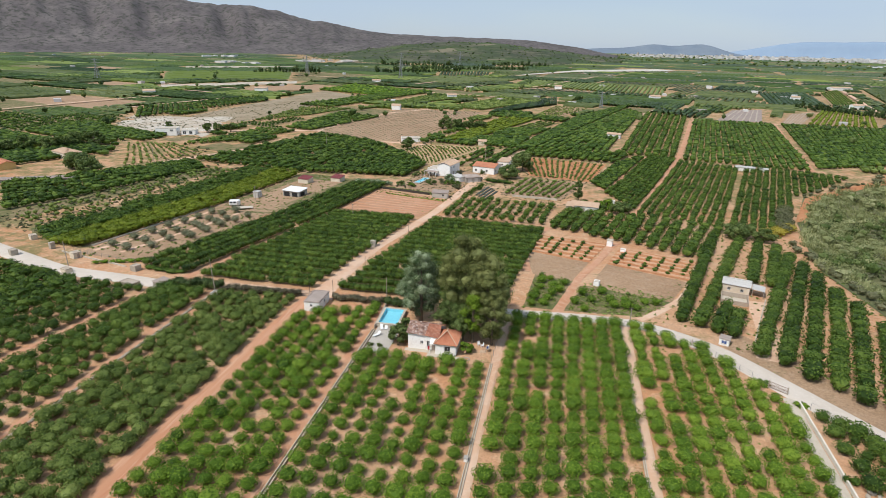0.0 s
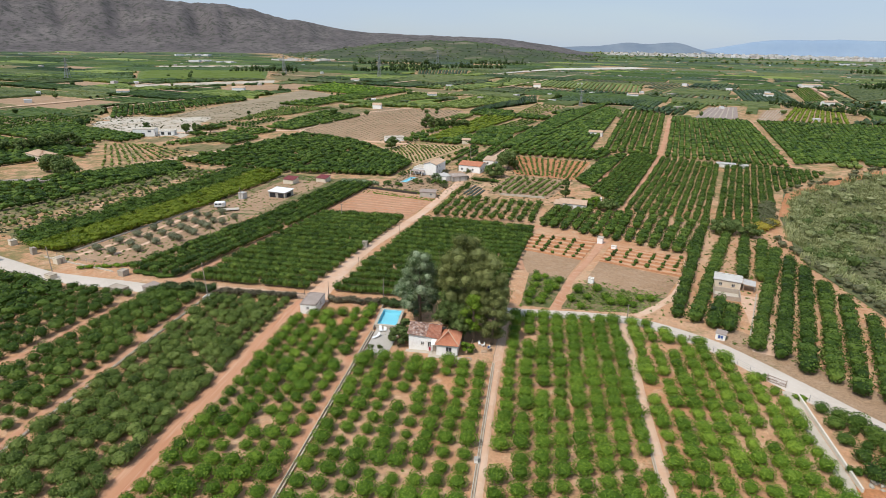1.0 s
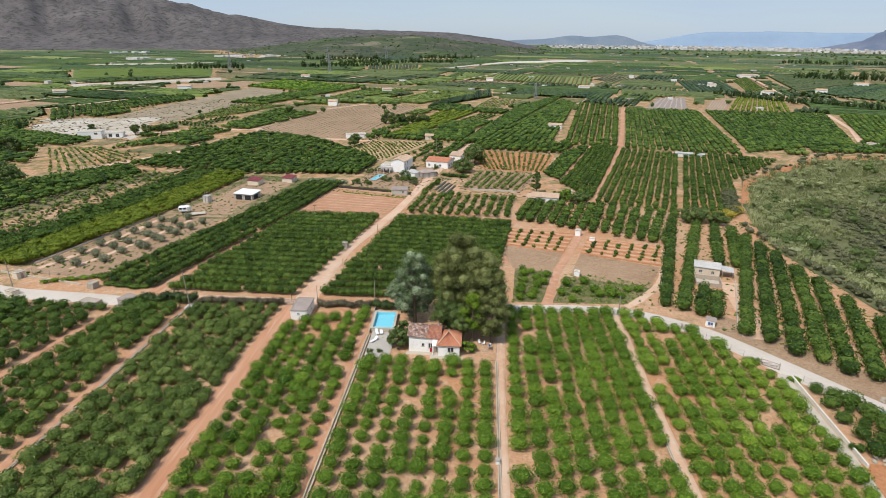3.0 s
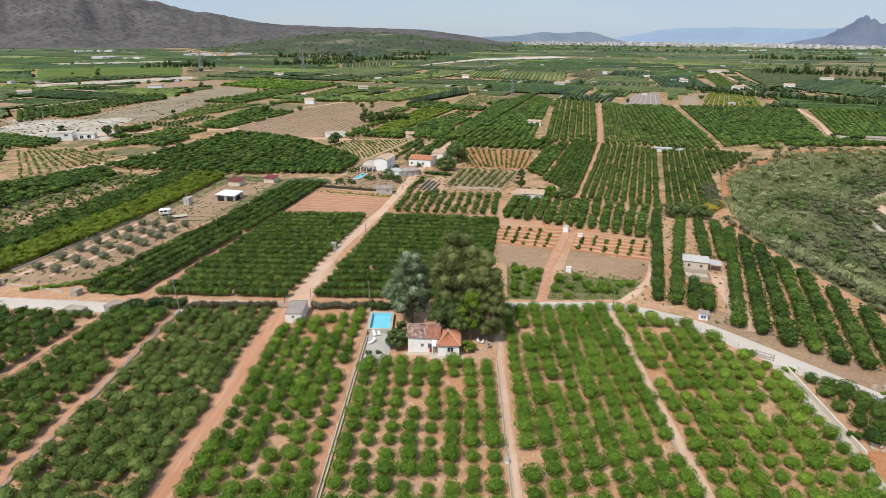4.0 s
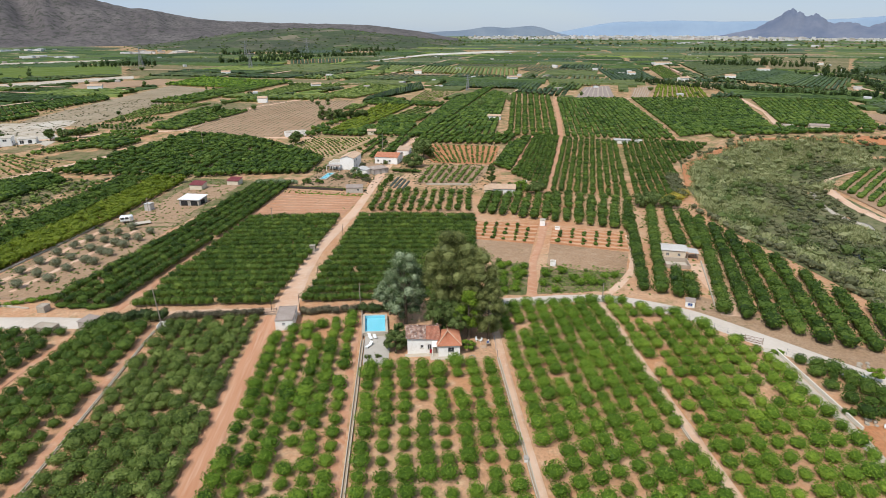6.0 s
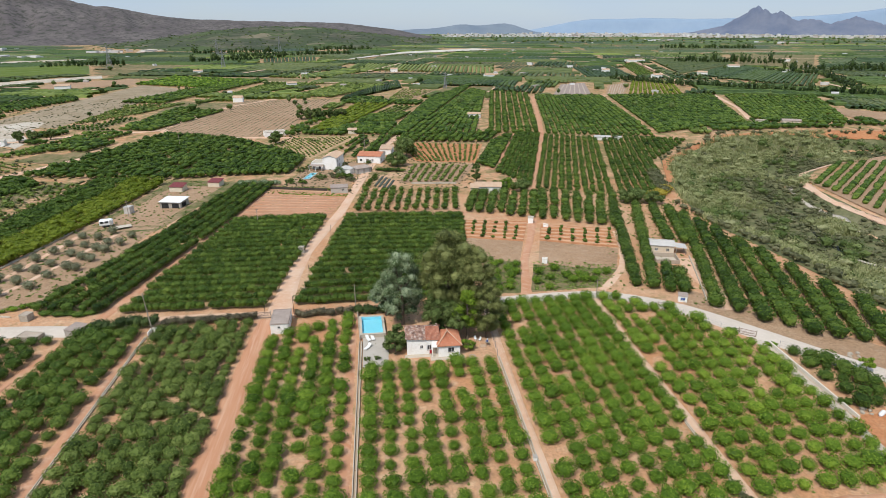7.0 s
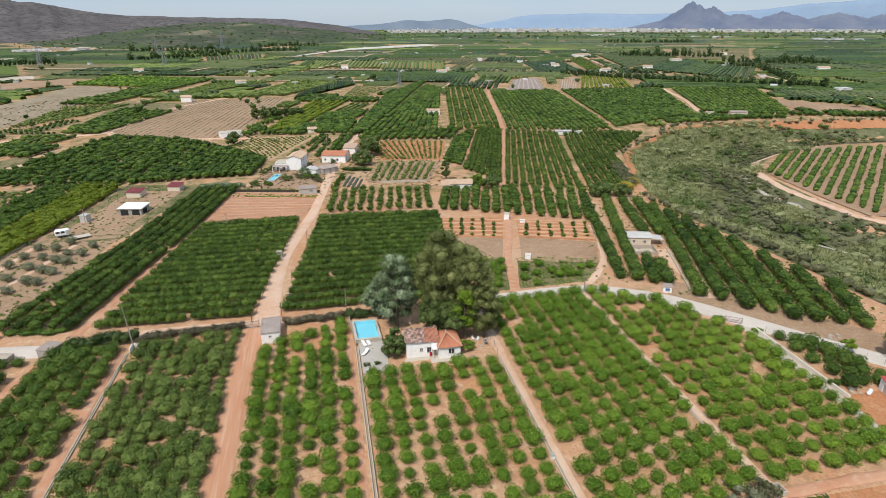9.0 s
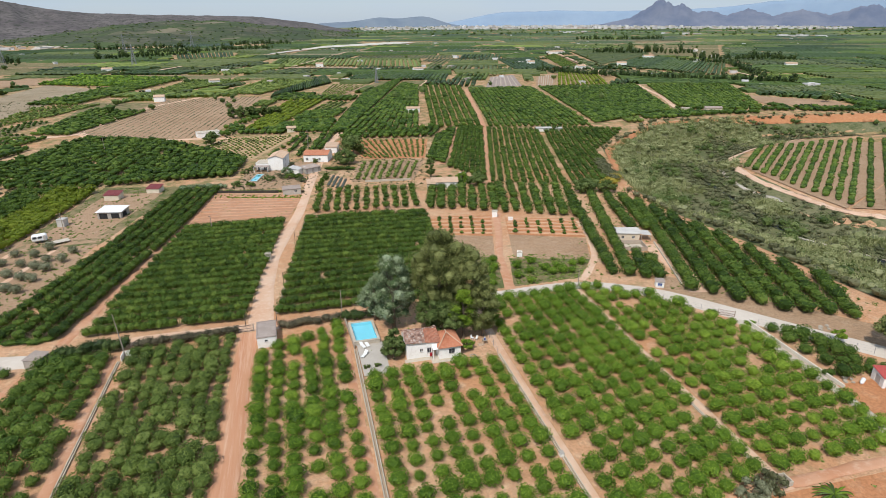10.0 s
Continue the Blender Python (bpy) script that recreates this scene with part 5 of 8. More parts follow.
# ---- power pylons ----
def pylon(x, y, tall):
    thing = root("power_pylon", pose(x, y, lie(x, y)), "grey lattice steel power pylon on the plain", "pylon", "power pylons")
    bm = bmesh.new()
    for sx in (-1, 1):
        for sy in (-1, 1):
            tube(bm, [(sx * tall * 0.1, sy * tall * 0.1, -0.3), (sx * tall * 0.035, sy * tall * 0.035, tall * 0.62), (0, 0, tall)], [0.3, 0.25, 0.2], 4)
    for k in range(7):
        z0, z1 = tall * k * 0.088, tall * (k + 1) * 0.088
        w0, w1 = tall * (0.1 - 0.0092 * k), tall * (0.1 - 0.0092 * (k + 1))
        for s in (-1, 1):
            tube(bm, [(-w0, s * w0, z0), (w1, s * w1, z1)], [0.12, 0.12], 3), tube(bm, [(w0, s * w0, z0), (-w1, s * w1, z1)], [0.12, 0.12], 3)
            tube(bm, [(s * w0, -w0, z0), (s * w1, w1, z1)], [0.12, 0.12], 3)
    part("tower", bm, GALV, thing)
    for z, w in ((0.66, 0.2), (0.78, 0.26), (0.9, 0.17)):
        bm = bmesh.new()
        tube(bm, [(-tall * w, 0, tall * z), (0, 0, tall * (z + 0.03)), (tall * w, 0, tall * z)], [0.14, 0.22, 0.14], 4)
        tube(bm, [(-tall * w, 0, tall * z), (tall * w, 0, tall * z)], [0.14, 0.14], 4)
        part("cross_arm", bm, GALV, thing)


for x, y, tall in ((-330, 1200, 36), (-420, 900, 34), (-250, 1500, 38), (-620, 640, 30), (-560, 330, 24), (-240, 860, 30), (60, 520, 16)):
    pylon(x, y, tall)


# ---- buildings ----
def wall_run(bm, a, b, z0, z1, thick, holes):
    """A straight wall from a to b with openings (along0, along1, up0, up1) right through it."""
    a, b = Vector(a), Vector(b)
    length = (b - a).length
    u = (b - a) / length
    n = Vector((-u.y, u.x))

    def brick(s0, s1, h0, h1):
        if s1 - s0 < 0.01 or h1 - h0 < 0.01:
            return
        p = [a + u * s0, a + u * s1, a + u * s1 + n * thick, a + u * s0 + n * thick]
        low = [bm.verts.new((q.x, q.y, h0)) for q in p]
        top = [bm.verts.new((q.x, q.y, h1)) for q in p]
        bm.faces.new(low[::-1]), bm.faces.new(top)
        for i in range(4):
            j = (i + 1) % 4
            bm.faces.new((low[i], low[j], top[j], top[i]))

    along = sorted({0.0, length} | {v for q in holes for v in q[:2]})
    up = sorted({z0, z1} | {z0 + v for q in holes for v in q[2:]})
    for s0, s1 in zip(along, along[1:]):
        for h0, h1 in zip(up, up[1:]):
            m, h = (s0 + s1) / 2, (h0 + h1) / 2 - z0
            if not any(q[0] < m < q[1] and q[2] < h < q[3] for q in holes):
                brick(s0, s1, h0, h1)
    bmesh.ops.remove_doubles(bm, verts=bm.verts, dist=0.001)


def opening(thing, a, b, z0, hole, thick, door=None, glass=None, frame_mat=None):
    """A window with frame, sill and pane, or a door, set in an opening of a wall from a to b."""
    a, b = Vector(a), Vector(b)
    u = (b - a).normalized()
    s0, s1, h0, h1 = hole
    place = Matrix.Translation((a.x + u.x * s0, a.y + u.y * s0, z0 + h0)) @ Matrix.Rotation(math.atan2(u.y, u.x), 4, "Z")
    w, h = s1 - s0, h1 - h0

    def put(ob, parent):
        ob.data.transform(place)
        return ob

    if door:
        leaf = put(part("door", boxed(0.03, w - 0.03, thick * 0.4, thick * 0.4 + 0.05, 0, h - 0.03, 0.01), door, thing), thing)
        put(part("door_handle", boxed(w - 0.16, w - 0.1, thick * 0.4 - 0.05, thick * 0.4, h * 0.45, h * 0.52, 0.01), GALV, leaf), leaf)
        return
    pane = put(part("window", boxed(0.04, w - 0.04, thick * 0.5, thick * 0.5 + 0.02, 0.04, h - 0.04, 0), glass or PANE, thing), thing)
    bm = bmesh.new()
    for x0, x1, y0, y1 in ((0, 0.06, 0, h), (w - 0.06, w, 0, h), (0.06, w - 0.06, 0, 0.06), (0.06, w - 0.06, h - 0.06, h), (w / 2 - 0.03, w / 2 + 0.03, 0.06, h - 0.06)):
        box(bm, x0, x1, thick * 0.4, thick * 0.4 + 0.06, y0, y1)
    put(part("window_frame", bm, frame_mat or PLASTIC, pane), pane)
    put(part("window_sill", boxed(-0.05, w + 0.05, -0.05, thick * 0.4, -0.06, 0, 0.01), PALECON, pane), pane)


def ridged(p0, p1, p2, p3, pitch, amp, thick=0.06):
    """A tiled or corrugated slope: eave p0-p1, ridge p3-p2, waves running down the slope."""
    p0, p1, p2, p3 = [np.array(p, float) for p in (p0, p1, p2, p3)]
    n = max(2, int(round(np.linalg.norm(p1 - p0) / pitch))) * 2
    m = max(2, int(np.linalg.norm(p3 - p0) / 0.42))
    nor = np.cross(p1 - p0, p3 - p0)
    nor /= np.linalg.norm(nor)
    bm = bmesh.new()
    rows = []
    for j in range(m + 1):
        v = j / m
        row = []
        for i in range(n + 1):
            u = i / n
            q = p0 * (1 - u) * (1 - v) + p1 * u * (1 - v) + p2 * u * v + p3 * (1 - u) * v
            row.append(bm.verts.new(q + nor * (amp * (1 if i % 2 else 0) + (0.018 if j % 2 else 0))))
        rows.append(row)
    for ra, rb in zip(rows, rows[1:]):
        for i in range(n):
            bm.faces.new((ra[i], ra[i + 1], rb[i + 1], rb[i]))
    low = [bm.verts.new(np.array(r.co) - nor * thick) for r in (rows[0][0], rows[0][-1], rows[-1][-1], rows[-1][0])]
    bm.faces.new(low[::-1])
    bm.faces.new([low[0], low[1]] + rows[0][::-1])
    bm.faces.new([low[2], low[3]] + rows[-1])
    return bm


def cottage(name, x, y, turn, w, d, h, label, category, walls=WHITE, roof="gable", roof_mat=REDTILE, rise=1.2, holes=None, over=0.3, doors=(), glass=None, pitch=0.24, group=""):
    """A building on a plan w by d with its front towards -y: walls with openings, roof, windows, doors.
    holes: for front, right, back and left, rows of (along0, along1, up0, up1); doors: (side, number)."""
    z = min(lie(x + i * w / 2, y + j * d / 2) for i in (-1, 1) for j in (-1, 1)) - 0.05
    thing = root(name, pose(x, y, z, 0, 0, turn), label, category, group)
    th = 0.22
    plan = ((-w / 2, -d / 2), (w / 2, -d / 2), (w / 2, d / 2), (-w / 2, d / 2))
    holes = holes or ((), (), (), ())
    for side in range(4):
        a, b = Vector(plan[side]), Vector(plan[(side + 1) % 4])
        u = (b - a).normalized()
        if side % 2:
            a, b = a + u * th, b - u * th
        bm = bmesh.new()
        hs = [tuple(q) for q in (holes[side] if side < len(holes) else ())]
        wall_run(bm, a, b, 0, h, th, hs)
        if roof == "gable" and side % 2:
            n = Vector((-u.y, u.x)) * th
            tri = [(a.x, a.y, h), (b.x, b.y, h), ((a.x + b.x) / 2, (a.y + b.y) / 2, h + rise - 0.05)]
            back = [(p[0] + n.x, p[1] + n.y, p[2]) for p in tri]
            va, vb = [bm.verts.new(p) for p in tri], [bm.verts.new(p) for p in back]
            bm.faces.new(va), bm.faces.new(vb[::-1])
            for i in range(3):
                bm.faces.new((va[(i + 1) % 3], va[i], vb[i], vb[(i + 1) % 3]))
        part("wall", bm, walls, thing)
        for k, q in enumerate(hs):
            dm = [m for s, i, m in doors if s == side and i == k]
            opening(thing, a, b, 0, q, th, dm[0] if dm else None, glass)
    ex, ey, e = w / 2 + over, d / 2 + over, h - rise * over / (d / 2)
    if roof == "gable":
        part("roof", ridged((-ex, -ey, e + 0.06), (ex, -ey, e + 0.06), (ex, 0, h + rise + 0.06), (-ex, 0, h + rise + 0.06), pitch, 0.05), roof_mat, thing)
        part("roof", ridged((ex, ey, e + 0.06), (-ex, ey, e + 0.06), (-ex, 0, h + rise + 0.06), (ex, 0, h + rise + 0.06), pitch, 0.05), roof_mat, thing)
        bm = bmesh.new()
        tube(bm, [(-ex, 0, h + rise + 0.1), (ex, 0, h + rise + 0.1)], [0.1, 0.1], 6)
        part("ridge", bm, roof_mat, thing)
    elif roof == "hip":
        r = min(w, d) / 2
        k = max(0.05, w / 2 - r)
        for pts in (((-ex, -ey, e), (ex, -ey, e), (k, 0, h + rise), (-k, 0, h + rise)), ((ex, ey, e), (-ex, ey, e), (-k, 0, h + rise), (k, 0, h + rise)),
                    ((ex, -ey, e), (ex, ey, e), (k, 0.02, h + rise), (k, -0.02, h + rise)), ((-ex, ey, e), (-ex, -ey, e), (-k, -0.02, h + rise), (-k, 0.02, h + rise))):
            part("roof", ridged(*[(p[0], p[1], p[2] + 0.08) for p in pts], pitch, 0.05), roof_mat, thing)
    elif roof == "mono":
        part("roof", ridged((-ex, -ey, h + 0.06), (ex, -ey, h + 0.06), (ex, ey, h + rise + 0.06), (-ex, ey, h + rise + 0.06), pitch, 0.05), roof_mat, thing)
        for sx in (-1, 1):
            bm = bmesh.new()
            pts = [(sx * (w / 2 - 0.11), -d / 2, h), (sx * (w / 2 - 0.11), d / 2, h), (sx * (w / 2 - 0.11), d / 2, h + rise - 0.03)]
            va, vb = [bm.verts.new((p[0] - 0.1, p[1], p[2])) for p in pts], [bm.verts.new((p[0] + 0.1, p[1], p[2])) for p in pts]
            bm.faces.new(va), bm.faces.new(vb[::-1])
            for i in range(3):
                bm.faces.new((va[(i + 1) % 3], va[i], vb[i], vb[(i + 1) % 3]))
            part("gable", bm, walls, thing)
        part("back_wall", boxed(-w / 2 + 0.25, w / 2 - 0.25, d / 2 - th, d / 2 - 0.01, h, h + rise - 0.06, 0), walls, thing)
    else:
        part("roof", boxed(-w / 2 - over * 0.4, w / 2 + over * 0.4, -d / 2 - over * 0.4, d / 2 + over * 0.4, h, h + 0.16, 0.02), roof_mat, thing)
        bm = bmesh.new()
        for x0, x1, y0, y1 in ((-w / 2, w / 2, -d / 2, -d / 2 + 0.15), (-w / 2, w / 2, d / 2 - 0.15, d / 2), (-w / 2, -w / 2 + 0.15, -d / 2 + 0.15, d / 2 - 0.15), (w / 2 - 0.15, w / 2, -d / 2 + 0.15, d / 2 - 0.15)):
            box(bm, x0, x1, y0, y1, h + 0.16, h + 0.24)
        part("parapet", bm, roof_mat if roof_mat is FIBRE else walls, thing)
    return thing


# the white house by the pool, turned slightly, with three roofs
def white_house():
    z = 0.32
    th = 0.24
    thing = root("farmhouse", pose(0, 0, z), "small white farmhouse with red and weathered tile roofs", "house")
    left = ((-6.7, 1.0), (-3.0, 1.0), (-3.0, 6.6), (-6.7, 6.6))
    mid = ((-2.99, 0.9), (-0.8, 0.9))
    right = ((-0.8, -0.5), (3.3, -0.5), (3.3, 5.2), (-0.8, 5.2))
    runs = ((left[0], left[1], 3.25, ((2.5, 3.1, 1.2, 1.9),)), (left[2], left[3], 2.9, ()), (mid[0], mid[1], 3.05, ((0.15, 0.95, 0.9, 2.0), (1.15, 1.95, 0.0, 2.05))),
            (right[0], right[1], 2.5, ((1.8, 3.0, 0.95, 2.0),)), (right[2], right[3], 2.5, ()),
            ((3.3, -0.26), (3.3, 4.96), 2.5, ((2.2, 3.0, 1.0, 1.9),)), ((-0.8, 4.96), (-0.8, -0.26), 2.5, ()), ((-6.7, 6.36), (-6.7, 1.24), 2.9, ((2.0, 2.8, 1.1, 1.9),)), ((0.0, 6.6), (-3.0, 6.6), 2.8, ()))
    for a, b, h, holes in runs:
        bm = bmesh.new()
        wall_run(bm, a, b, 0, h, th, holes)
        part("wall", bm, WHITE, thing)
        for k, q in enumerate(holes):
            opening(thing, a, b, 0, q, th, WOOD if q[2] == 0 else None)
    bm = bmesh.new()
    va = [bm.verts.new(p) for p in ((-6.7, 1.24, 2.9), (-6.7, 6.36, 2.9), (-6.7, 4.0, 4.5), (-6.7, 1.24, 3.6))]
    vb = [bm.verts.new(p) for p in ((-6.46, 1.24, 2.9), (-6.46, 6.36, 2.9), (-6.46, 4.0, 4.5), (-6.46, 1.24, 3.6))]
    bm.faces.new(va[::-1]), bm.faces.new(vb)
    for i in range(4):
        bm.faces.new((va[i], va[(i + 1) % 4], vb[(i + 1) % 4], vb[i]))
    part("gable", bm, WHITE, thing)
    part("roof", ridged((-7.0, 0.65, 3.55), (-3.2, 0.65, 3.3), (-3.0, 4.0, 4.5), (-7.0, 4.0, 4.65), 0.24, 0.07), OLDTILE, thing, "weathered grey-brown clay tiles")
    part("roof", ridged((-3.18, 0.65, 3.3), (-0.2, 0.65, 3.0), (-0.4, 4.0, 4.35), (-2.98, 4.0, 4.5), 0.24, 0.07), MIDTILE, thing, "brownish red clay tiles")
    part("roof", ridged((0.3, 7.0, 2.95), (-7.0, 7.0, 3.0), (-7.0, 4.02, 4.63), (-0.4, 4.02, 4.33), 0.24, 0.07), MIDTILE, thing, "brownish red clay tiles")
    for pts in (((-1.15, -0.85, 2.5), (3.65, -0.85, 2.5), (1.12, 2.2, 4.1), (1.08, 2.2, 4.1)), ((3.65, -0.85, 2.5), (3.65, 5.5, 2.5), (1.1, 3.0, 4.1), (1.1, 2.2, 4.1)),
                ((3.65, 5.5, 2.5), (-1.15, 5.5, 2.5), (1.08, 3.0, 4.1), (1.12, 3.0, 4.1)), ((-1.15, 5.5, 2.5), (-1.15, -0.85, 2.5), (1.1, 2.2, 4.1), (1.1, 3.0, 4.1))):
        part("roof", ridged(*pts, 0.24, 0.07), REDTILE, thing, "bright red clay tiles")
    bm = bmesh.new()
    for a, b in (((-1.15, -0.85, 2.6), (1.1, 2.2, 4.2)), ((3.65, -0.85, 2.6), (1.1, 2.2, 4.2)), ((1.1, 2.15, 4.2), (1.1, 3.05, 4.2))):
        tube(bm, [a, b], [0.09, 0.09], 6)
    part("ridge_tiles", bm, TANTILE, thing, "pale mortared ridge tiles")
    bm = bmesh.new()
    tube(bm, [(-7.0, 4.0, 4.7), (-0.4, 4.0, 4.42)], [0.11, 0.11], 6)
    part("ridge_tiles", bm, OLDTILE, thing)
    part("porch_roof", slab(((-2.0, -0.4, 2.2), (-0.8, -0.4, 2.2), (-0.8, 0.9, 2.75), (-2.0, 0.9, 2.75)), 0.1), WHITE, thing, "whitewashed sloping porch roof")
    for x in (-1.92,):
        part("post", boxed(x - 0.06, x + 0.06, -0.36, -0.24, 0, 2.12, 0.01), WHITE, thing)
    bm = boxed(-0.95, -0.6, 4.4, 4.75, 3.3, 4.45, 0.02)
    part("chimney", box(bm, -1.0, -0.55, 4.35, 4.8, 4.45, 4.52), OLDTILE, thing)
    part("step", boxed(-7.2, -2.4, -0.2, 0.99, -0.3, 0.04, 0.02), PALECON, thing)
    part("terrace", boxed(-2.38, 4.1, -1.6, -0.51, -0.3, 0.1, 0.02), PALECON, thing)
    part("terrace", boxed(-2.36, -0.02, -0.5, 0.88, -0.3, 0.1, 0.02), PALECON, thing)
    part("retaining_wall", boxed(0.2, 4.1, -1.85, -1.61, -0.35, 0.02, 0.02), REDTILE, thing, "low wall of red brick")


white_house()
towel = root("red_cloth", pose(-2.25, 0.2, 0.45), "red cloth over a stand beside the front door", "cloth")
bm = slab(((-0.22, -0.05, 1.25), (0.22, -0.05, 1.25), (0.24, 0.12, 0.35), (-0.24, 0.12, 0.35)), 0.04)
part("cloth", bm, REDPAINT, towel)
bm = bmesh.new()
for x in (-0.2, 0.2):
    tube(bm, [(x, 0.15, -0.04), (x, 0.05, 1.22)], [0.02, 0.02], 5)
part("stand", bm, DARKMETAL, towel)


# ---- the pool ----
def pool(name, label, x0, x1, y0, y1, z, rim, wall_h, lean=0.0):
    m = Matrix.Translation((x0, y0, z)) @ Matrix(((1, lean, 0, 0), (0, 1, 0, 0), (0, 0, 1, 0), (0, 0, 0, 1)))
    thing = root(name, pose(0, 0, 0), label, "pool")
    w, d = x1 - x0, y1 - y0

    def ring(a, b, h0, h1):
        bm = bmesh.new()
        for q in ((a, w - a, a, b), (a, w - a, d - b, d - a), (a, b, b, d - b), (w - b, w - a, b, d - b)):
            box(bm, *q, h0, h1)
        bm.transform(m)
        return bm

    part("basin_wall", ring(0.06, rim, -0.6, wall_h - 0.08), PALECON, thing)
    part("coping", ring(0, rim + 0.05, wall_h - 0.079, wall_h), PALECON, thing, "pale stone coping")
    part("lining", ring(rim + 0.002, rim + 0.04, 0.0, wall_h - 0.081), POOLTILE, thing, "turquoise lining")
    bm = boxed(rim + 0.04, w - rim - 0.04, rim + 0.04, d - rim - 0.04, 0.0, 0.14, 0)
    bm.transform(m)
    part("floor", bm, POOLTILE, thing)
    bm = boxed(rim + 0.05, w - rim - 0.05, rim + 0.05, rim + 1.2, 0.141, wall_h * 0.5, 0.03)
    bm.transform(m)
    part("step", bm, POOLTILE, thing)
    level = [m @ Vector(p) for p in ((rim + 0.041, rim + 0.041, wall_h - 0.2), (w - rim - 0.041, rim + 0.041, wall_h - 0.2), (w - rim - 0.041, d - rim - 0.041, wall_h - 0.2), (rim + 0.041, d - rim - 0.041, wall_h - 0.2))]
    water = mesh_object("water", level, [(0, 1, 2, 3)], WATER, thing)
    water["label"] = "clear still water"
    water.visible_shadow = False
    return thing


pool("swimming_pool", "raised swimming pool with pale coping and clear turquoise water", -15.8, -10.6, 8.4, 16.7, 0.3, 0.45, 0.95, -0.05)
patch("patio", ((-15.1, -2.6), (-10.4, -2.6), (-10.0, 8.8), (-15.3, 8.8)), PATIO, "grey paved patio before the pool", 0.1, 1.5, "patio")
lad = root("pool_ladder", pose(-10.9, 12.5, 1.25), "chrome ladder on the pool rim", "ladder")
bm = bmesh.new()
for y in (-0.25, 0.25):
    tube(bm, [(0.25, y, 0), (0.2, y, 0.6), (-0.25, y, 0.65), (-0.4, y, 0.1), (-0.4, y, -0.6)], [0.025] * 5, 6)
part("rail", bm, GALV, lad)
part("step", boxed(-0.45, -0.35, -0.25, 0.25, -0.32, -0.28, 0), GALV, lad)


def lounger(x, y, turn):
    thing = root("sun_lounger", pose(x, y, lie(x, y) + 0.11, 0, 0, turn), "white plastic sun lounger on the grey patio", "lounger", "sun loungers")
    part("seat", boxed(-0.32, 0.32, -0.9, 0.45, 0.26, 0.34, 0.02), PLASTIC, thing)
    part("backrest", slab(((-0.32, 0.42, 0.36), (0.32, 0.42, 0.36), (0.32, 0.98, 0.82), (-0.32, 0.98, 0.82)), 0.06), PLASTIC, thing)
    for sx in (-0.28, 0.28):
        for sy in (-0.8, 0.5):
            part("leg", boxed(sx - 0.03, sx + 0.03, sy - 0.03, sy + 0.03, 0, 0.27, 0), PLASTIC, thing)


for q in ((-14.2, 7.6, 20), (-13.3, 7.9, 12), (-14.3, 4.2, -35)):
    lounger(*q)


def chair(x, y, turn):
    thing = root("garden_chair", pose(x, y, lie(x, y) + 0.05, 0, 0, turn), "white plastic garden chair on bare earth", "chair", "garden chairs")
    part("seat", boxed(-0.25, 0.25, -0.25, 0.25, 0.4, 0.45, 0.01), PLASTIC, thing)
    part("backrest", slab(((-0.25, 0.24, 0.45), (0.25, 0.24, 0.45), (0.25, 0.34, 0.92), (-0.25, 0.34, 0.92)), 0.03), PLASTIC, thing)
    for sx in (-0.22, 0.22):
        for sy in (-0.22, 0.22):
            part("leg", boxed(sx - 0.025, sx + 0.025, sy - 0.025, sy + 0.025, 0, 0.41, 0), PLASTIC, thing)


chair(7.2, 5.0, 30), chair(7.9, 4.6, -60)
table = root("work_table", pose(9.2, 3.2, lie(9.2, 3.2) + 0.05), "wooden bench with white buckets in the yard", "table")
part("top", boxed(-0.4, 0.4, -0.6, 0.6, 0.68, 0.75, 0.01), WOOD, table)
for sx in (-0.32, 0.32):
    for sy in (-0.5, 0.5):
        part("leg", boxed(sx - 0.04, sx + 0.04, sy - 0.04, sy + 0.04, 0, 0.68, 0), WOOD, table)
for dx, dy, mat, tone in ((0.1, 0.3, PLASTIC, "white"), (-0.05, -0.2, BLUE, "blue")):
    tub = root("bucket", pose(9.2 + dx, 3.2 + dy, lie(9.2, 3.2) + 0.8), tone + " plastic bucket on a wooden bench", "bucket")
    bm = bmesh.new()
    tube(bm, [(0, 0, 0), (0, 0, 0.32)], [0.13, 0.17], 10)
    part("pail", bm, mat, tub)
pal = root("pallet", pose(8.3, 2.6, lie(8.3, 2.6) + 0.05, 0, 0, 10), "pale wooden pallet lying on the earth", "pallet")
for k in range(6):
    part("board", boxed(-0.6, 0.6, -0.5 + k * 0.18, -0.37 + k * 0.18, 0.1, 0.125, 0), TANTILE, pal)
for k in range(3):
    part("bearer", boxed(-0.58 + k * 0.53, -0.48 + k * 0.53, -0.5, 0.53, 0, 0.1, 0), WOOD, pal)
fire = root("fire_ring", pose(5.6, -1.0, lie(5.6, -1) + 0.05), "ring of pale stones on bare earth", "fire ring")
for k in range(11):
    a = k / 11 * 2 * math.pi
    bm = boxed(-0.13, 0.13, -0.1, 0.1, 0, 0.2, 0.04)
    bm.transform(pose(0.55 * math.cos(a), 0.55 * math.sin(a), 0, 0, 0, math.degrees(a) + 90))
    part("stone", bm, STONE, fire)

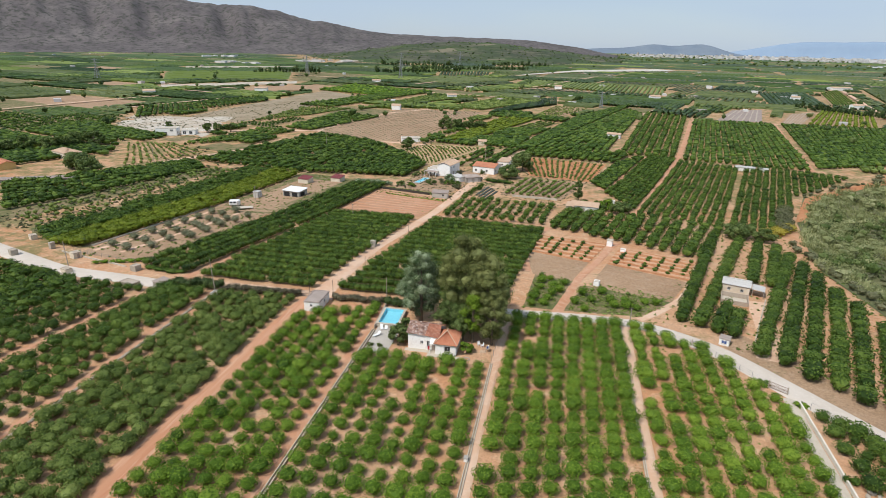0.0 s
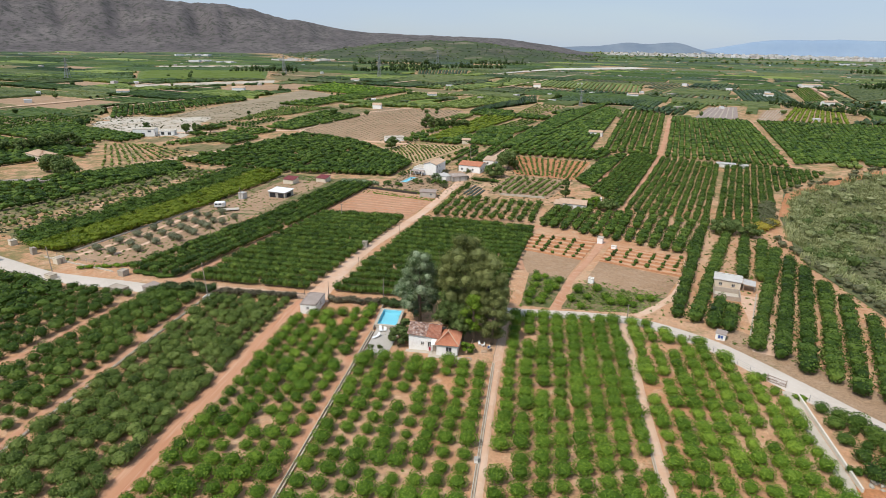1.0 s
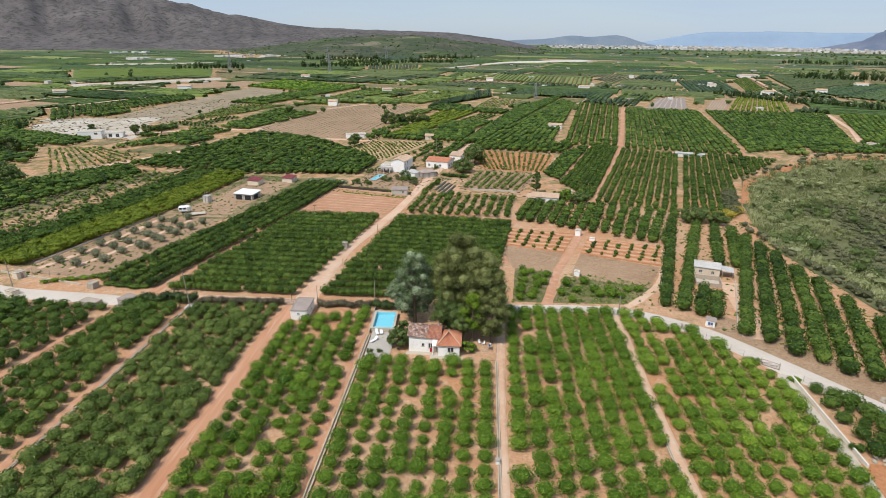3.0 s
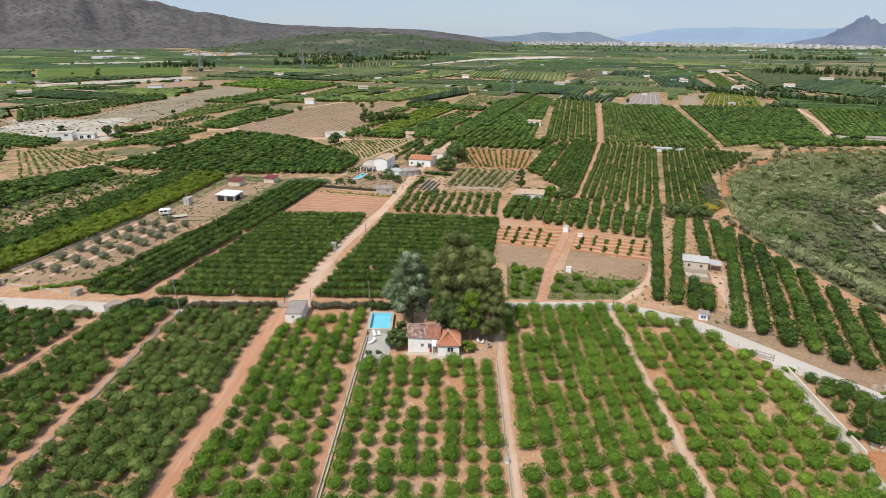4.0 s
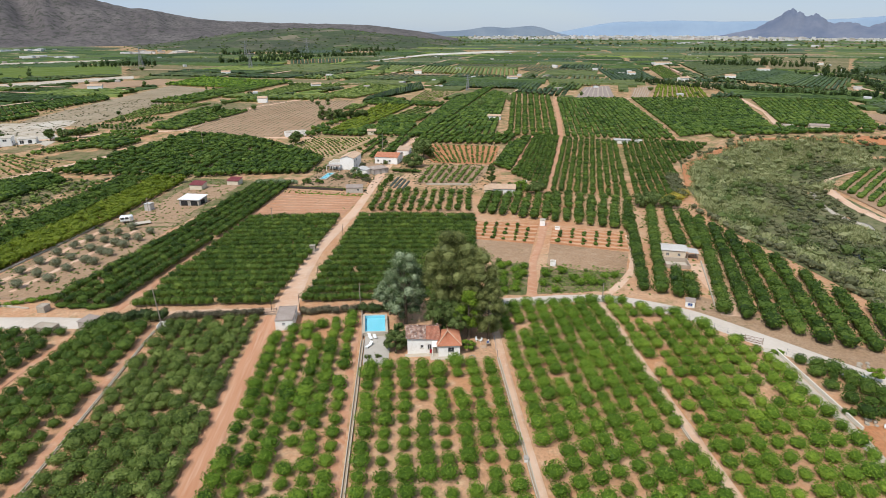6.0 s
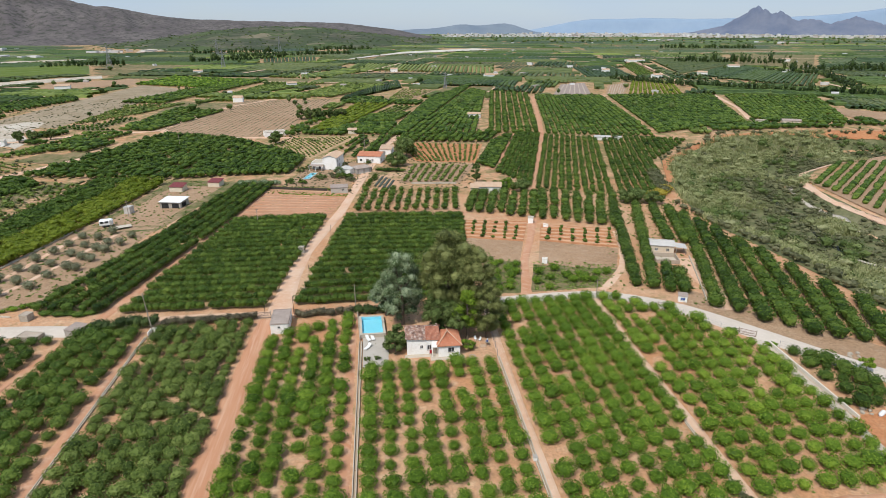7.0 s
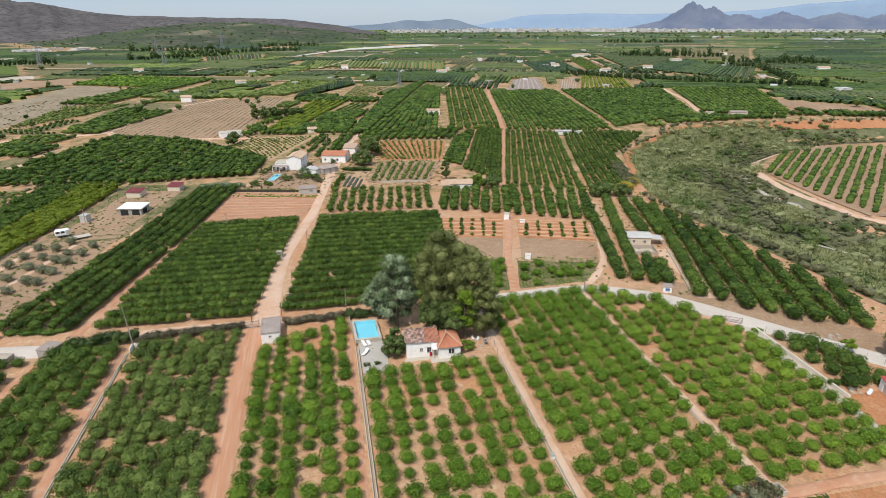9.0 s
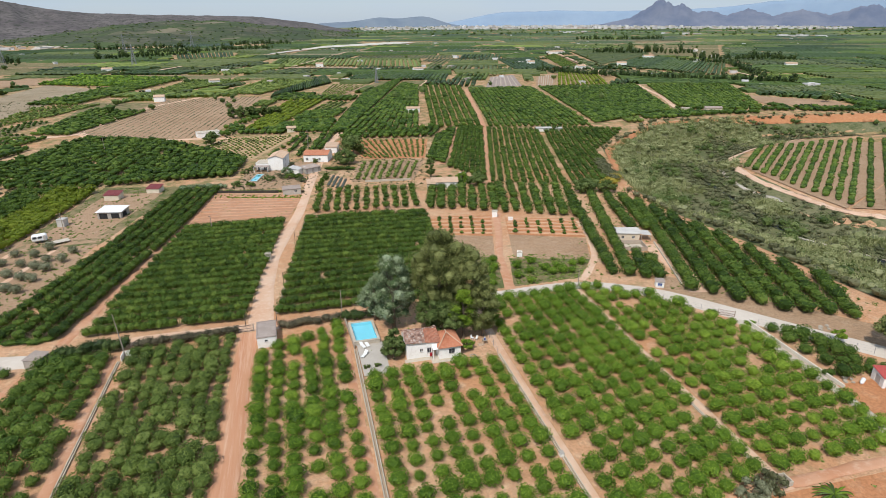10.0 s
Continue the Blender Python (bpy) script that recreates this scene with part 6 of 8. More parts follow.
# ---- buildings along the lanes ----
cottage("gate_store", -32.3, 15.6, 2, 3.6, 6.6, 2.3, "long white store with a flat grey roof beside the gate", "store", WHITE, "flat", FIBRE, holes=(((1.4, 2.0, 1.3, 1.8),), ((3.0, 3.8, 1.1, 1.9),)))
cottage("pump_house", 57.2, 17.6, -25, 1.9, 1.7, 1.5, "small white pump house with blue shutters", "pump house", WHITE, "mono", FIBRE, 0.2, holes=(((0.45, 1.5, 0.45, 1.2),),), over=0.15, glass=BLUE)
cottage("barn", 68.0, 50.9, -18, 6.3, 5.2, 2.7, "cream farm store with a pale sheet metal roof", "barn", CREAM, "gable", METALROOF, 0.7, holes=(((1.2, 2.0, 1.1, 1.9), (4.2, 5.0, 1.1, 1.9)), ((1.4, 3.4, 0, 2.2),)), over=0.25, pitch=0.3)
lean = root("lean_to", pose(72.7, 48.9, lie(72.7, 48.9) - 0.05, 0, 0, -18), "open lean-to with a grey sheet roof beside the barn", "shelter")
part("roof", ridged((-1.5, -2.0, 2.25), (1.5, -2.0, 2.0), (1.5, 2.0, 2.0), (-1.5, 2.0, 2.25), 0.3, 0.05), METALROOF, lean)
for q in ((-1.3, -1.8), (1.3, -1.8), (1.3, 1.8), (-1.3, 1.8)):
    part("post", boxed(q[0] - 0.07, q[0] + 0.07, q[1] - 0.07, q[1] + 0.07, 0, 2.0, 0), WOOD, lean)


def tank(name, label, x, y, turn, w, d, h, mat, inside):
    thing = root(name, pose(x, y, lie(x, y) - 0.05, 0, 0, turn), label, "water tank")
    for q in ((-w / 2, w / 2, -d / 2, -d / 2 + 0.2), (-w / 2, w / 2, d / 2 - 0.2, d / 2), (-w / 2, -w / 2 + 0.2, -d / 2 + 0.2, d / 2 - 0.2), (w / 2 - 0.2, w / 2, -d / 2 + 0.2, d / 2 - 0.2)):
        part("side", boxed(*q, 0, h, 0.02), mat, thing)
    part("floor", boxed(-w / 2 + 0.21, w / 2 - 0.21, -d / 2 + 0.21, d / 2 - 0.21, 0.0, 0.14, 0), inside, thing)


tank("water_tank", "open concrete irrigation basin below the barn", 65.6, 43.0, -14, 6.2, 5.6, 1.3, CONCRETE, PALECON)
cottage("valve_hut", -33.6, 62.6, 5, 1.5, 1.3, 1.9, "small grey concrete valve hut beside the track", "hut", GREYWALL, "flat", PALECON, over=0.2, group="valve huts")
cottage("valve_hut", 38.8, 84.3, -18, 1.7, 1.5, 2.1, "small white valve hut where the red track ends", "hut", WHITE, "mono", PALECON, 0.15, over=0.1, group="valve huts")
cottage("valve_hut", 42.5, 79.0, -18, 1.6, 0.9, 0.9, "low white valve box on red earth", "hut", WHITE, "flat", PALECON, over=0.05, group="valve huts")
cottage("valve_hut", 32.6, 45.2, -18, 1.4, 1.1, 1.4, "low white valve box beside a red track", "hut", WHITE, "flat", PALECON, over=0.05, group="valve huts")
cottage("roadside_shed", -73.6, 17.0, -22, 2.9, 3.0, 1.9, "low shed with grey roof and pale blue door", "shed", GREYWALL, "mono", FIBRE, 0.2, holes=((), ((0.8, 1.7, 0, 1.7),)), doors=((1, 0, BLUE),), over=0.15, group="roadside sheds")
cottage("roadside_shed", -82.6, 17.0, -14, 4.4, 2.4, 1.0, "low stone tank with a brown concrete lid", "tank", STONE, "flat", CONCRETE, over=0.1, group="roadside sheds")
cottage("roadside_shed", -88.4, 26.6, -12, 1.9, 1.9, 1.5, "small stone valve house at the road", "hut", STONE, "flat", CONCRETE, over=0.1, group="roadside sheds")
cottage("roadside_shed", -106.0, 22.3, -20, 2.6, 1.8, 1.2, "low pale box with a flat concrete lid", "hut", CREAM, "flat", CONCRETE, over=0.1, group="roadside sheds")
cottage("roadside_shed", -113.0, 33.2, -20, 2.2, 2.2, 1.7, "small pale hut with a flat roof", "hut", CREAM, "flat", CONCRETE, holes=((), ((0.7, 1.4, 0, 1.5),)), doors=((1, 0, WOOD),), over=0.1, group="roadside sheds")
cottage("roadside_shed", -126.0, 38.6, -20, 1.3, 1.3, 1.9, "small stone valve house at the road", "hut", STONE, "flat", CONCRETE, over=0.1, group="roadside sheds")
cottage("roadside_shed", -131.5, 30.8, -25, 2.0, 1.8, 1.6, "small stone valve house at the road", "hut", STONE, "flat", CONCRETE, over=0.1, group="roadside sheds")
cottage("roadside_shed", -139.0, 45.0, -25, 2.0, 1.8, 1.5, "small pale hut with a flat roof", "hut", CREAM, "flat", CONCRETE, over=0.1, group="roadside sheds")
cottage("grey_shed", -27.0, 134.4, 4, 6.6, 4.4, 2.3, "pale grey block shed with a flat sheet roof", "shed", surface("pale_block", (0.52, 0.47, 0.41), (0.46, 0.41, 0.35), (0.38, 0.34, 0.29), 0.4, 2.5), "mono", FIBRE, 0.25, holes=(((4.2, 5.2, 1.0, 1.8),),), over=0.2)
cottage("villa", -32.2, 181.0, 78, 12.6, 6.6, 5.6, "two-storey white villa with a pale tiled roof", "house", WHITE, "gable", TANTILE, 1.1, holes=(((1.0, 2.0, 1.0, 2.2), (4.6, 5.6, 0, 2.1), (1.0, 2.0, 3.6, 4.8), (4.6, 5.6, 3.6, 4.8)), ((2, 3, 1, 2.2), (2.2, 3.2, 3.7, 4.8), (5, 6, 3.7, 4.8))), over=0.35, doors=((0, 1, WOOD),))
cottage("villa_wing", -38.4, 180.6, -12, 6.2, 7.4, 3.0, "white single-storey wing with a roof terrace", "house", WHITE, "flat", PALECON, holes=(((0.8, 2.2, 0.2, 2.1), (3.4, 4.8, 0.2, 2.1)),), over=0.2)
shade = root("pergola", pose(-39.6, 174.2, lie(-39, 174.2) - 0.05, 0, 0, -12), "shaded white pergola before the villa", "pergola")
part("roof", boxed(-3.2, 3.2, -1.8, 1.8, 2.4, 2.5, 0), FIBRE, shade)
for x in (-3, 0, 3):
    part("post", boxed(x - 0.1, x + 0.1, -1.7, -1.5, 0, 2.4, 0), WHITE, shade)
cottage("bungalow", -14.2, 191.2, -15, 11.4, 10.4, 3.5, "white bungalow with a salmon tile roof beside the track", "house", WHITE, "gable", REDTILE, 1.3, holes=(((1.2, 2.2, 1.0, 2.1), (4.2, 5.2, 0, 2.1), (7.0, 8.0, 1.0, 2.1)), ((2, 3, 1, 2.1), (5, 6, 1, 2.1))), doors=((0, 1, WOOD),))
cottage("bungalow_annexe", -6.5, 207.5, -10, 6.0, 9.0, 3.0, "white annexe with a brown tiled roof", "house", WHITE, "mono", TANTILE, 0.7, holes=(((2, 3, 1, 2),), ((2, 3, 1, 2), (5, 6.2, 0, 2.2))))
cottage("garage", -18.9, 168.2, 32, 7.4, 5.4, 2.4, "low grey garage with a sheet roof", "garage", GREYWALL, "mono", FIBRE, 0.3, holes=(((0.8, 3.2, 0, 2.1), (4.2, 6.2, 0, 2.1)),), over=0.3, doors=((0, 0, METALROOF), (0, 1, METALROOF)))
cottage("garage", -25.0, 167.6, -38, 6.4, 4.4, 2.3, "pale shed with white sheeting on top", "shed", WHITE, "mono", METALROOF, 0.3, over=0.3)
pool("villa_pool", "long turquoise garden pool beside the villa", -44.4, -40.9, 156.0, 168.2, lie(-41, 162) + 0.05, 0.35, 0.4, 0.21)
cottage("farm_cottage", 32.4, 128.2, -10, 10.4, 6.4, 2.7, "old whitewashed cottage with a faded tile roof", "house", WHITE, "gable", TANTILE, 1.1, holes=(((1.5, 2.4, 1.0, 1.9), (4.6, 5.5, 0, 2.0), (7.4, 8.3, 1.0, 1.9)), ((2, 3, 1, 1.9),)), doors=((0, 1, WOOD),))
cottage("farm_cottage_annexe", 26.8, 127.4, -10, 3.0, 5.4, 2.4, "pale pink annexe of the old cottage", "house", CREAM, "mono", TANTILE, 0.5)
cottage("hut", 43.0, 138.0, -10, 2.6, 2.4, 2.3, "small white hut behind the cottage", "hut", WHITE, "flat", PALECON)
cottage("white_roof_shed", -87.4, 123.5, -12, 8.0, 6.0, 2.6, "shed with a bright white sheet roof", "shed", GREYWALL, "mono", surface("white_sheet", (0.82, 0.82, 0.81), (0.76, 0.76, 0.75), (0.62, 0.61, 0.59), 0.4, 2, rough=0.5), 0.5, holes=(((0.6, 3.4, 0, 2.1), (4.6, 7.4, 0, 2.1)), ((1.0, 4.0, 0, 2.1),)), over=0.4, doors=((0, 0, BLACK), (0, 1, BLACK), (1, 0, BLACK)), pitch=0.3)
cottage("red_roof_shed", -93.2, 147.5, -14, 5.6, 4.0, 2.2, "pale shed with a maroon sheet roof", "shed", CREAM, "mono", MAROON, 0.9, over=0.25, pitch=0.3, group="red sheds")
cottage("red_roof_shed", -79.4, 152.4, -14, 5.0, 4.2, 2.0, "low shed with a maroon sheet roof", "shed", CREAM, "mono", MAROON, 0.8, over=0.25, pitch=0.3, group="red sheds")
cottage("tank_house", -101.6, 117.8, -15, 2.4, 2.4, 2.6, "pale grey metal water tank house", "hut", METALROOF, "flat", METALROOF)
cottage("hut", 57.4, 316.5, -14, 9.0, 5.0, 2.8, "white field hut with a pale roof", "hut", WHITE, "gable", TANTILE, 0.9)
cottage("field_shed", 117.5, 227.5, -12, 9.0, 3.0, 2.0, "long low white shed at a field edge", "shed", WHITE, "mono", METALROOF, 0.3)
cottage("field_shed", 126.0, 226.0, -12, 4.0, 2.6, 1.8, "small white shed at a field edge", "shed", WHITE, "mono", METALROOF, 0.3)
cottage("modern_house", -236.0, 250.0, 20, 13.0, 9.0, 4.6, "modern white cubic house on the pale flat", "house", WHITE, "flat", PALECON, holes=(((1, 3, 0.4, 2.4), (5, 7, 0.4, 2.4), (9, 11, 2.8, 4.0)), ((2, 4, 0.5, 2.4), (5.5, 7, 0.5, 2.4))))
cottage("modern_house_wing", -224.0, 256.0, 20, 9.0, 7.0, 3.0, "low white wing of the modern house", "house", WHITE, "flat", PALECON, holes=(((1, 3, 0.4, 2.4), (5, 7, 0.4, 2.4)),))
cottage("country_house", -243.0, 172.0, -25, 15.0, 9.0, 3.4, "ochre country house with a pale roof", "house", CREAM, "hip", TANTILE, 1.8, holes=(((1.5, 2.8, 0.9, 2.2), (6, 7.4, 0, 2.3), (11, 12.4, 0.9, 2.2)), ((2, 3.2, 1, 2.2), (5.5, 6.8, 1, 2.2))))
cottage("country_house", -252.0, 140.0, -25, 18.0, 7.0, 3.0, "long ochre stable with a red tile roof", "house", surface("ochre_render", (0.62, 0.44, 0.18), (0.56, 0.38, 0.15), (0.45, 0.32, 0.16), 0.3, 1.6), "gable", REDTILE, 1.2, holes=(((2, 3, 1, 2), (6, 7, 1, 2), (10, 11, 1, 2), (14, 15, 1, 2)),))
cottage("long_shed", -212.0, 118.0, 26, 34.0, 4.0, 1.6, "long low grey-roofed shed behind an orchard", "shed", GREYWALL, "mono", FIBRE, 0.4)
cottage("orchard_store", -72.0, 262.0, 20, 12.0, 6.0, 2.8, "white store between orchards", "store", WHITE, "flat", PALECON)
cottage("orchard_store", -26.0, 262.0, 0, 5.0, 4.0, 2.6, "small pale hut at an orchard edge", "hut", CREAM, "gable", TANTILE, 0.8)
cottage("red_roof_hut", 72.6, -27.8, -20, 4.6, 3.4, 2.1, "white hut with a red sheet roof on orange earth", "hut", WHITE, "mono", surface("red_sheet", (0.42, 0.07, 0.06), (0.36, 0.06, 0.05), (0.46, 0.14, 0.12), 0.5, 3, rough=0.6), 0.35, holes=(((0.5, 2.0, 0.1, 1.8),), (), (), ((0.8, 2.2, 0, 1.8),)), over=0.15, doors=((0, 0, METALROOF), (3, 0, METALROOF)), pitch=0.3)
cottage("riverside_farm", 258.0, 262.0, -20, 11.0, 5.0, 2.6, "low old farm building above the river cliff", "house", CREAM, "gable", FIBRE, 0.8)
cottage("riverside_farm", 240.0, 266.0, -20, 6.0, 4.5, 2.4, "small cream shed above the river cliff", "shed", CREAM, "flat", CONCRETE)
for x, y, w, turn in ((440, 930, 30, 10), (405, 640, 12, -20), (330, 610, 12, 15), (300, 700, 10, 0), (128, 640, 12, 10), (-100, 560, 10, 20), (-128, 430, 8, 0), (520, 760, 16, -10), (-330, 560, 14, 15), (-420, 480, 12, 30), (15, 760, 10, 0), (-250, 760, 12, 5), (600, 560, 14, -25), (700, 900, 16, 0)):
    cottage("far_farmhouse", x, y, turn, w, w * 0.55, 4.0, "white farmhouse with a pale roof far across the plain", "house", WHITE, "gable", TANTILE, 1.4, pitch=0.6, group="far farmhouses")


# ---- caravan, car, tarpaulins ----
def caravan(x, y, turn):
    thing = root("caravan", pose(x, y, lie(x, y) + 0.05, 0, 0, turn), "white touring caravan parked beside olive trees", "caravan")
    bm = boxed(-2.0, 2.1, -1.15, 1.15, 0.5, 2.6, 0.4)
    part("body", bm, PLASTIC, thing)
    for x0 in (-1.7, -0.3):
        part("window", boxed(x0, x0 + 1.1, -1.18, -1.13, 1.5, 2.2, 0.02), PANE, thing)
    for sx in (-0.6, 0.5):
        for sy in (-1, 1):
            bm = bmesh.new()
            tube(bm, [(sx, sy * 0.95, 0.33), (sx, sy * 1.15, 0.33)], [0.33, 0.33], 14)
            part("wheel", bm, BLACK, thing)
    part("door", boxed(1.1, 1.7, -1.18, -1.13, 0.7, 2.4, 0.02), METALROOF, thing)


caravan(-103.2, 102.4, 18)


def car(x, y, turn, paint, label):
    thing = root("car", pose(x, y, lie(x, y) + 0.1, 0, 0, turn), label, "car")
    prof = [(-2.1, 0.35), (-2.1, 0.85), (-1.4, 0.95), (-0.9, 1.42), (0.9, 1.45), (1.6, 1.0), (2.1, 0.95), (2.15, 0.35)]
    bm = bmesh.new()
    a, b = [bm.verts.new((p[0], -0.85, p[1])) for p in prof], [bm.verts.new((p[0], 0.85, p[1])) for p in prof]
    bm.faces.new(a[::-1]), bm.faces.new(b)
    for i in range(len(prof)):
        j = (i + 1) % len(prof)
        bm.faces.new((a[i], a[j], b[j], b[i]))
    part("body", bm, paint, thing)
    for s in (-1, 1):
        part("window", boxed(-0.8, 0.85, s * 0.86 - 0.01, s * 0.86 + 0.01, 0.98, 1.36, 0), PANE, thing)
        for wx in (-1.3, 1.35):
            bm = bmesh.new()
            tube(bm, [(wx, s * 0.7, 0.3), (wx, s * 0.88, 0.3)], [0.31, 0.31], 14)
            part("wheel", bm, BLACK, thing)


car(-15.4, 171.5, 75, GALV, "grey car parked beside the garage")
tarp = root("tarpaulin", pose(-97.0, 98.5, lie(-97, 98.5) + 0.1, 0, 0, 30), "pale sheet spread on a low frame", "tarpaulin")
part("sheet", slab(((-3.2, -1.2, 0.7), (3.2, -1.2, 0.6), (3.2, 1.2, 0.8), (-3.2, 1.2, 0.9)), 0.05), PALECON, tarp)
for q in ((-3, -1), (3, -1), (3, 1), (-3, 1)):
    part("post", boxed(q[0] - 0.05, q[0] + 0.05, q[1] - 0.05, q[1] + 0.05, -0.08, 0.62, 0), WOOD, tarp)


# ---- large trees ----
def big_tree(name, label, x, y, tall, wide, clear, mat, clumps, leaves, leaf, seed, shape=1.0, lean=0.0, category="tree", trunk=0.3):
    """Trunk and limbs with a crown of many leafy clumps and gaps between them."""
    rng = np.random.RandomState(seed)
    thing = root(name, pose(x, y, lie(x, y)), label, category)
    w = rng.normal(0, 1, (clumps, 3))
    w /= np.linalg.norm(w, axis=1)[:, None]
    w *= rng.uniform(0.35, 1.0, (clumps, 1)) ** 0.5
    mid, half = (tall + clear) / 2, (tall - clear) / 2
    c = np.stack([w[:, 0] * wide / 2 * (1 - 0.35 * shape * np.clip(w[:, 2], 0, 1)), w[:, 1] * wide / 2 * (1 - 0.35 * shape * np.clip(w[:, 2], 0, 1)), mid + w[:, 2] * half * 0.86], -1)
    c[:, 0] += lean * (c[:, 2] / tall) ** 2
    size = wide * rng.uniform(0.11, 0.21, clumps)
    V, F, T, n = [], [], [], 0
    for k in range(clumps):
        d = rng.normal(0, 1, (leaves, 3))
        d[:, 2] += 0.3
        d /= np.linalg.norm(d, axis=1)[:, None]
        at = c[k] + d * (size[k] * rng.uniform(0.45, 1.1, (leaves, 1))) * np.array([1.15, 1.15, 0.75])
        v, f = leaf_cards(rng, at, d, leaf, 0.4)
        iv, jf = ICO[1]
        core = c[k] + iv * size[k] * 0.68 * rng.uniform(0.8, 1.1, (len(iv), 1))
        tone = rng.uniform(0.25, 0.75)
        for a, b in ((v, f), (core, jf)):
            V.append(a), F.append(b + n), T.append(np.full(len(a), tone))
            n += len(a)
    V = np.concatenate(V)
    V[:, 2] = np.maximum(V[:, 2], 0.15)
    mesh_object("crown", V, np.concatenate(F), mat, thing, tint=np.concatenate(T))
    bm = bmesh.new()
    r = trunk
    tube(bm, [(0, 0, -0.2), (0.05, 0, clear * 0.5 + 0.5), (lean * 0.2, 0.1, mid * 0.75), (lean * 0.6, 0, mid * 1.35)], [r * 1.25, r, r * 0.7, r * 0.25], 9)
    for k in rng.choice(clumps, min(clumps, 12), replace=False):
        z = min(c[k][2] * 0.7, mid)
        p = (lean * 0.2 * z / mid, 0.05, z)
        q = (np.array(p) + c[k]) / 2 + np.array([0, 0, -0.3])
        tube(bm, [p, tuple(q), tuple(c[k])], [r * 0.4, r * 0.25, r * 0.08], 5)
    part("trunk", bm, BARK, thing)
    return thing


big_tree("poplar_tree", "tall silver-leaved poplar behind the pool", -7.0, 13.8, 17.4, 8.2, 0.3, POPLAR, 70, 260, 0.27, 1, 0.9, 0.0, trunk=0.4)
big_tree("poplar_tree", "lower silver-leaved poplar behind the pool", -10.4, 18.2, 11.2, 5.8, 0.2, POPLAR, 38, 200, 0.32, 90, 0.5, 0.0, trunk=0.25)
big_tree("pine_tree", "tall dark olive-green pine behind the house", 2.6, 13.6, 21.8, 11.2, 2.0, PINE, 84, 270, 0.27, 2, 0.6, 0.8, trunk=0.45)
big_tree("pine_tree", "dark olive-green pine in the tree group", 7.6, 12.0, 18.6, 9.6, 0.8, PINE, 66, 260, 0.27, 3, 0.7, 0.6, trunk=0.4)
big_tree("broad_tree", "dark dense evergreen tree beside the yard", 9.6, 6.0, 12.6, 6.2, 0.1, PINE, 56, 230, 0.25, 4, 0.5, trunk=0.3)
big_tree("mulberry_tree", "bright green leafy tree in the tree group", 5.6, 5.9, 11.2, 4.8, 2.0, FIG, 28, 170, 0.36, 5, 0.6, trunk=0.25)
big_tree("broad_tree", "dark green broad tree behind the house", 0.6, 9.0, 9.2, 8.0, 0.6, BROAD, 36, 220, 0.27, 6, 0.4, trunk=0.3)
big_tree("broad_tree", "drooping grey-green tree at the house corner", 3.6, 6.4, 7.6, 4.8, 1.2, BROAD, 24, 180, 0.30, 7, 0.4, trunk=0.22)
big_tree("laurel_tree", "dense dark round tree beside the patio", -8.9, 2.4, 4.3, 4.2, 0.2, BROAD, 24, 90, 0.36, 8, 0.3, trunk=0.14)
big_tree("laurel_tree", "dense dark round tree beside the house", -8.3, 5.2, 4.6, 3.6, 0.3, BROAD, 20, 80, 0.36, 9, 0.3, trunk=0.14)
big_tree("citrus_bush", "bright green bush beside the house wall", 5.1, 1.6, 2.3, 2.9, 0.05, CITRUS, 14, 60, 0.34, 10, 0.2, category="bush", trunk=0.08)
for k, (x, y) in enumerate(((-14.3, 0.0), (-12.3, -0.1))):
    big_tree("round_shrub", "small clipped dark shrub in the patio", x, y, 0.9, 1.15, 0.05, BROAD, 12, 60, 0.15, 20 + k, 0.2, category="shrub", trunk=0.04)
big_tree("evergreen_oak", "dark spreading tree between the villas and a plot", 3.2, 197.0, 9.4, 10.6, 0.6, BROAD, 40, 80, 0.7, 11, 0.3)
big_tree("evergreen_oak", "dark bushy tree beside the dirt road", -2.0, 179.5, 6.4, 9.0, 0.3, BROAD, 34, 80, 0.6, 12, 0.2)
big_tree("cypress_tree", "slim dark cypress behind the old cottage", 30.0, 141.5, 10.0, 3.8, 0.2, BROAD, 44, 60, 0.5, 13, 0.8)
big_tree("fig_tree", "dark round tree beside the old cottage", 45.6, 126.0, 5.2, 6.6, 0.3, BROAD, 24, 50, 0.6, 14, 0.2)
big_tree("fig_tree", "bright green round tree beside the old cottage", 40.6, 131.6, 4.2, 6.4, 0.3, CITRUS, 20, 50, 0.6, 15, 0.2)
big_tree("carob_tree", "broad dark carob tree above the river bank", 83.0, 106.0, 5.2, 9.6, 0.3, BROAD, 30, 60, 0.6, 16, 0.2)
big_tree("carob_tree", "dark carob tree above the river bank", 90.5, 103.0, 4.2, 7.0, 0.3, BROAD, 22, 60, 0.6, 17, 0.2)
for k, (x, y, h, w) in enumerate(((-56, 318, 9.6, 9), (-49, 322, 9.2, 8), (-63, 322, 7.5, 7), (-42, 326, 7.8, 8), (-36, 330, 6.5, 9))):
    big_tree("oak_tree", "dark tall tree in a group by a ploughed field", x, y, h, w, 0.5, BROAD, 26, 40, 0.95, 30 + k, 0.3)
big_tree("oak_tree", "round dark tree beside a white store", -67.6, 236.0, 7.4, 7.6, 0.3, BROAD, 28, 50, 0.8, 40, 0.2)
big_tree("oak_tree", "broad dark tree beside the country house", -214, 148, 8.5, 13, 0.4, BROAD, 36, 50, 1.0, 41, 0.2)
big_tree("oak_tree", "broad dark tree beside the country house", -202, 140, 7.5, 11, 0.4, BROAD, 30, 50, 1.0, 42, 0.2)
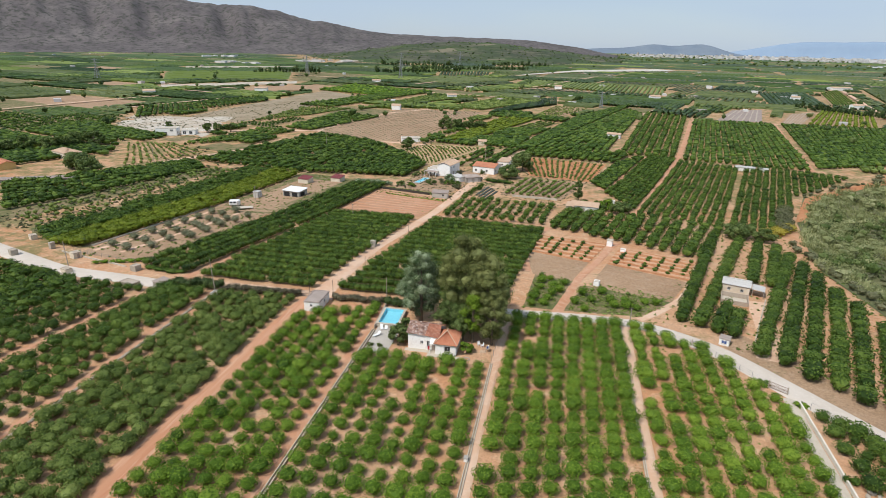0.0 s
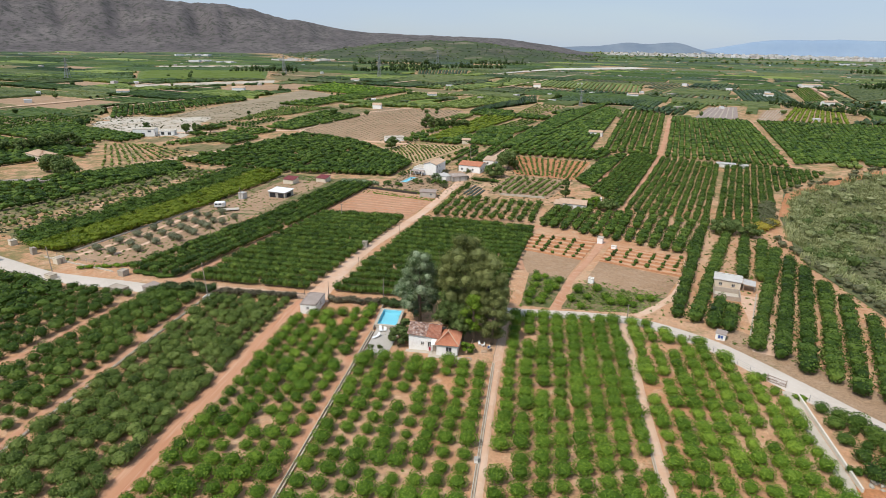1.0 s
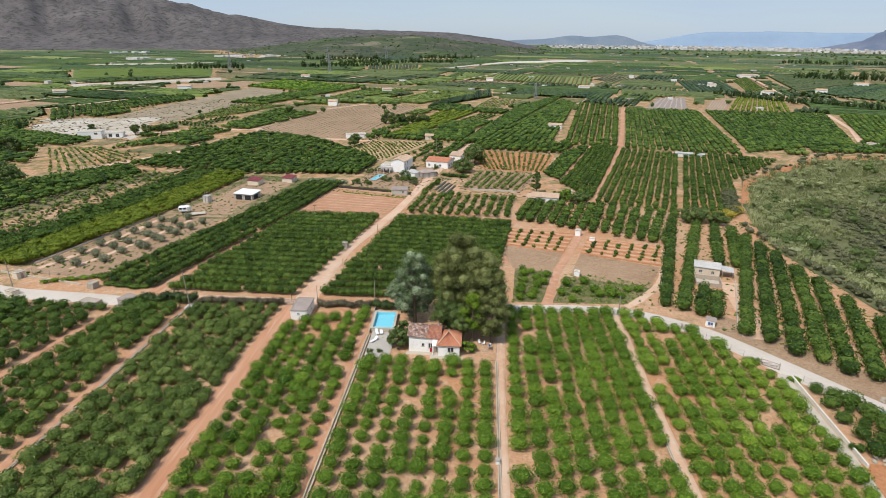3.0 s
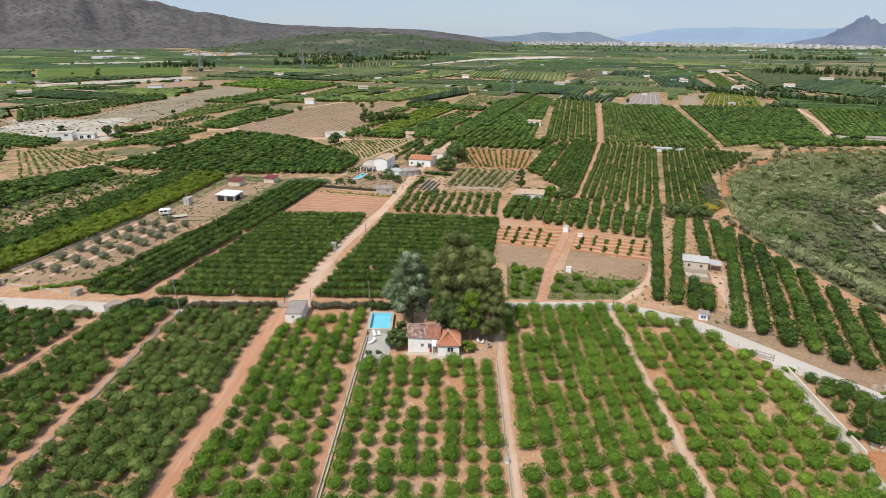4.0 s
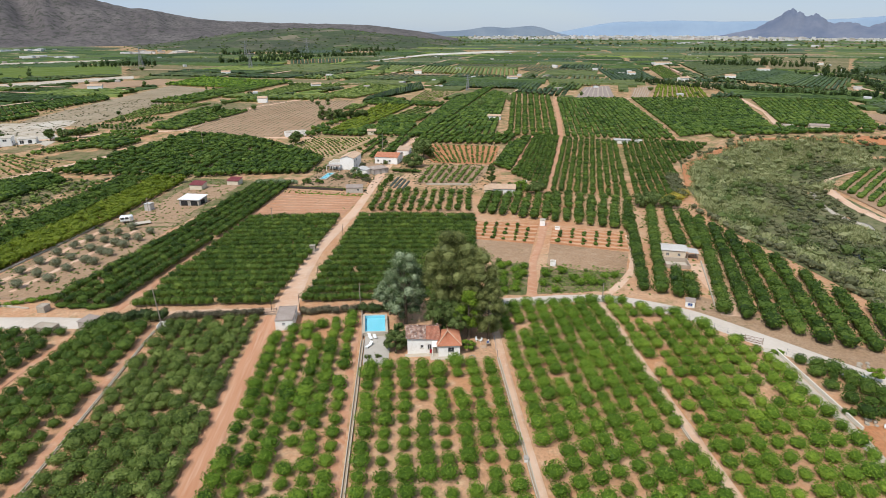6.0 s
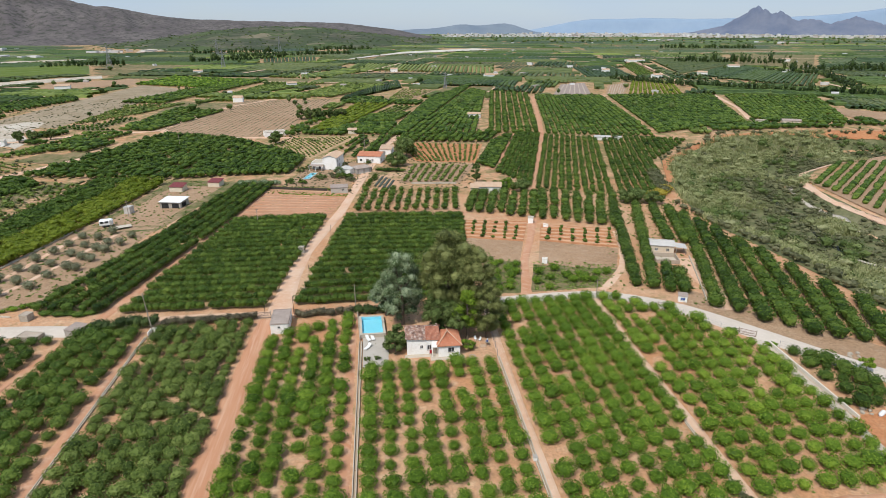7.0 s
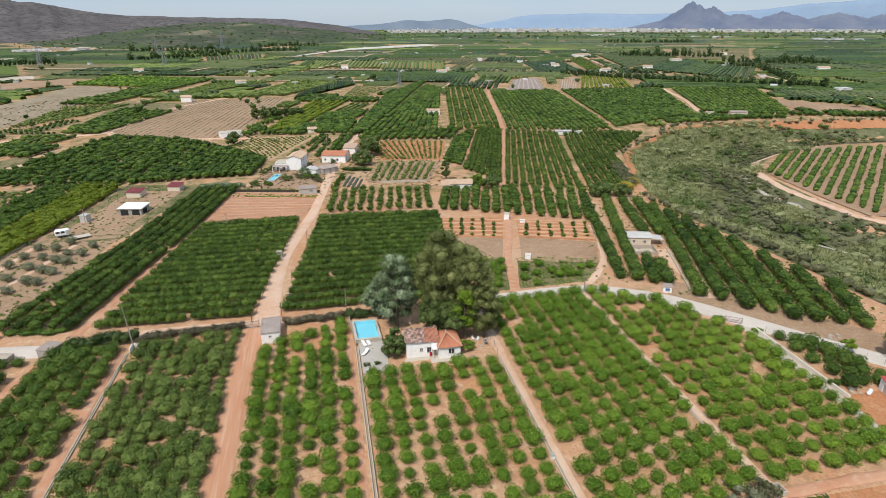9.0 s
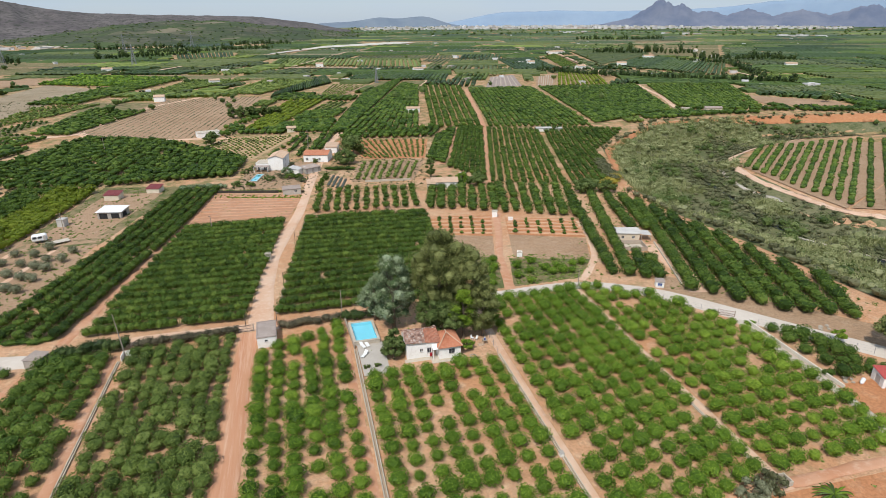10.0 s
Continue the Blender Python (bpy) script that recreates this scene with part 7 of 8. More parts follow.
for k, (x, y) in enumerate(((-268, 188), (-278, 180), (-262, 198), (-288, 176), (-255, 206))):
    big_tree("oak_tree", "dark shade tree behind the country house", x, y, 8 + k % 3, 11, 0.4, BROAD, 26, 40, 1.1, 43 + k, 0.2)
for k, (x, y, h) in enumerate(((-215, 262, 6), (-210, 266, 7), (-206, 262, 6.5), (-244, 262, 7), (-218, 268, 6), (-202, 270, 6))):
    big_tree("palm_like_tree", "dark shade tree beside the modern house", x, y, h, 5.4, 1.6, BROAD, 16, 36, 0.9, 50 + k, 0.2)
big_tree("roadside_pine", "dark pine standing beside the road", 84.0, -19.0, 7.6, 7.6, 1.2, PINE, 34, 70, 0.6, 60, 0.3)
big_tree("roadside_tree", "small bright green tree beside the road", 75.6, -14.3, 3.2, 2.6, 0.8, FIG, 12, 50, 0.4, 61, 0.2, trunk=0.08)
big_tree("grey_shrub", "grey-green shrub beside the valve basin", 31.2, -43.6, 2.2, 4.6, 0.05, OLIVE, 16, 70, 0.34, 62, 0.2, category="shrub", trunk=0.08)
big_tree("grey_shrub", "brownish dry shrub beside the valve basin", 34.4, -43.0, 2.4, 3.6, 0.05, SHRUB, 14, 70, 0.34, 63, 0.2, category="shrub", trunk=0.08)
big_tree("white_flowering_shrub", "pale flowering shrub between the villas", -28.6, 164.6, 3.6, 5.0, 0.2, POPLAR, 20, 60, 0.5, 64, 0.2, category="shrub", trunk=0.08)
big_tree("garden_bush", "round dark bush beside the villa pool", -35.8, 156.5, 2.8, 4.4, 0.1, BROAD, 12, 40, 0.5, 65, 0.2, category="bush", trunk=0.08)
for k, (x, y, h, w) in enumerate(((-48.6, 150.4, 2.2, 4.6), (-43.2, 149.4, 2.0, 4.4), (-26.6, 177.6, 3.0, 3.4), (-16.0, 185.0, 2.4, 2.6), (-27.2, 157.6, 2.4, 5.0), (-30.5, 160.5, 2.2, 4.4), (-43.6, 176.6, 2.4, 2.8), (-24.0, 158.0, 1.8, 3.6), (-23.0, 152.0, 1.6, 4.0), (-46.5, 172.0, 2.8, 4.6))):
    big_tree("garden_bush", "leafy green garden bush near the villa pool", x, y, h, w, 0.1, (BROAD, CITRUS_DARK, SHRUB)[k % 3], 12, 40, 0.45, 400 + k, 0.2, category="bush", trunk=0.08)
for k in range(9):
    rg = random.Random(k)
    big_tree("garden_bush", "small garden bush beside the dirt road", -17.0 + 0.62 * k + rg.uniform(-0.5, 0.5), 137 + 2.6 * k, 1.6, 2.4, 0.1, CITRUS_DARK, 9, 30, 0.5, 70 + k, 0.2, category="bush", trunk=0.06)


def palm(x, y, tall, spread, seed, label):
    thing = root("palm_tree", pose(x, y, lie(x, y)), label, "palm")
    rng = random.Random(seed)
    bm = bmesh.new()
    tube(bm, [(0, 0, -0.2), (0.03, 0, tall * 0.5), (0, 0.03, tall)], [0.28, 0.22, 0.2], 9)
    part("trunk", bm, BARK, thing)
    for k in range(38):
        a, up = k * 2.4 + rng.uniform(-0.2, 0.2), rng.uniform(0.1, 1.1)
        bm = bmesh.new()
        prev = None
        for j in range(7):
            s = j / 6
            r, z = spread * s, tall + spread * (0.75 * up * s - 0.75 * s * s)
            wd = 0.15 * math.sin(math.pi * min(1, s * 0.9 + 0.1)) + 0.02
            ca2, sa2 = math.cos(a), math.sin(a)
            row = [bm.verts.new((r * ca2 - sgn * wd * sa2, r * sa2 + sgn * wd * ca2, z - abs(sgn) * 0.12)) for sgn in (-1, 0, 1)]
            if prev:
                bm.faces.new((prev[0], prev[1], row[1], row[0])), bm.faces.new((prev[1], prev[2], row[2], row[1]))
            prev = row
        part("frond", bm, FIG if k % 3 else BROAD, thing)


palm(41.2, -46.6, 0.8, 2.6, 1, "low palm with arching fronds on orange earth")
palm(60.2, 2.4, 0.5, 1.4, 2, "small palm at the road edge")
palm(64.6, -3.6, 0.4, 1.3, 3, "small palm beside the white wall")


# ---- olives ----
OLIVES = crown_meshes(NEAREST, OLIVE)


def olive(x, y, seed):
    """A round olive with a short trunk."""
    tree = root("olive_tree", pose(x, y, lie(x, y), 0, 0, seed * 47), "round grey-green olive tree on bare sandy soil", "tree", "olive trees")
    tree.scale = (0.84 + 0.06 * (seed % 4), 0.86 + 0.05 * (seed % 3), 0.86 + 0.05 * (seed % 5))
    for nm, me in (("trunk", TRUNKS[seed % 3]), ("crown", OLIVES[seed % len(OLIVES)])):
        ob = new(nm, me)
        ob.parent = tree


k = 0
for x0, y0, n in ((-110.4, 46, 7), (-104.2, 43, 8), (-98.2, 46, 6), (-92.8, 58, 5)):
    for j in range(n):
        olive(x0 + 0.13 * j * 7.2 + (k * 37 % 10 - 5) * 0.12, y0 + 7.2 * j + (k * 53 % 10 - 5) * 0.15, k)
        k += 1


# ---- hedges, reeds, scrub ----
def hedge(name, label, a, b, wide, tall, mat, seed, pats=MID):
    rng = np.random.RandomState(seed)
    p = line_of(a, b, 0.75, rng, wide * 0.3)
    s = np.full(len(p), wide / 3.0) * rng.uniform(0.8, 1.2, len(p))
    v, f, t = planted(rng, pats, settle(p, 0.05), s, tall / 2.75 * rng.uniform(0.85, 1.12, len(p)))
    return tagged(mesh_object(name, v, f, mat, tint=t), label, "hedge")


hedge("hedge", "dry brownish clipped hedge along the lane", (-29.4, 19.7), (-17.6, 19.9), 2.0, 2.0, HEDGE, 1, MIDFINE)
hedge("hedge", "dry brownish clipped hedge along the lane", (-56.6, 18.9), (-38.6, 19.5), 2.0, 2.1, HEDGE, 2, MIDFINE)
hedge("hedge", "dark green hedge behind the pool", (-16.6, 19.6), (-9.0, 19.6), 2.2, 2.4, CYPRESS, 3, MIDFINE)
hedge("hedge", "tall dark clipped hedge at the lane", (-71.0, 17.8), (-59.0, 18.8), 2.4, 3.1, CYPRESS, 4, MIDFINE)
hedge("hedge", "dark green hedge behind the stake plot", (-56, 143.5), (-31, 137), 1.2, 1.3, CITRUS_DARK, 5)
hedge("hedge", "clipped dark hedge at the orange lot", (63.6, -22.6), (69.5, -23.6), 1.2, 1.3, CITRUS_DARK, 6)
hedge("hedge", "dark green hedge beside the dirt road", (-10.6, 169.2), (-0.9, 167.2), 2.6, 1.9, CITRUS_DARK, 7)
hedge("hedge", "white flowering shrubs at the end of the long orchard", (-70, 151), (-53, 149), 2.4, 2.4, POPLAR, 8, MIDFINE)
hedge("hedge", "yellow flowering shrubs above the river bank", (94, 110), (104, 122), 4.5, 2.6, GORSE, 9)
hedge("hedge", "dark scrub above the river bank", (101, 118), (112, 150), 4.5, 2.8, SHRUB, 10)
hedge("hedge", "green verge bushes before the orchards", (-103, 30), (-90, 34), 1.6, 1.2, CITRUS, 11)
hedge("hedge", "small bushes at the plot edge", (-86, 28.5), (-75, 26.5), 2.2, 1.2, CITRUS_DARK, 12)


def reed_clump(seed):
    rng = np.random.RandomState(seed)
    V, F = [], []
    for k in range(20):
        a, r, b = rng.uniform(0, 6.28), rng.uniform(0, 1.35), rng.normal(0.6, 0.9)
        h, bend, w = rng.uniform(0.7, 1.6), rng.uniform(0.3, 0.9), rng.uniform(0.06, 0.12)
        o = np.array([r * math.cos(a), r * math.sin(a), 0])
        side, out = np.array([-math.sin(b), math.cos(b), 0]) * w, np.array([math.cos(b), math.sin(b), 0])
        V += [o - side, o + side, o + side + out * bend * 0.4 + [0, 0, h * 0.75], o - side + out * bend * 0.4 + [0, 0, h * 0.75], o + out * bend + [0, 0, h]]
        i = 5 * k
        F += [(i, i + 1, i + 2), (i, i + 2, i + 3), (i + 3, i + 2, i + 4)]
    return np.array(V), np.array(F)


REEDS = [reed_clump(k) for k in range(5)]
for q in (((113, -90), (330, -90), (262, 16), (99, 12)), ((99.5, 12), (262, 16), (170, 70), (97.5, 74)), ((97.5, 74), (170, 70), (184, 148), (110, 130)), ((110, 130), (184, 148), (224, 184), (128, 176)), ((128, 176), (224, 184), (275, 200), (195, 234)), ((195, 234), (275, 200), (460, 195), (380, 226))):
    patch("river_bed", q, REEDBED, "overgrown stony river bed", 0.14, 5, "river bed")
rng = np.random.RandomState(31)
p = np.stack([rng.uniform(96, 420, 60000), rng.uniform(-70, 240, 60000)], -1)
deep, bend = inside_by(BANK, p[:, 0], p[:, 1]), inside_by(BEND, p[:, 0], p[:, 1])
thick = np.array([noise.noise((x * 0.035, y * 0.035, 4.0)) for x, y in p])
reeds = p[(deep > 2.5) & (deep < 34 + 60 * thick) & (p[:, 0] < 260)][:5200]
thicket("reed_bed", "tall pale green reeds along the river", reeds, 1.0, REEDS, REED, 32, 1.0, "reeds")
scrub = p[(deep > 8) & (bend < -2) & (thick < 0.4) & (deep > 22 + 60 * thick)][:4800]
SCRUBS = [crown_of(150 + k, 34, 0.33, 1.2, 0.85, 0.62, 1, 5, 0.34, (0.6, 1.12), 0.58) for k in range(5)]
MOUNDS = [crown_of(190 + k, 120, 0.30, 1.9, 1.25, 0.8, 1, 7, 0.34, (0.6, 1.12), 0.55) for k in range(4)]
soft = p[(deep > 4) & (deep < 32 + 60 * thick) & (p[:, 0] < 260)][1::11][:430]
thicket("reed_mounds", "rounded pale green reed clumps along the river", soft, 1.25, MOUNDS, REED, 34, 1.1, "reeds")
dark = p[(deep > 7) & (bend < -9) & (thick < -0.02)][2::17][:340]
thicket("river_bushes", "dark green willow bushes in the river bed", dark, 1.3, MOUNDS, BROAD, 35, 1.2, "bushes")
thicket("river_scrub", "grey-green scrub and bushes in the river bed", scrub, 1.15, SCRUBS, SHRUB, 33, 0.9, "scrub")
ribbon("gravel_bank", ((181, 152), (177, 145), (172.5, 135), (168, 122), (166.5, 110), (168, 101), (160, 84)), (0.4, 1.0, 1.3, 1.5, 1.3, 1.0, 0.4), GRAVEL, "pale gravel bank along the river", 0.42, 1.0, 40, "gravel")
ribbon("gravel_bank", ((136, 64), (138.5, 57), (140, 50), (141, 42), (150, 20)), (0.5, 1.4, 1.6, 1.2, 0.5), GRAVEL, "pale gravel bar beside the river", 0.42, 0.8, 45, "gravel")
ribbon("river", ((165, 150), (156, 122), (151, 98), (141, 76), (138, 48), (150, 12), (180, -30)), (1.6, 2.0, 2.6, 2.4, 2.6, 3, 3), water_material("river_water", (0.16, 0.18, 0.14), 0.05), "narrow shallow river between gravel and reeds", 0.40, 0.4, 41, "water")
ribbon("terrace_edge", ((360, 196), (318, 197), (270, 197), (226, 182), (198, 166), (184, 147), (175, 118), (173, 93), (170, 72), (184, 58), (262, 18)), (2.0, 2.0, 2.2, 2.4, 2.6, 2.8, 2.0, 1.8, 1.8, 1.8, 1.8), TRACK, "pale sandy track round the river terrace", 0.34, 0.9, 42)
patch("terrace_field", ((174, 74), (187, 147), (262, 194), (330, 160)), TAN, "sandy soil of the river terrace", 0.3)
patch("terrace_field", ((262, 22), (176, 74), (330, 160), (416, 100)), TAN, "sandy soil of the river terrace", 0.3)
grove("terrace_rows", "low green rows on the sandy river terrace", ((179, 74), (188, 146), (226, 181), (303, 183)), 7.0, 1.3, 0.84, VFAR, CITRUS_DARK, 43, 0.2, 0.02)
grove("terrace_rows", "low green rows on the sandy river terrace", ((262, 26), (180, 74), (303, 183), (382, 132)), 7.0, 1.3, 0.84, VFAR, CITRUS_DARK, 44, 0.2, 0.02)
ribbon("earth_bank", ((112, 132), (130, 174), (161, 203), (196, 232), (259, 237)), 3.2, RED, "bare red earth bank above the reeds", 0.32, 1.0, 46, "bank")
ribbon("earth_bank", ((236, 235), (259, 233.5), (320, 226), (372, 219.5), (520, 199)), (4, 8, 9, 9, 8), RED, "eroded red earth cliff above the river", 0.5, 1.6, 47, "bank")
thicket("bank_scrub", "scrub along the upper river bank", np.concatenate([line_of((128, 178), (196, 236), 3.5, rng, 3), line_of((196, 238), (420, 224), 3.5, rng, 3), line_of((84, -22), (99, -34), 2.5, rng, 2), line_of((103, -20), (100, 14), 2.2, rng, 1.5), line_of((100, 14), (101, 50), 2.2, rng, 1.5), line_of((101, 50), (98, 100), 2.2, rng, 1.5)]), 0.75, FAR, SHRUB, 48, 1.0, "scrub")
spots = [q for q in ((-155, 62), (-142, 168), (-172, 92), (-112, 170), (-60, 258), (-180, 190), (-190, 210), (-165, 110), (-148, 130))]
thicket("weeds", "dry bushes and weeds between plots", np.concatenate([np.array(q) + rng.normal(0, 7, (26, 2)) for q in spots]), 0.38, FAR, SHRUB, 49, 0.8, "weeds")
WEEDS = [crown_of(90 + k, 9, 0.42, 0.5, 0.3, 0.2, 1, 4) for k in range(4)]
p = np.stack([rng.uniform(-62, 64, 1500), rng.uniform(-52, 20, 1500)], -1)
clear = np.ones(len(p), bool)
for x, half in ((-36, 3.2), (-16.6, 2.2), (11.5, 2.6), (37, 2.0), (-60, 2.4)):
    clear &= np.abs(p[:, 0] - x) > half
thicket("weeds", "tufts of weeds under the orange trees", p[clear], 0.5, WEEDS, CITRUS_GREY, 50, 0.8, "weeds")

# ---- furrows, beds and seedlings ----
heap = Heap()
rg = np.random.RandomState(60)
for q in (((12.6, 71.0), (16.3, 50.5), (25.8, 47.6), (31.0, 64.4)), ((37.0, 64.0), (31.2, 45.2), (49.6, 38.6), (56.3, 54.0))):
    heap.add(hedge_rows(rg, q, 0.9, 0.5, 0.12, 2.0))
heap.link("furrows", TAN, "shallow plough furrows in brown soil", "furrows")
heap = Heap()
heap.add(hedge_rows(rg, ((155, 449), (188, 450), (219, 556), (192, 544)), 4.6, 1.6, 0.4, 8)), heap.add(hedge_rows(rg, ((205, 447), (219, 443), (269, 552), (240, 530)), 3.6, 1.2, 0.4, 8))
heap.link("mulch_rows", CONCRETE, "pale plastic covered vegetable rows", "seed bed")
grove("stubble_rows", "rows of low dry stubble on the ploughed field", ((-150, 292), (-72, 256), (-50, 438), (-124, 438)), 3.6, 2.2, 0.95, WEEDS, OLIVE, 220, 0.25, 0.1, 0.25, 0.9, "stubble")
heap = Heap()
for k in range(5):
    u = (k + 0.5) / 5
    for a, b, c, d in (((15.8, 91.0), (38.0, 85.8), (31.6, 65.0), (12.4, 72.2)), ((42.0, 82.2), (64.0, 73.4), (57.6, 55.8), (36.9, 65.0))):
        l0, l1 = [a[i] * (1 - u) + d[i] * u for i in (0, 1)], [b[i] * (1 - u) + c[i] * u for i in (0, 1)]
        n = Vector((l1[1] - l0[1], l0[0] - l1[0])).normalized() * 0.5
        heap.add(hedge_rows(rg, ((l0[0] - n.x, l0[1] - n.y), (l0[0] + n.x, l0[1] + n.y), (l1[0] + n.x, l1[1] + n.y), (l1[0] - n.x, l1[1] - n.y)), 0.5, 0.9, 0.35, 1.5))
heap.link("terrace_banks", surface("pale_red_bank", (0.50, 0.30, 0.18), (0.46, 0.25, 0.14), (0.55, 0.38, 0.26), 0.3, 2), "low pale banks between red terraces", "terrace")
heap = Heap()
for k in range(9):
    u = (k + 0.5) / 9
    l0, l1 = (-61 + 4.2 * u, 106 + 34 * u), (-28.5 + 6 * u, 104 + 26 * u)
    heap.add(hedge_rows(rg, (l0, (l0[0] + 0.1, l0[1] + 1), (l1[0] + 0.1, l1[1] + 1), l1), 0.6, 0.5, 0.18, 1.2))
heap.link("seed_rows", REDTRACK, "pale ridges with seedlings on the bare plot", "seed bed")
grove("seedlings", "rows of small green seedlings on the bare plot", ((-59.5, 105), (-29.5, 104), (-24, 126), (-56.5, 133)), 1.9, 1.7, 0.17, WEEDS, CITRUS_GREY, 218, 0.35, 0.25, 0.3, category="seedlings")
grove("weeds", "strip of low green weeds behind the seedlings", ((-55, 134), (-24, 126.5), (-23, 130), (-56, 140)), 1.2, 1.1, 0.8, WEEDS, CITRUS, 219, 0.5, 0.2, 0.3, category="weeds")
hedge("bean_row", "low green row of vegetables", (-50, 134), (-26, 127.5), 0.9, 0.5, CITRUS, 61, FAR)
for k in range(4):
    bed = root("vegetable_bed", pose(-10.9 + 1.5 * k, 150 - 2.5 * k, lie(-10 + 1.5 * k, 150) + 0.05, 0, 0, -12), "dark garden bed covered with net", "garden bed", "vegetable beds")
    part("bed", boxed(-0.5, 0.5, -8, 8, -0.1, 0.35, 0.08), surface("dark_net", (0.05, 0.06, 0.05), (0.07, 0.085, 0.065), (0.11, 0.12, 0.09), 0.5, 3), bed)
wall_b = root("garden_wall", pose(12.0, 142.5, lie(12, 142.5) - 0.05, 0, 0, -6), "pale concrete garden wall before the young trees", "wall")
part("body", boxed(-9.5, 9.5, -0.12, 0.12, 0, 0.9, 0.03), PALECON, wall_b)

# ---- channels and walls ----
def channel(label, a, b, wide, tall, mat, group="irrigation channels", step=12.0):
    """An open irrigation channel of two low walls and a dark bed."""
    a, b = Vector(a), Vector(b)
    n = max(1, int((b - a).length / step))
    thing = root("irrigation_channel", pose(0, 0, 0), label, "channel", group)
    u = (b - a).normalized()
    w = Vector((-u.y, u.x))
    for k in range(n):
        p, q = a + (b - a) * (k / n), a + (b - a) * ((k + 1) / n - 0.002)
        for nm, o0, o1, up, m in (("side_wall", -wide / 2 - 0.13, -wide / 2, tall, mat), ("side_wall", wide / 2, wide / 2 + 0.13, tall, mat), ("bed", -wide / 2 + 0.002, wide / 2 - 0.002, 0.12, DARKCON)):
            bm = bmesh.new()
            vs = []
            for e in (p, q):
                for o in (o0, o1):
                    x, y = e.x + w.x * o, e.y + w.y * o
                    vs.append([bm.verts.new((x, y, lie(x, y) - 0.15)), bm.verts.new((x, y, lie(x, y) + up))])
            for i, j in ((0, 1), (1, 3), (3, 2), (2, 0)):
                bm.faces.new((vs[i][0], vs[j][0], vs[j][1], vs[i][1]))
            bm.faces.new((vs[0][1], vs[1][1], vs[3][1], vs[2][1]))
            part(nm, bm, m, thing)


channel("long raised concrete irrigation channel between orange groves", (-15.7, -78), (-15.7, 7.0), 0.36, 0.4, PALECON)
channel("narrow concrete irrigation channel beside a sandy path", (10.1, -78), (10.5, -1.5), 0.24, 0.28, PALECON)
channel("narrow concrete irrigation channel beside a sandy path", (35.9, -43), (36.4, 20.5), 0.18, 0.22, PALECON)
channel("low pale irrigation channel beside red soil", (-58.9, -64), (-59.1, 14.0), 0.2, 0.3, PALECON)
channel("dark irrigation channel beside the dirt road", (-30.6, 26.4), (-22.6, 101), 0.3, 0.3, CONCRETE)
channel("pale channel at the edge of the olive plot", (-117, 44), (-112, 100), 0.4, 0.4, PALECON)


def low_wall(label, a, b, tall, thick, mat, step=6.0, name="boundary_wall"):
    a, b = Vector(a), Vector(b)
    thing = root(name, pose(0, 0, 0), label, "wall")
    n = max(1, int((b - a).length / step))
    for k in range(n):
        p, q = a + (b - a) * (k / n), a + (b - a) * ((k + 1) / n)
        m = (p + q) / 2
        z = lie(m.x, m.y)
        bm = boxed(-(q - p).length / 2 + 0.01, (q - p).length / 2 - 0.01, -thick / 2, thick / 2, -0.4, tall, 0.02)
        bm.transform(Matrix.Translation((m.x, m.y, z)) @ Matrix.Rotation(math.atan2((b - a).y, (b - a).x), 4, "Z"))
        part("section", bm, mat, thing)


low_wall("cream stepped wall along the concrete drive", (64.5, -3.0), (63.7, -27.0), 0.75, 0.28, KERB)
low_wall("low pale kerb wall along the concrete drive", (62.4, -4.0), (61.6, -27.0), 0.2, 0.2, PALECON)
low_wall("pale wall beside the barn drive", (62.6, 16.6), (73.4, 45.0), 0.5, 0.25, PALECON)
low_wall("low wall between the channel and the patio", (-15.8, 7.4), (-16.6, 19.4), 0.9, 0.2, CONCRETE)
low_wall("low rendered wall at the road", (-121, 36.8), (-93, 28.6), 0.45, 0.25, PALECON)
low_wall("dark fence wall beside the bare plot", (-57.2, 142.8), (-32, 136.4), 1.0, 0.15, DARKMETAL)
valve = root("valve_box", pose(10.1, -30.2, lie(10, -30)), "small white valve box on the channel", "valve box")
part("body", boxed(-0.28, 0.28, -0.35, 0.35, 0.1, 0.75, 0.03), WHITE, valve)
part("lid", boxed(-0.34, 0.34, -0.42, 0.42, 0.75, 0.82, 0.02), GREYWALL, valve)
basin = root("valve_basin", pose(36.9, -42.6, lie(37, -42.6)), "open white concrete valve basin at the path end", "basin")
for q in ((-0.9, 0.9, -0.9, -0.75), (-0.9, 0.9, 0.75, 0.9), (-0.9, -0.75, -0.75, 0.75), (0.75, 0.9, -0.75, 0.75)):
    part("side", boxed(*q, -0.2, 0.9, 0.02), PALECON, basin)
part("floor", boxed(-0.74, 0.74, -0.74, 0.74, -0.2, 0.05, 0), DARKCON, basin)
part("sluice_gate", boxed(-0.3, 0.3, -0.05, 0.05, 0.05, 1.1, 0.01), GALV, basin)
basin = root("valve_basin", pose(-57.8, 15.0, lie(-58, 15)), "white concrete sluice beside the leaning pole", "basin")
for q in ((-0.9, -0.72, -1.1, 1.1), (0.72, 0.9, -1.1, 1.1), (-0.72, 0.72, 0.9, 1.1)):
    part("side", boxed(*q, -0.2, 1.1, 0.02), WHITE, basin)
part("floor", boxed(-0.71, 0.71, -1.1, 0.89, -0.2, 0.06, 0), DARKCON, basin)


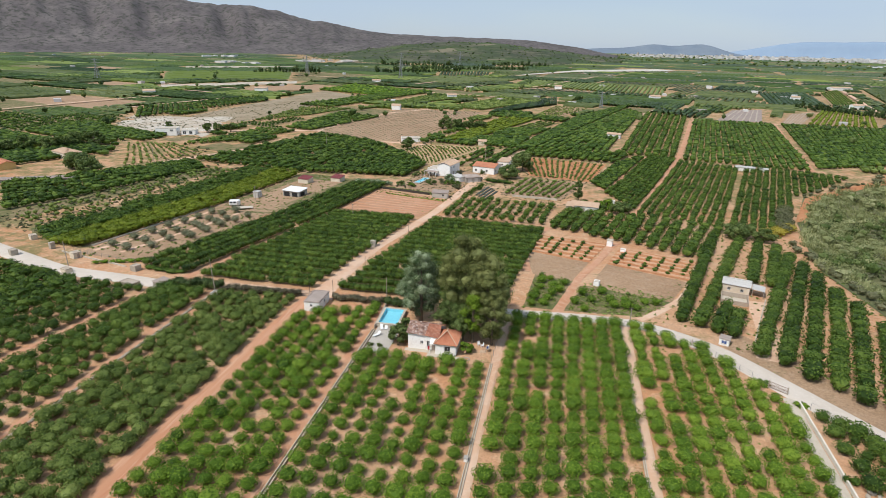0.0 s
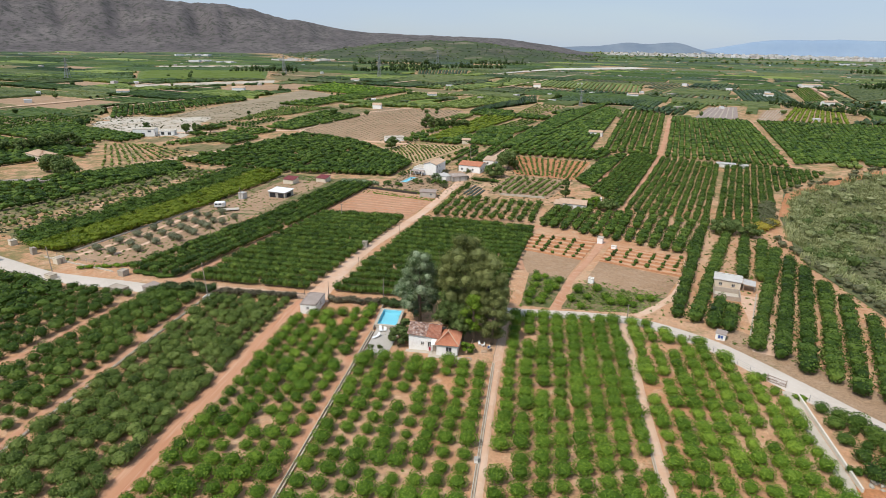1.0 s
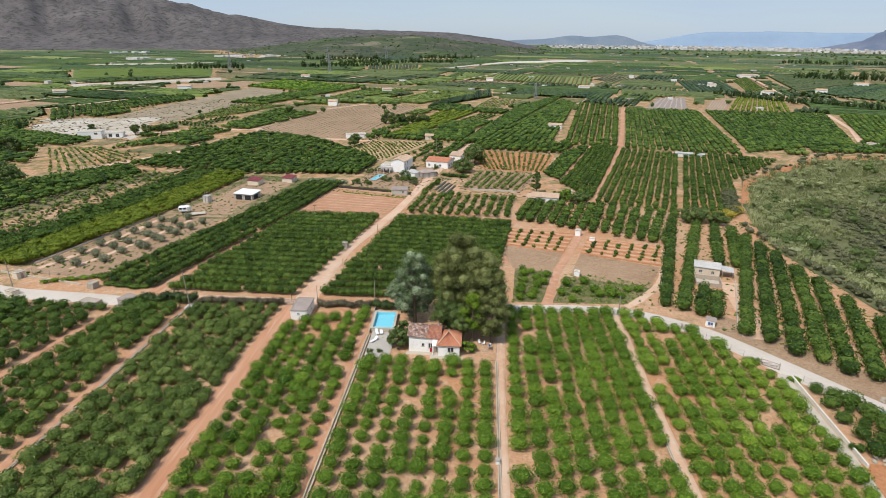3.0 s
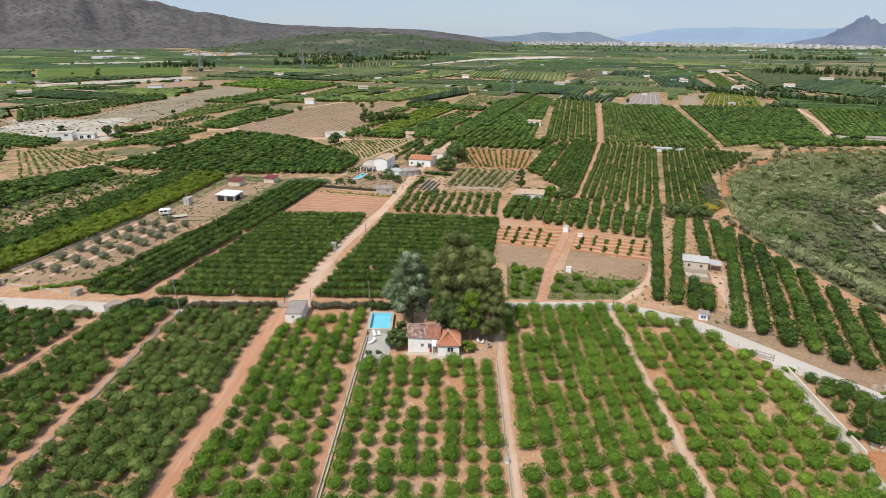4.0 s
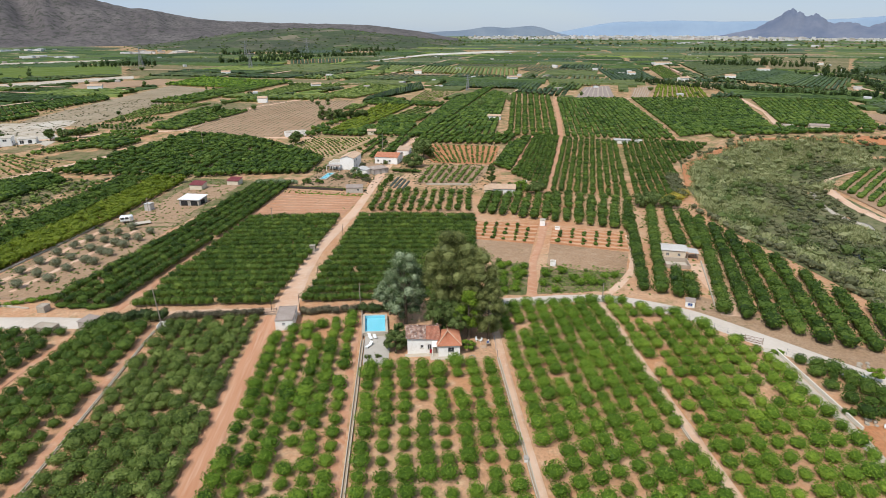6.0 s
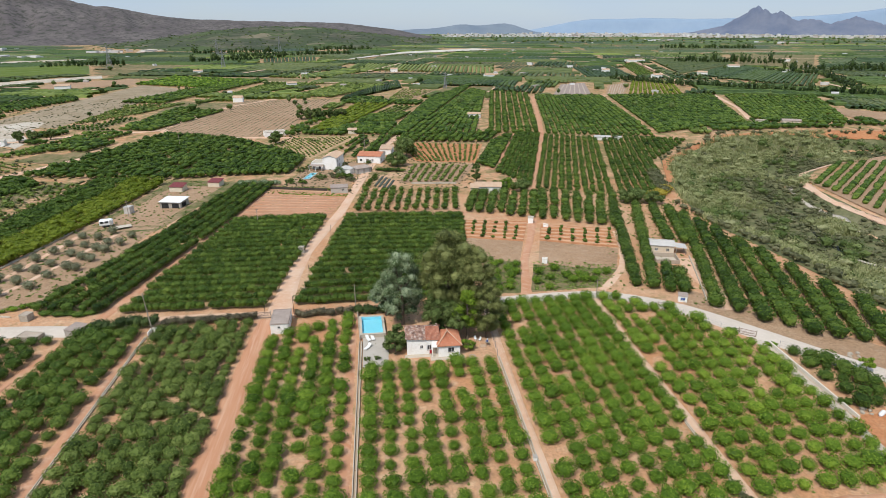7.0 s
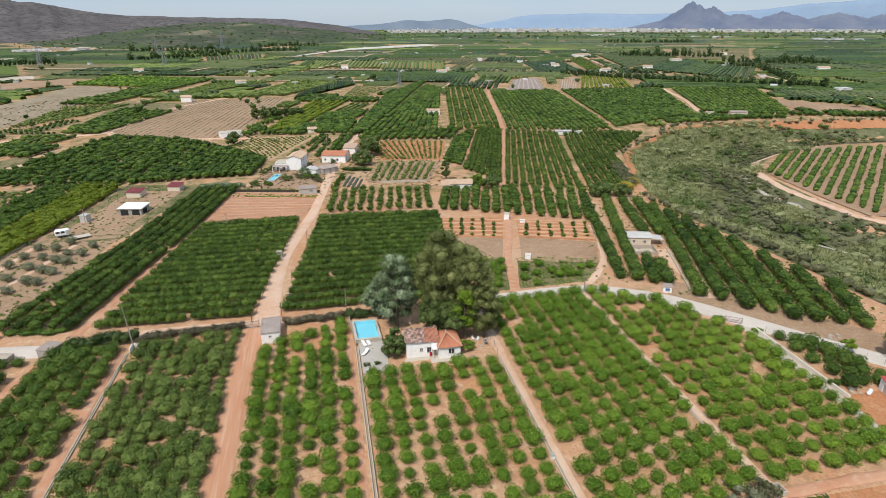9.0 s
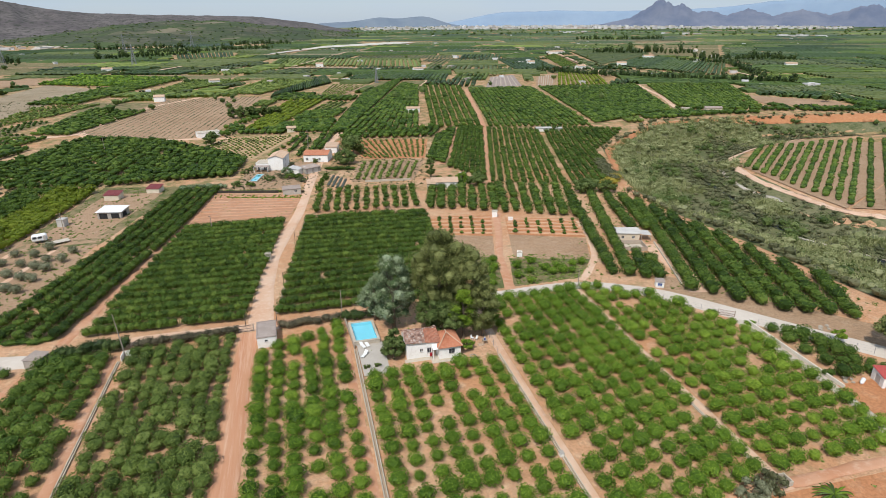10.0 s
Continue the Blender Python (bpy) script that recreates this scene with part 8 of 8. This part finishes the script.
# ---- poles, gates, fences ----
def pole(x, y, tall, lean_x=0.0, lean_y=0.0, r=0.11, label="pale wooden electricity pole beside the lane", mat=WOOD, arm=True):
    thing = root("utility_pole", pose(x, y, lie(x, y)), label, "pole", "utility poles")
    bm = bmesh.new()
    tube(bm, [(0, 0, -0.3), (lean_x * 0.5, lean_y * 0.5, tall / 2), (lean_x, lean_y, tall)], [r * 1.15, r, r * 0.75], 8)
    part("shaft", bm, mat, thing)
    if arm:
        bm = boxed(-0.5, 0.5, -0.05, 0.05, -0.06, 0.06, 0)
        bm.transform(Matrix.Translation((lean_x * 0.95, lean_y * 0.95, tall * 0.95)))
        part("cross_arm", bm, DARKMETAL, thing)
    return thing


pole(-17.0, 20.9, 6.6, 0.0, 0.0, arm=False)
pole(-58.4, 15.9, 9.0, -0.6, 0.0, arm=False, label="pale wooden pole leaning beside the sluice")
pole(-109.5, 26.6, 7.2, -0.3, 0, arm=False)
pole(-36.8, 21.8, 3.2, 0.0, 0, 0.06, "thin dark steel post at the track junction", DARKMETAL, False)
pole(-30.5, 21.2, 4.4, 0.0, 0, 0.06, "thin dark steel post at the track junction", DARKMETAL, False)
pole(-29.3, 42.0, 3.8, 0.0, 0, 0.06, "thin dark steel post along the track", DARKMETAL, False)
pole(-26.4, 78.0, 3.8, 0.0, 0, 0.06, "thin dark steel post along the track", DARKMETAL, False)
pole(-100.0, 113.0, 6.0, 0, 0), pole(-120.0, 240.0, 8.0, 0, 0), pole(-18.0, 214.0, 10.0, 0, 0), pole(-190.0, 172.0, 8, 0, 0), pole(38.6, 22.4, 4.2, 0, 0), pole(-52, 96, 5, 0, 0)


def gate(x, y, turn, wide, tall, mat, label):
    thing = root("gate", pose(x, y, lie(x, y) + 0.08, 0, 0, turn), label, "gate", "gates")
    for s in (-1, 1):
        part("post", boxed(s * wide / 2 - 0.08, s * wide / 2 + 0.08, -0.08, 0.08, -0.2, tall + 0.25, 0.01), CONCRETE, thing)
    for s in (-1, 1):
        x0, x1 = (-wide / 2 + 0.1, -0.03) if s < 0 else (0.03, wide / 2 - 0.1)
        bm = bmesh.new()
        for q in ((x0, x1, 0.12, 0.18), (x0, x1, tall - 0.06, tall), (x0, x1, tall * 0.5, tall * 0.5 + 0.05)):
            box(bm, q[0], q[1], -0.02, 0.02, q[2], q[3])
        leaf = part("leaf", bm, mat, thing)
        n = max(4, int((x1 - x0) / 0.16))
        for k in range(n + 1):
            xx = x0 + (x1 - x0 - 0.03) * k / n
            part("bar", boxed(xx, xx + 0.03, -0.015, 0.015, 0.12, tall, 0), mat, leaf)


gate(-37.0, 19.6, 2, 3.8, 1.5, DARKMETAL, "dark metal gate closing the earth track")
gate(37.3, 21.0, -6, 2.6, 1.3, GALV, "grey wire gate at the sandy path")
gate(62.2, 0.6, -38, 3.2, 1.3, surface("rusty_metal", (0.20, 0.10, 0.06), (0.15, 0.075, 0.05), (0.26, 0.15, 0.10), 1, 5, rough=0.8), "rusty metal gate at the concrete drive")
gate(51.2, 14.4, -36, 2.4, 1.2, GALV, "grey wire gate beside the road")


def fence(label, a, b, gap, tall):
    a, b = Vector(a), Vector(b)
    thing = root("wire_fence", pose(0, 0, 0), label, "fence", "wire fences")
    n = max(2, int((b - a).length / gap))
    tops = []
    for k in range(n + 1):
        p = a + (b - a) * (k / n)
        z = lie(p.x, p.y)
        bm = bmesh.new()
        tube(bm, [(p.x, p.y, z - 0.2), (p.x, p.y, z + tall)], [0.04, 0.035], 6)
        part("post", bm, GALV, thing)
        tops.append((p.x, p.y, z))
    for h in (0.35, 0.7, 1.0):
        bm = bmesh.new()
        tube(bm, [(q[0], q[1], q[2] + tall * h - 0.05) for q in tops], [0.012] * len(tops), 4)
        part("wire", bm, GALV, thing)


fence("thin wire fence on steel posts along the road", (65.8, -4.4), (78.5, -19.5), 2.6, 1.5)
fence("thin wire fence on steel posts along the road", (39.0, 20.8), (50.0, 15.4), 2.6, 1.3)
fence("thin wire fence on steel posts along the road", (52.4, 13.4), (60.6, 2.4), 2.6, 1.3)
fence("thin wire fence on steel posts along the road", (14.4, 20.0), (36.0, 21.0), 2.8, 1.2)
fence("thin wire fence beside the patio", (10.4, -1.2), (10.8, 7.5), 2.2, 1.5)
fence("thin wire fence before the olive plot", (-118, 38), (-96, 31.5), 3.0, 1.5)

# ---- loose things by the road ----
for k, (x, y, s) in enumerate(((66.4, -24.6, 0.6), (67.2, -25.2, 0.5), (65.6, -25.4, 0.55), (66.8, -26.0, 0.4), (76.6, -9.4, 0.5), (77.4, -8.6, 0.6), (78.3, -9.6, 0.45), (79.0, -8.4, 0.5))):
    rock = root("rock", pose(x, y, lie(x, y), 0, 0, k * 40), "pale broken rock lying on the earth", "rock", "broken rocks")
    v, f = ICO[1]
    rg = np.random.RandomState(k)
    mesh_object("stone", v * s * rg.uniform(0.6, 1.1, (len(v), 1)) * np.array([1.2, 0.9, 0.7]) + np.array([0, 0, s * 0.35]), f, STONE, rock)
boat = root("upturned_tub", pose(68.2, -26.4, lie(68.2, -26.4) + 0.1, 0, 0, 30), "white curved tub lying on orange earth", "tub")
bm = bmesh.new()
tube(bm, [(-1.0, 0, 0.3), (-0.6, 0, 0.36), (0.6, 0, 0.36), (1.0, 0, 0.3)], [0.15, 0.36, 0.36, 0.15], 10)
part("shell", bm, PLASTIC, boat)
tarp = root("blue_tarpaulin", pose(73.6, -12.4, lie(73.6, -12.4), 0, 0, -52), "faded teal tarpaulin over stacked goods", "tarpaulin")
bm = boxed(-1.5, 1.5, -0.5, 0.5, 0, 0.6, 0.2)
part("cover", bm, surface("teal_sheet", (0.10, 0.22, 0.24), (0.13, 0.27, 0.29), (0.2, 0.32, 0.33), 0.8, 4), tarp)
van = root("dark_bin", pose(71.6, -9.9, lie(71.6, -9.9) + 0.05, 0, 0, -40), "dark grey waste bin beside the road", "bin")
part("body", boxed(-0.5, 0.5, -0.4, 0.4, 0.1, 1.1, 0.05), DARKMETAL, van)
part("lid", boxed(-0.55, 0.55, -0.45, 0.45, 1.1, 1.2, 0.03), BLACK, van)
for s in (-0.4, 0.4):
    bm = bmesh.new()
    tube(bm, [(s, -0.3, 0.1), (s, 0.3, 0.1)], [0.1, 0.1], 8)
    part("wheel", bm, BLACK, van)

# ---- weeds over the open ground ----
rng = np.random.RandomState(91)
for k, (q, n, s, mat) in enumerate(((((-118, 36), (-90, 32), (-70, 156), (-104, 168)), 900, 0.85, CITRUS_GREY), (((14.8, 26.2), (42, 27), (52, 42), (17, 50.5)), 620, 0.8, CITRUS_GREY), (((-52, 145), (-20, 140), (-12, 198), (-44, 192)), 420, 0.9, SHRUB),
                                   (((-24, 128), (26, 128), (52, 250), (-6, 254)), 900, 0.9, SHRUB), (((-176, 60), (-146, 50), (-128, 172), (-160, 170)), 700, 1.0, SHRUB), (((-330, 320), (-282, 258), (-205, 240), (-200, 540)), 900, 1.2, SHRUB),
                                   (((42, 26), (98, -8), (100, 110), (78, 120)), 900, 0.8, CITRUS_GREY), (((-60, 104), (-28, 103), (-22, 130), (-56, 141)), 260, 0.45, CITRUS_GREY))):
    u, v = rng.uniform(0, 1, (2, n, 1))
    a, b, c, d = [np.array(p, float) for p in q]
    p = a * (1 - u) * (1 - v) + b * u * (1 - v) + c * u * v + d * (1 - u) * v
    p = p[np.abs(p[:, 0] - 22.6 - 0.215 * (p[:, 1] - 24.5)) > 2.2]
    thicket("weeds", "low dry weeds and grass tufts on open ground", p, s, WEEDS, mat, 500 + k, 0.8, "weeds")
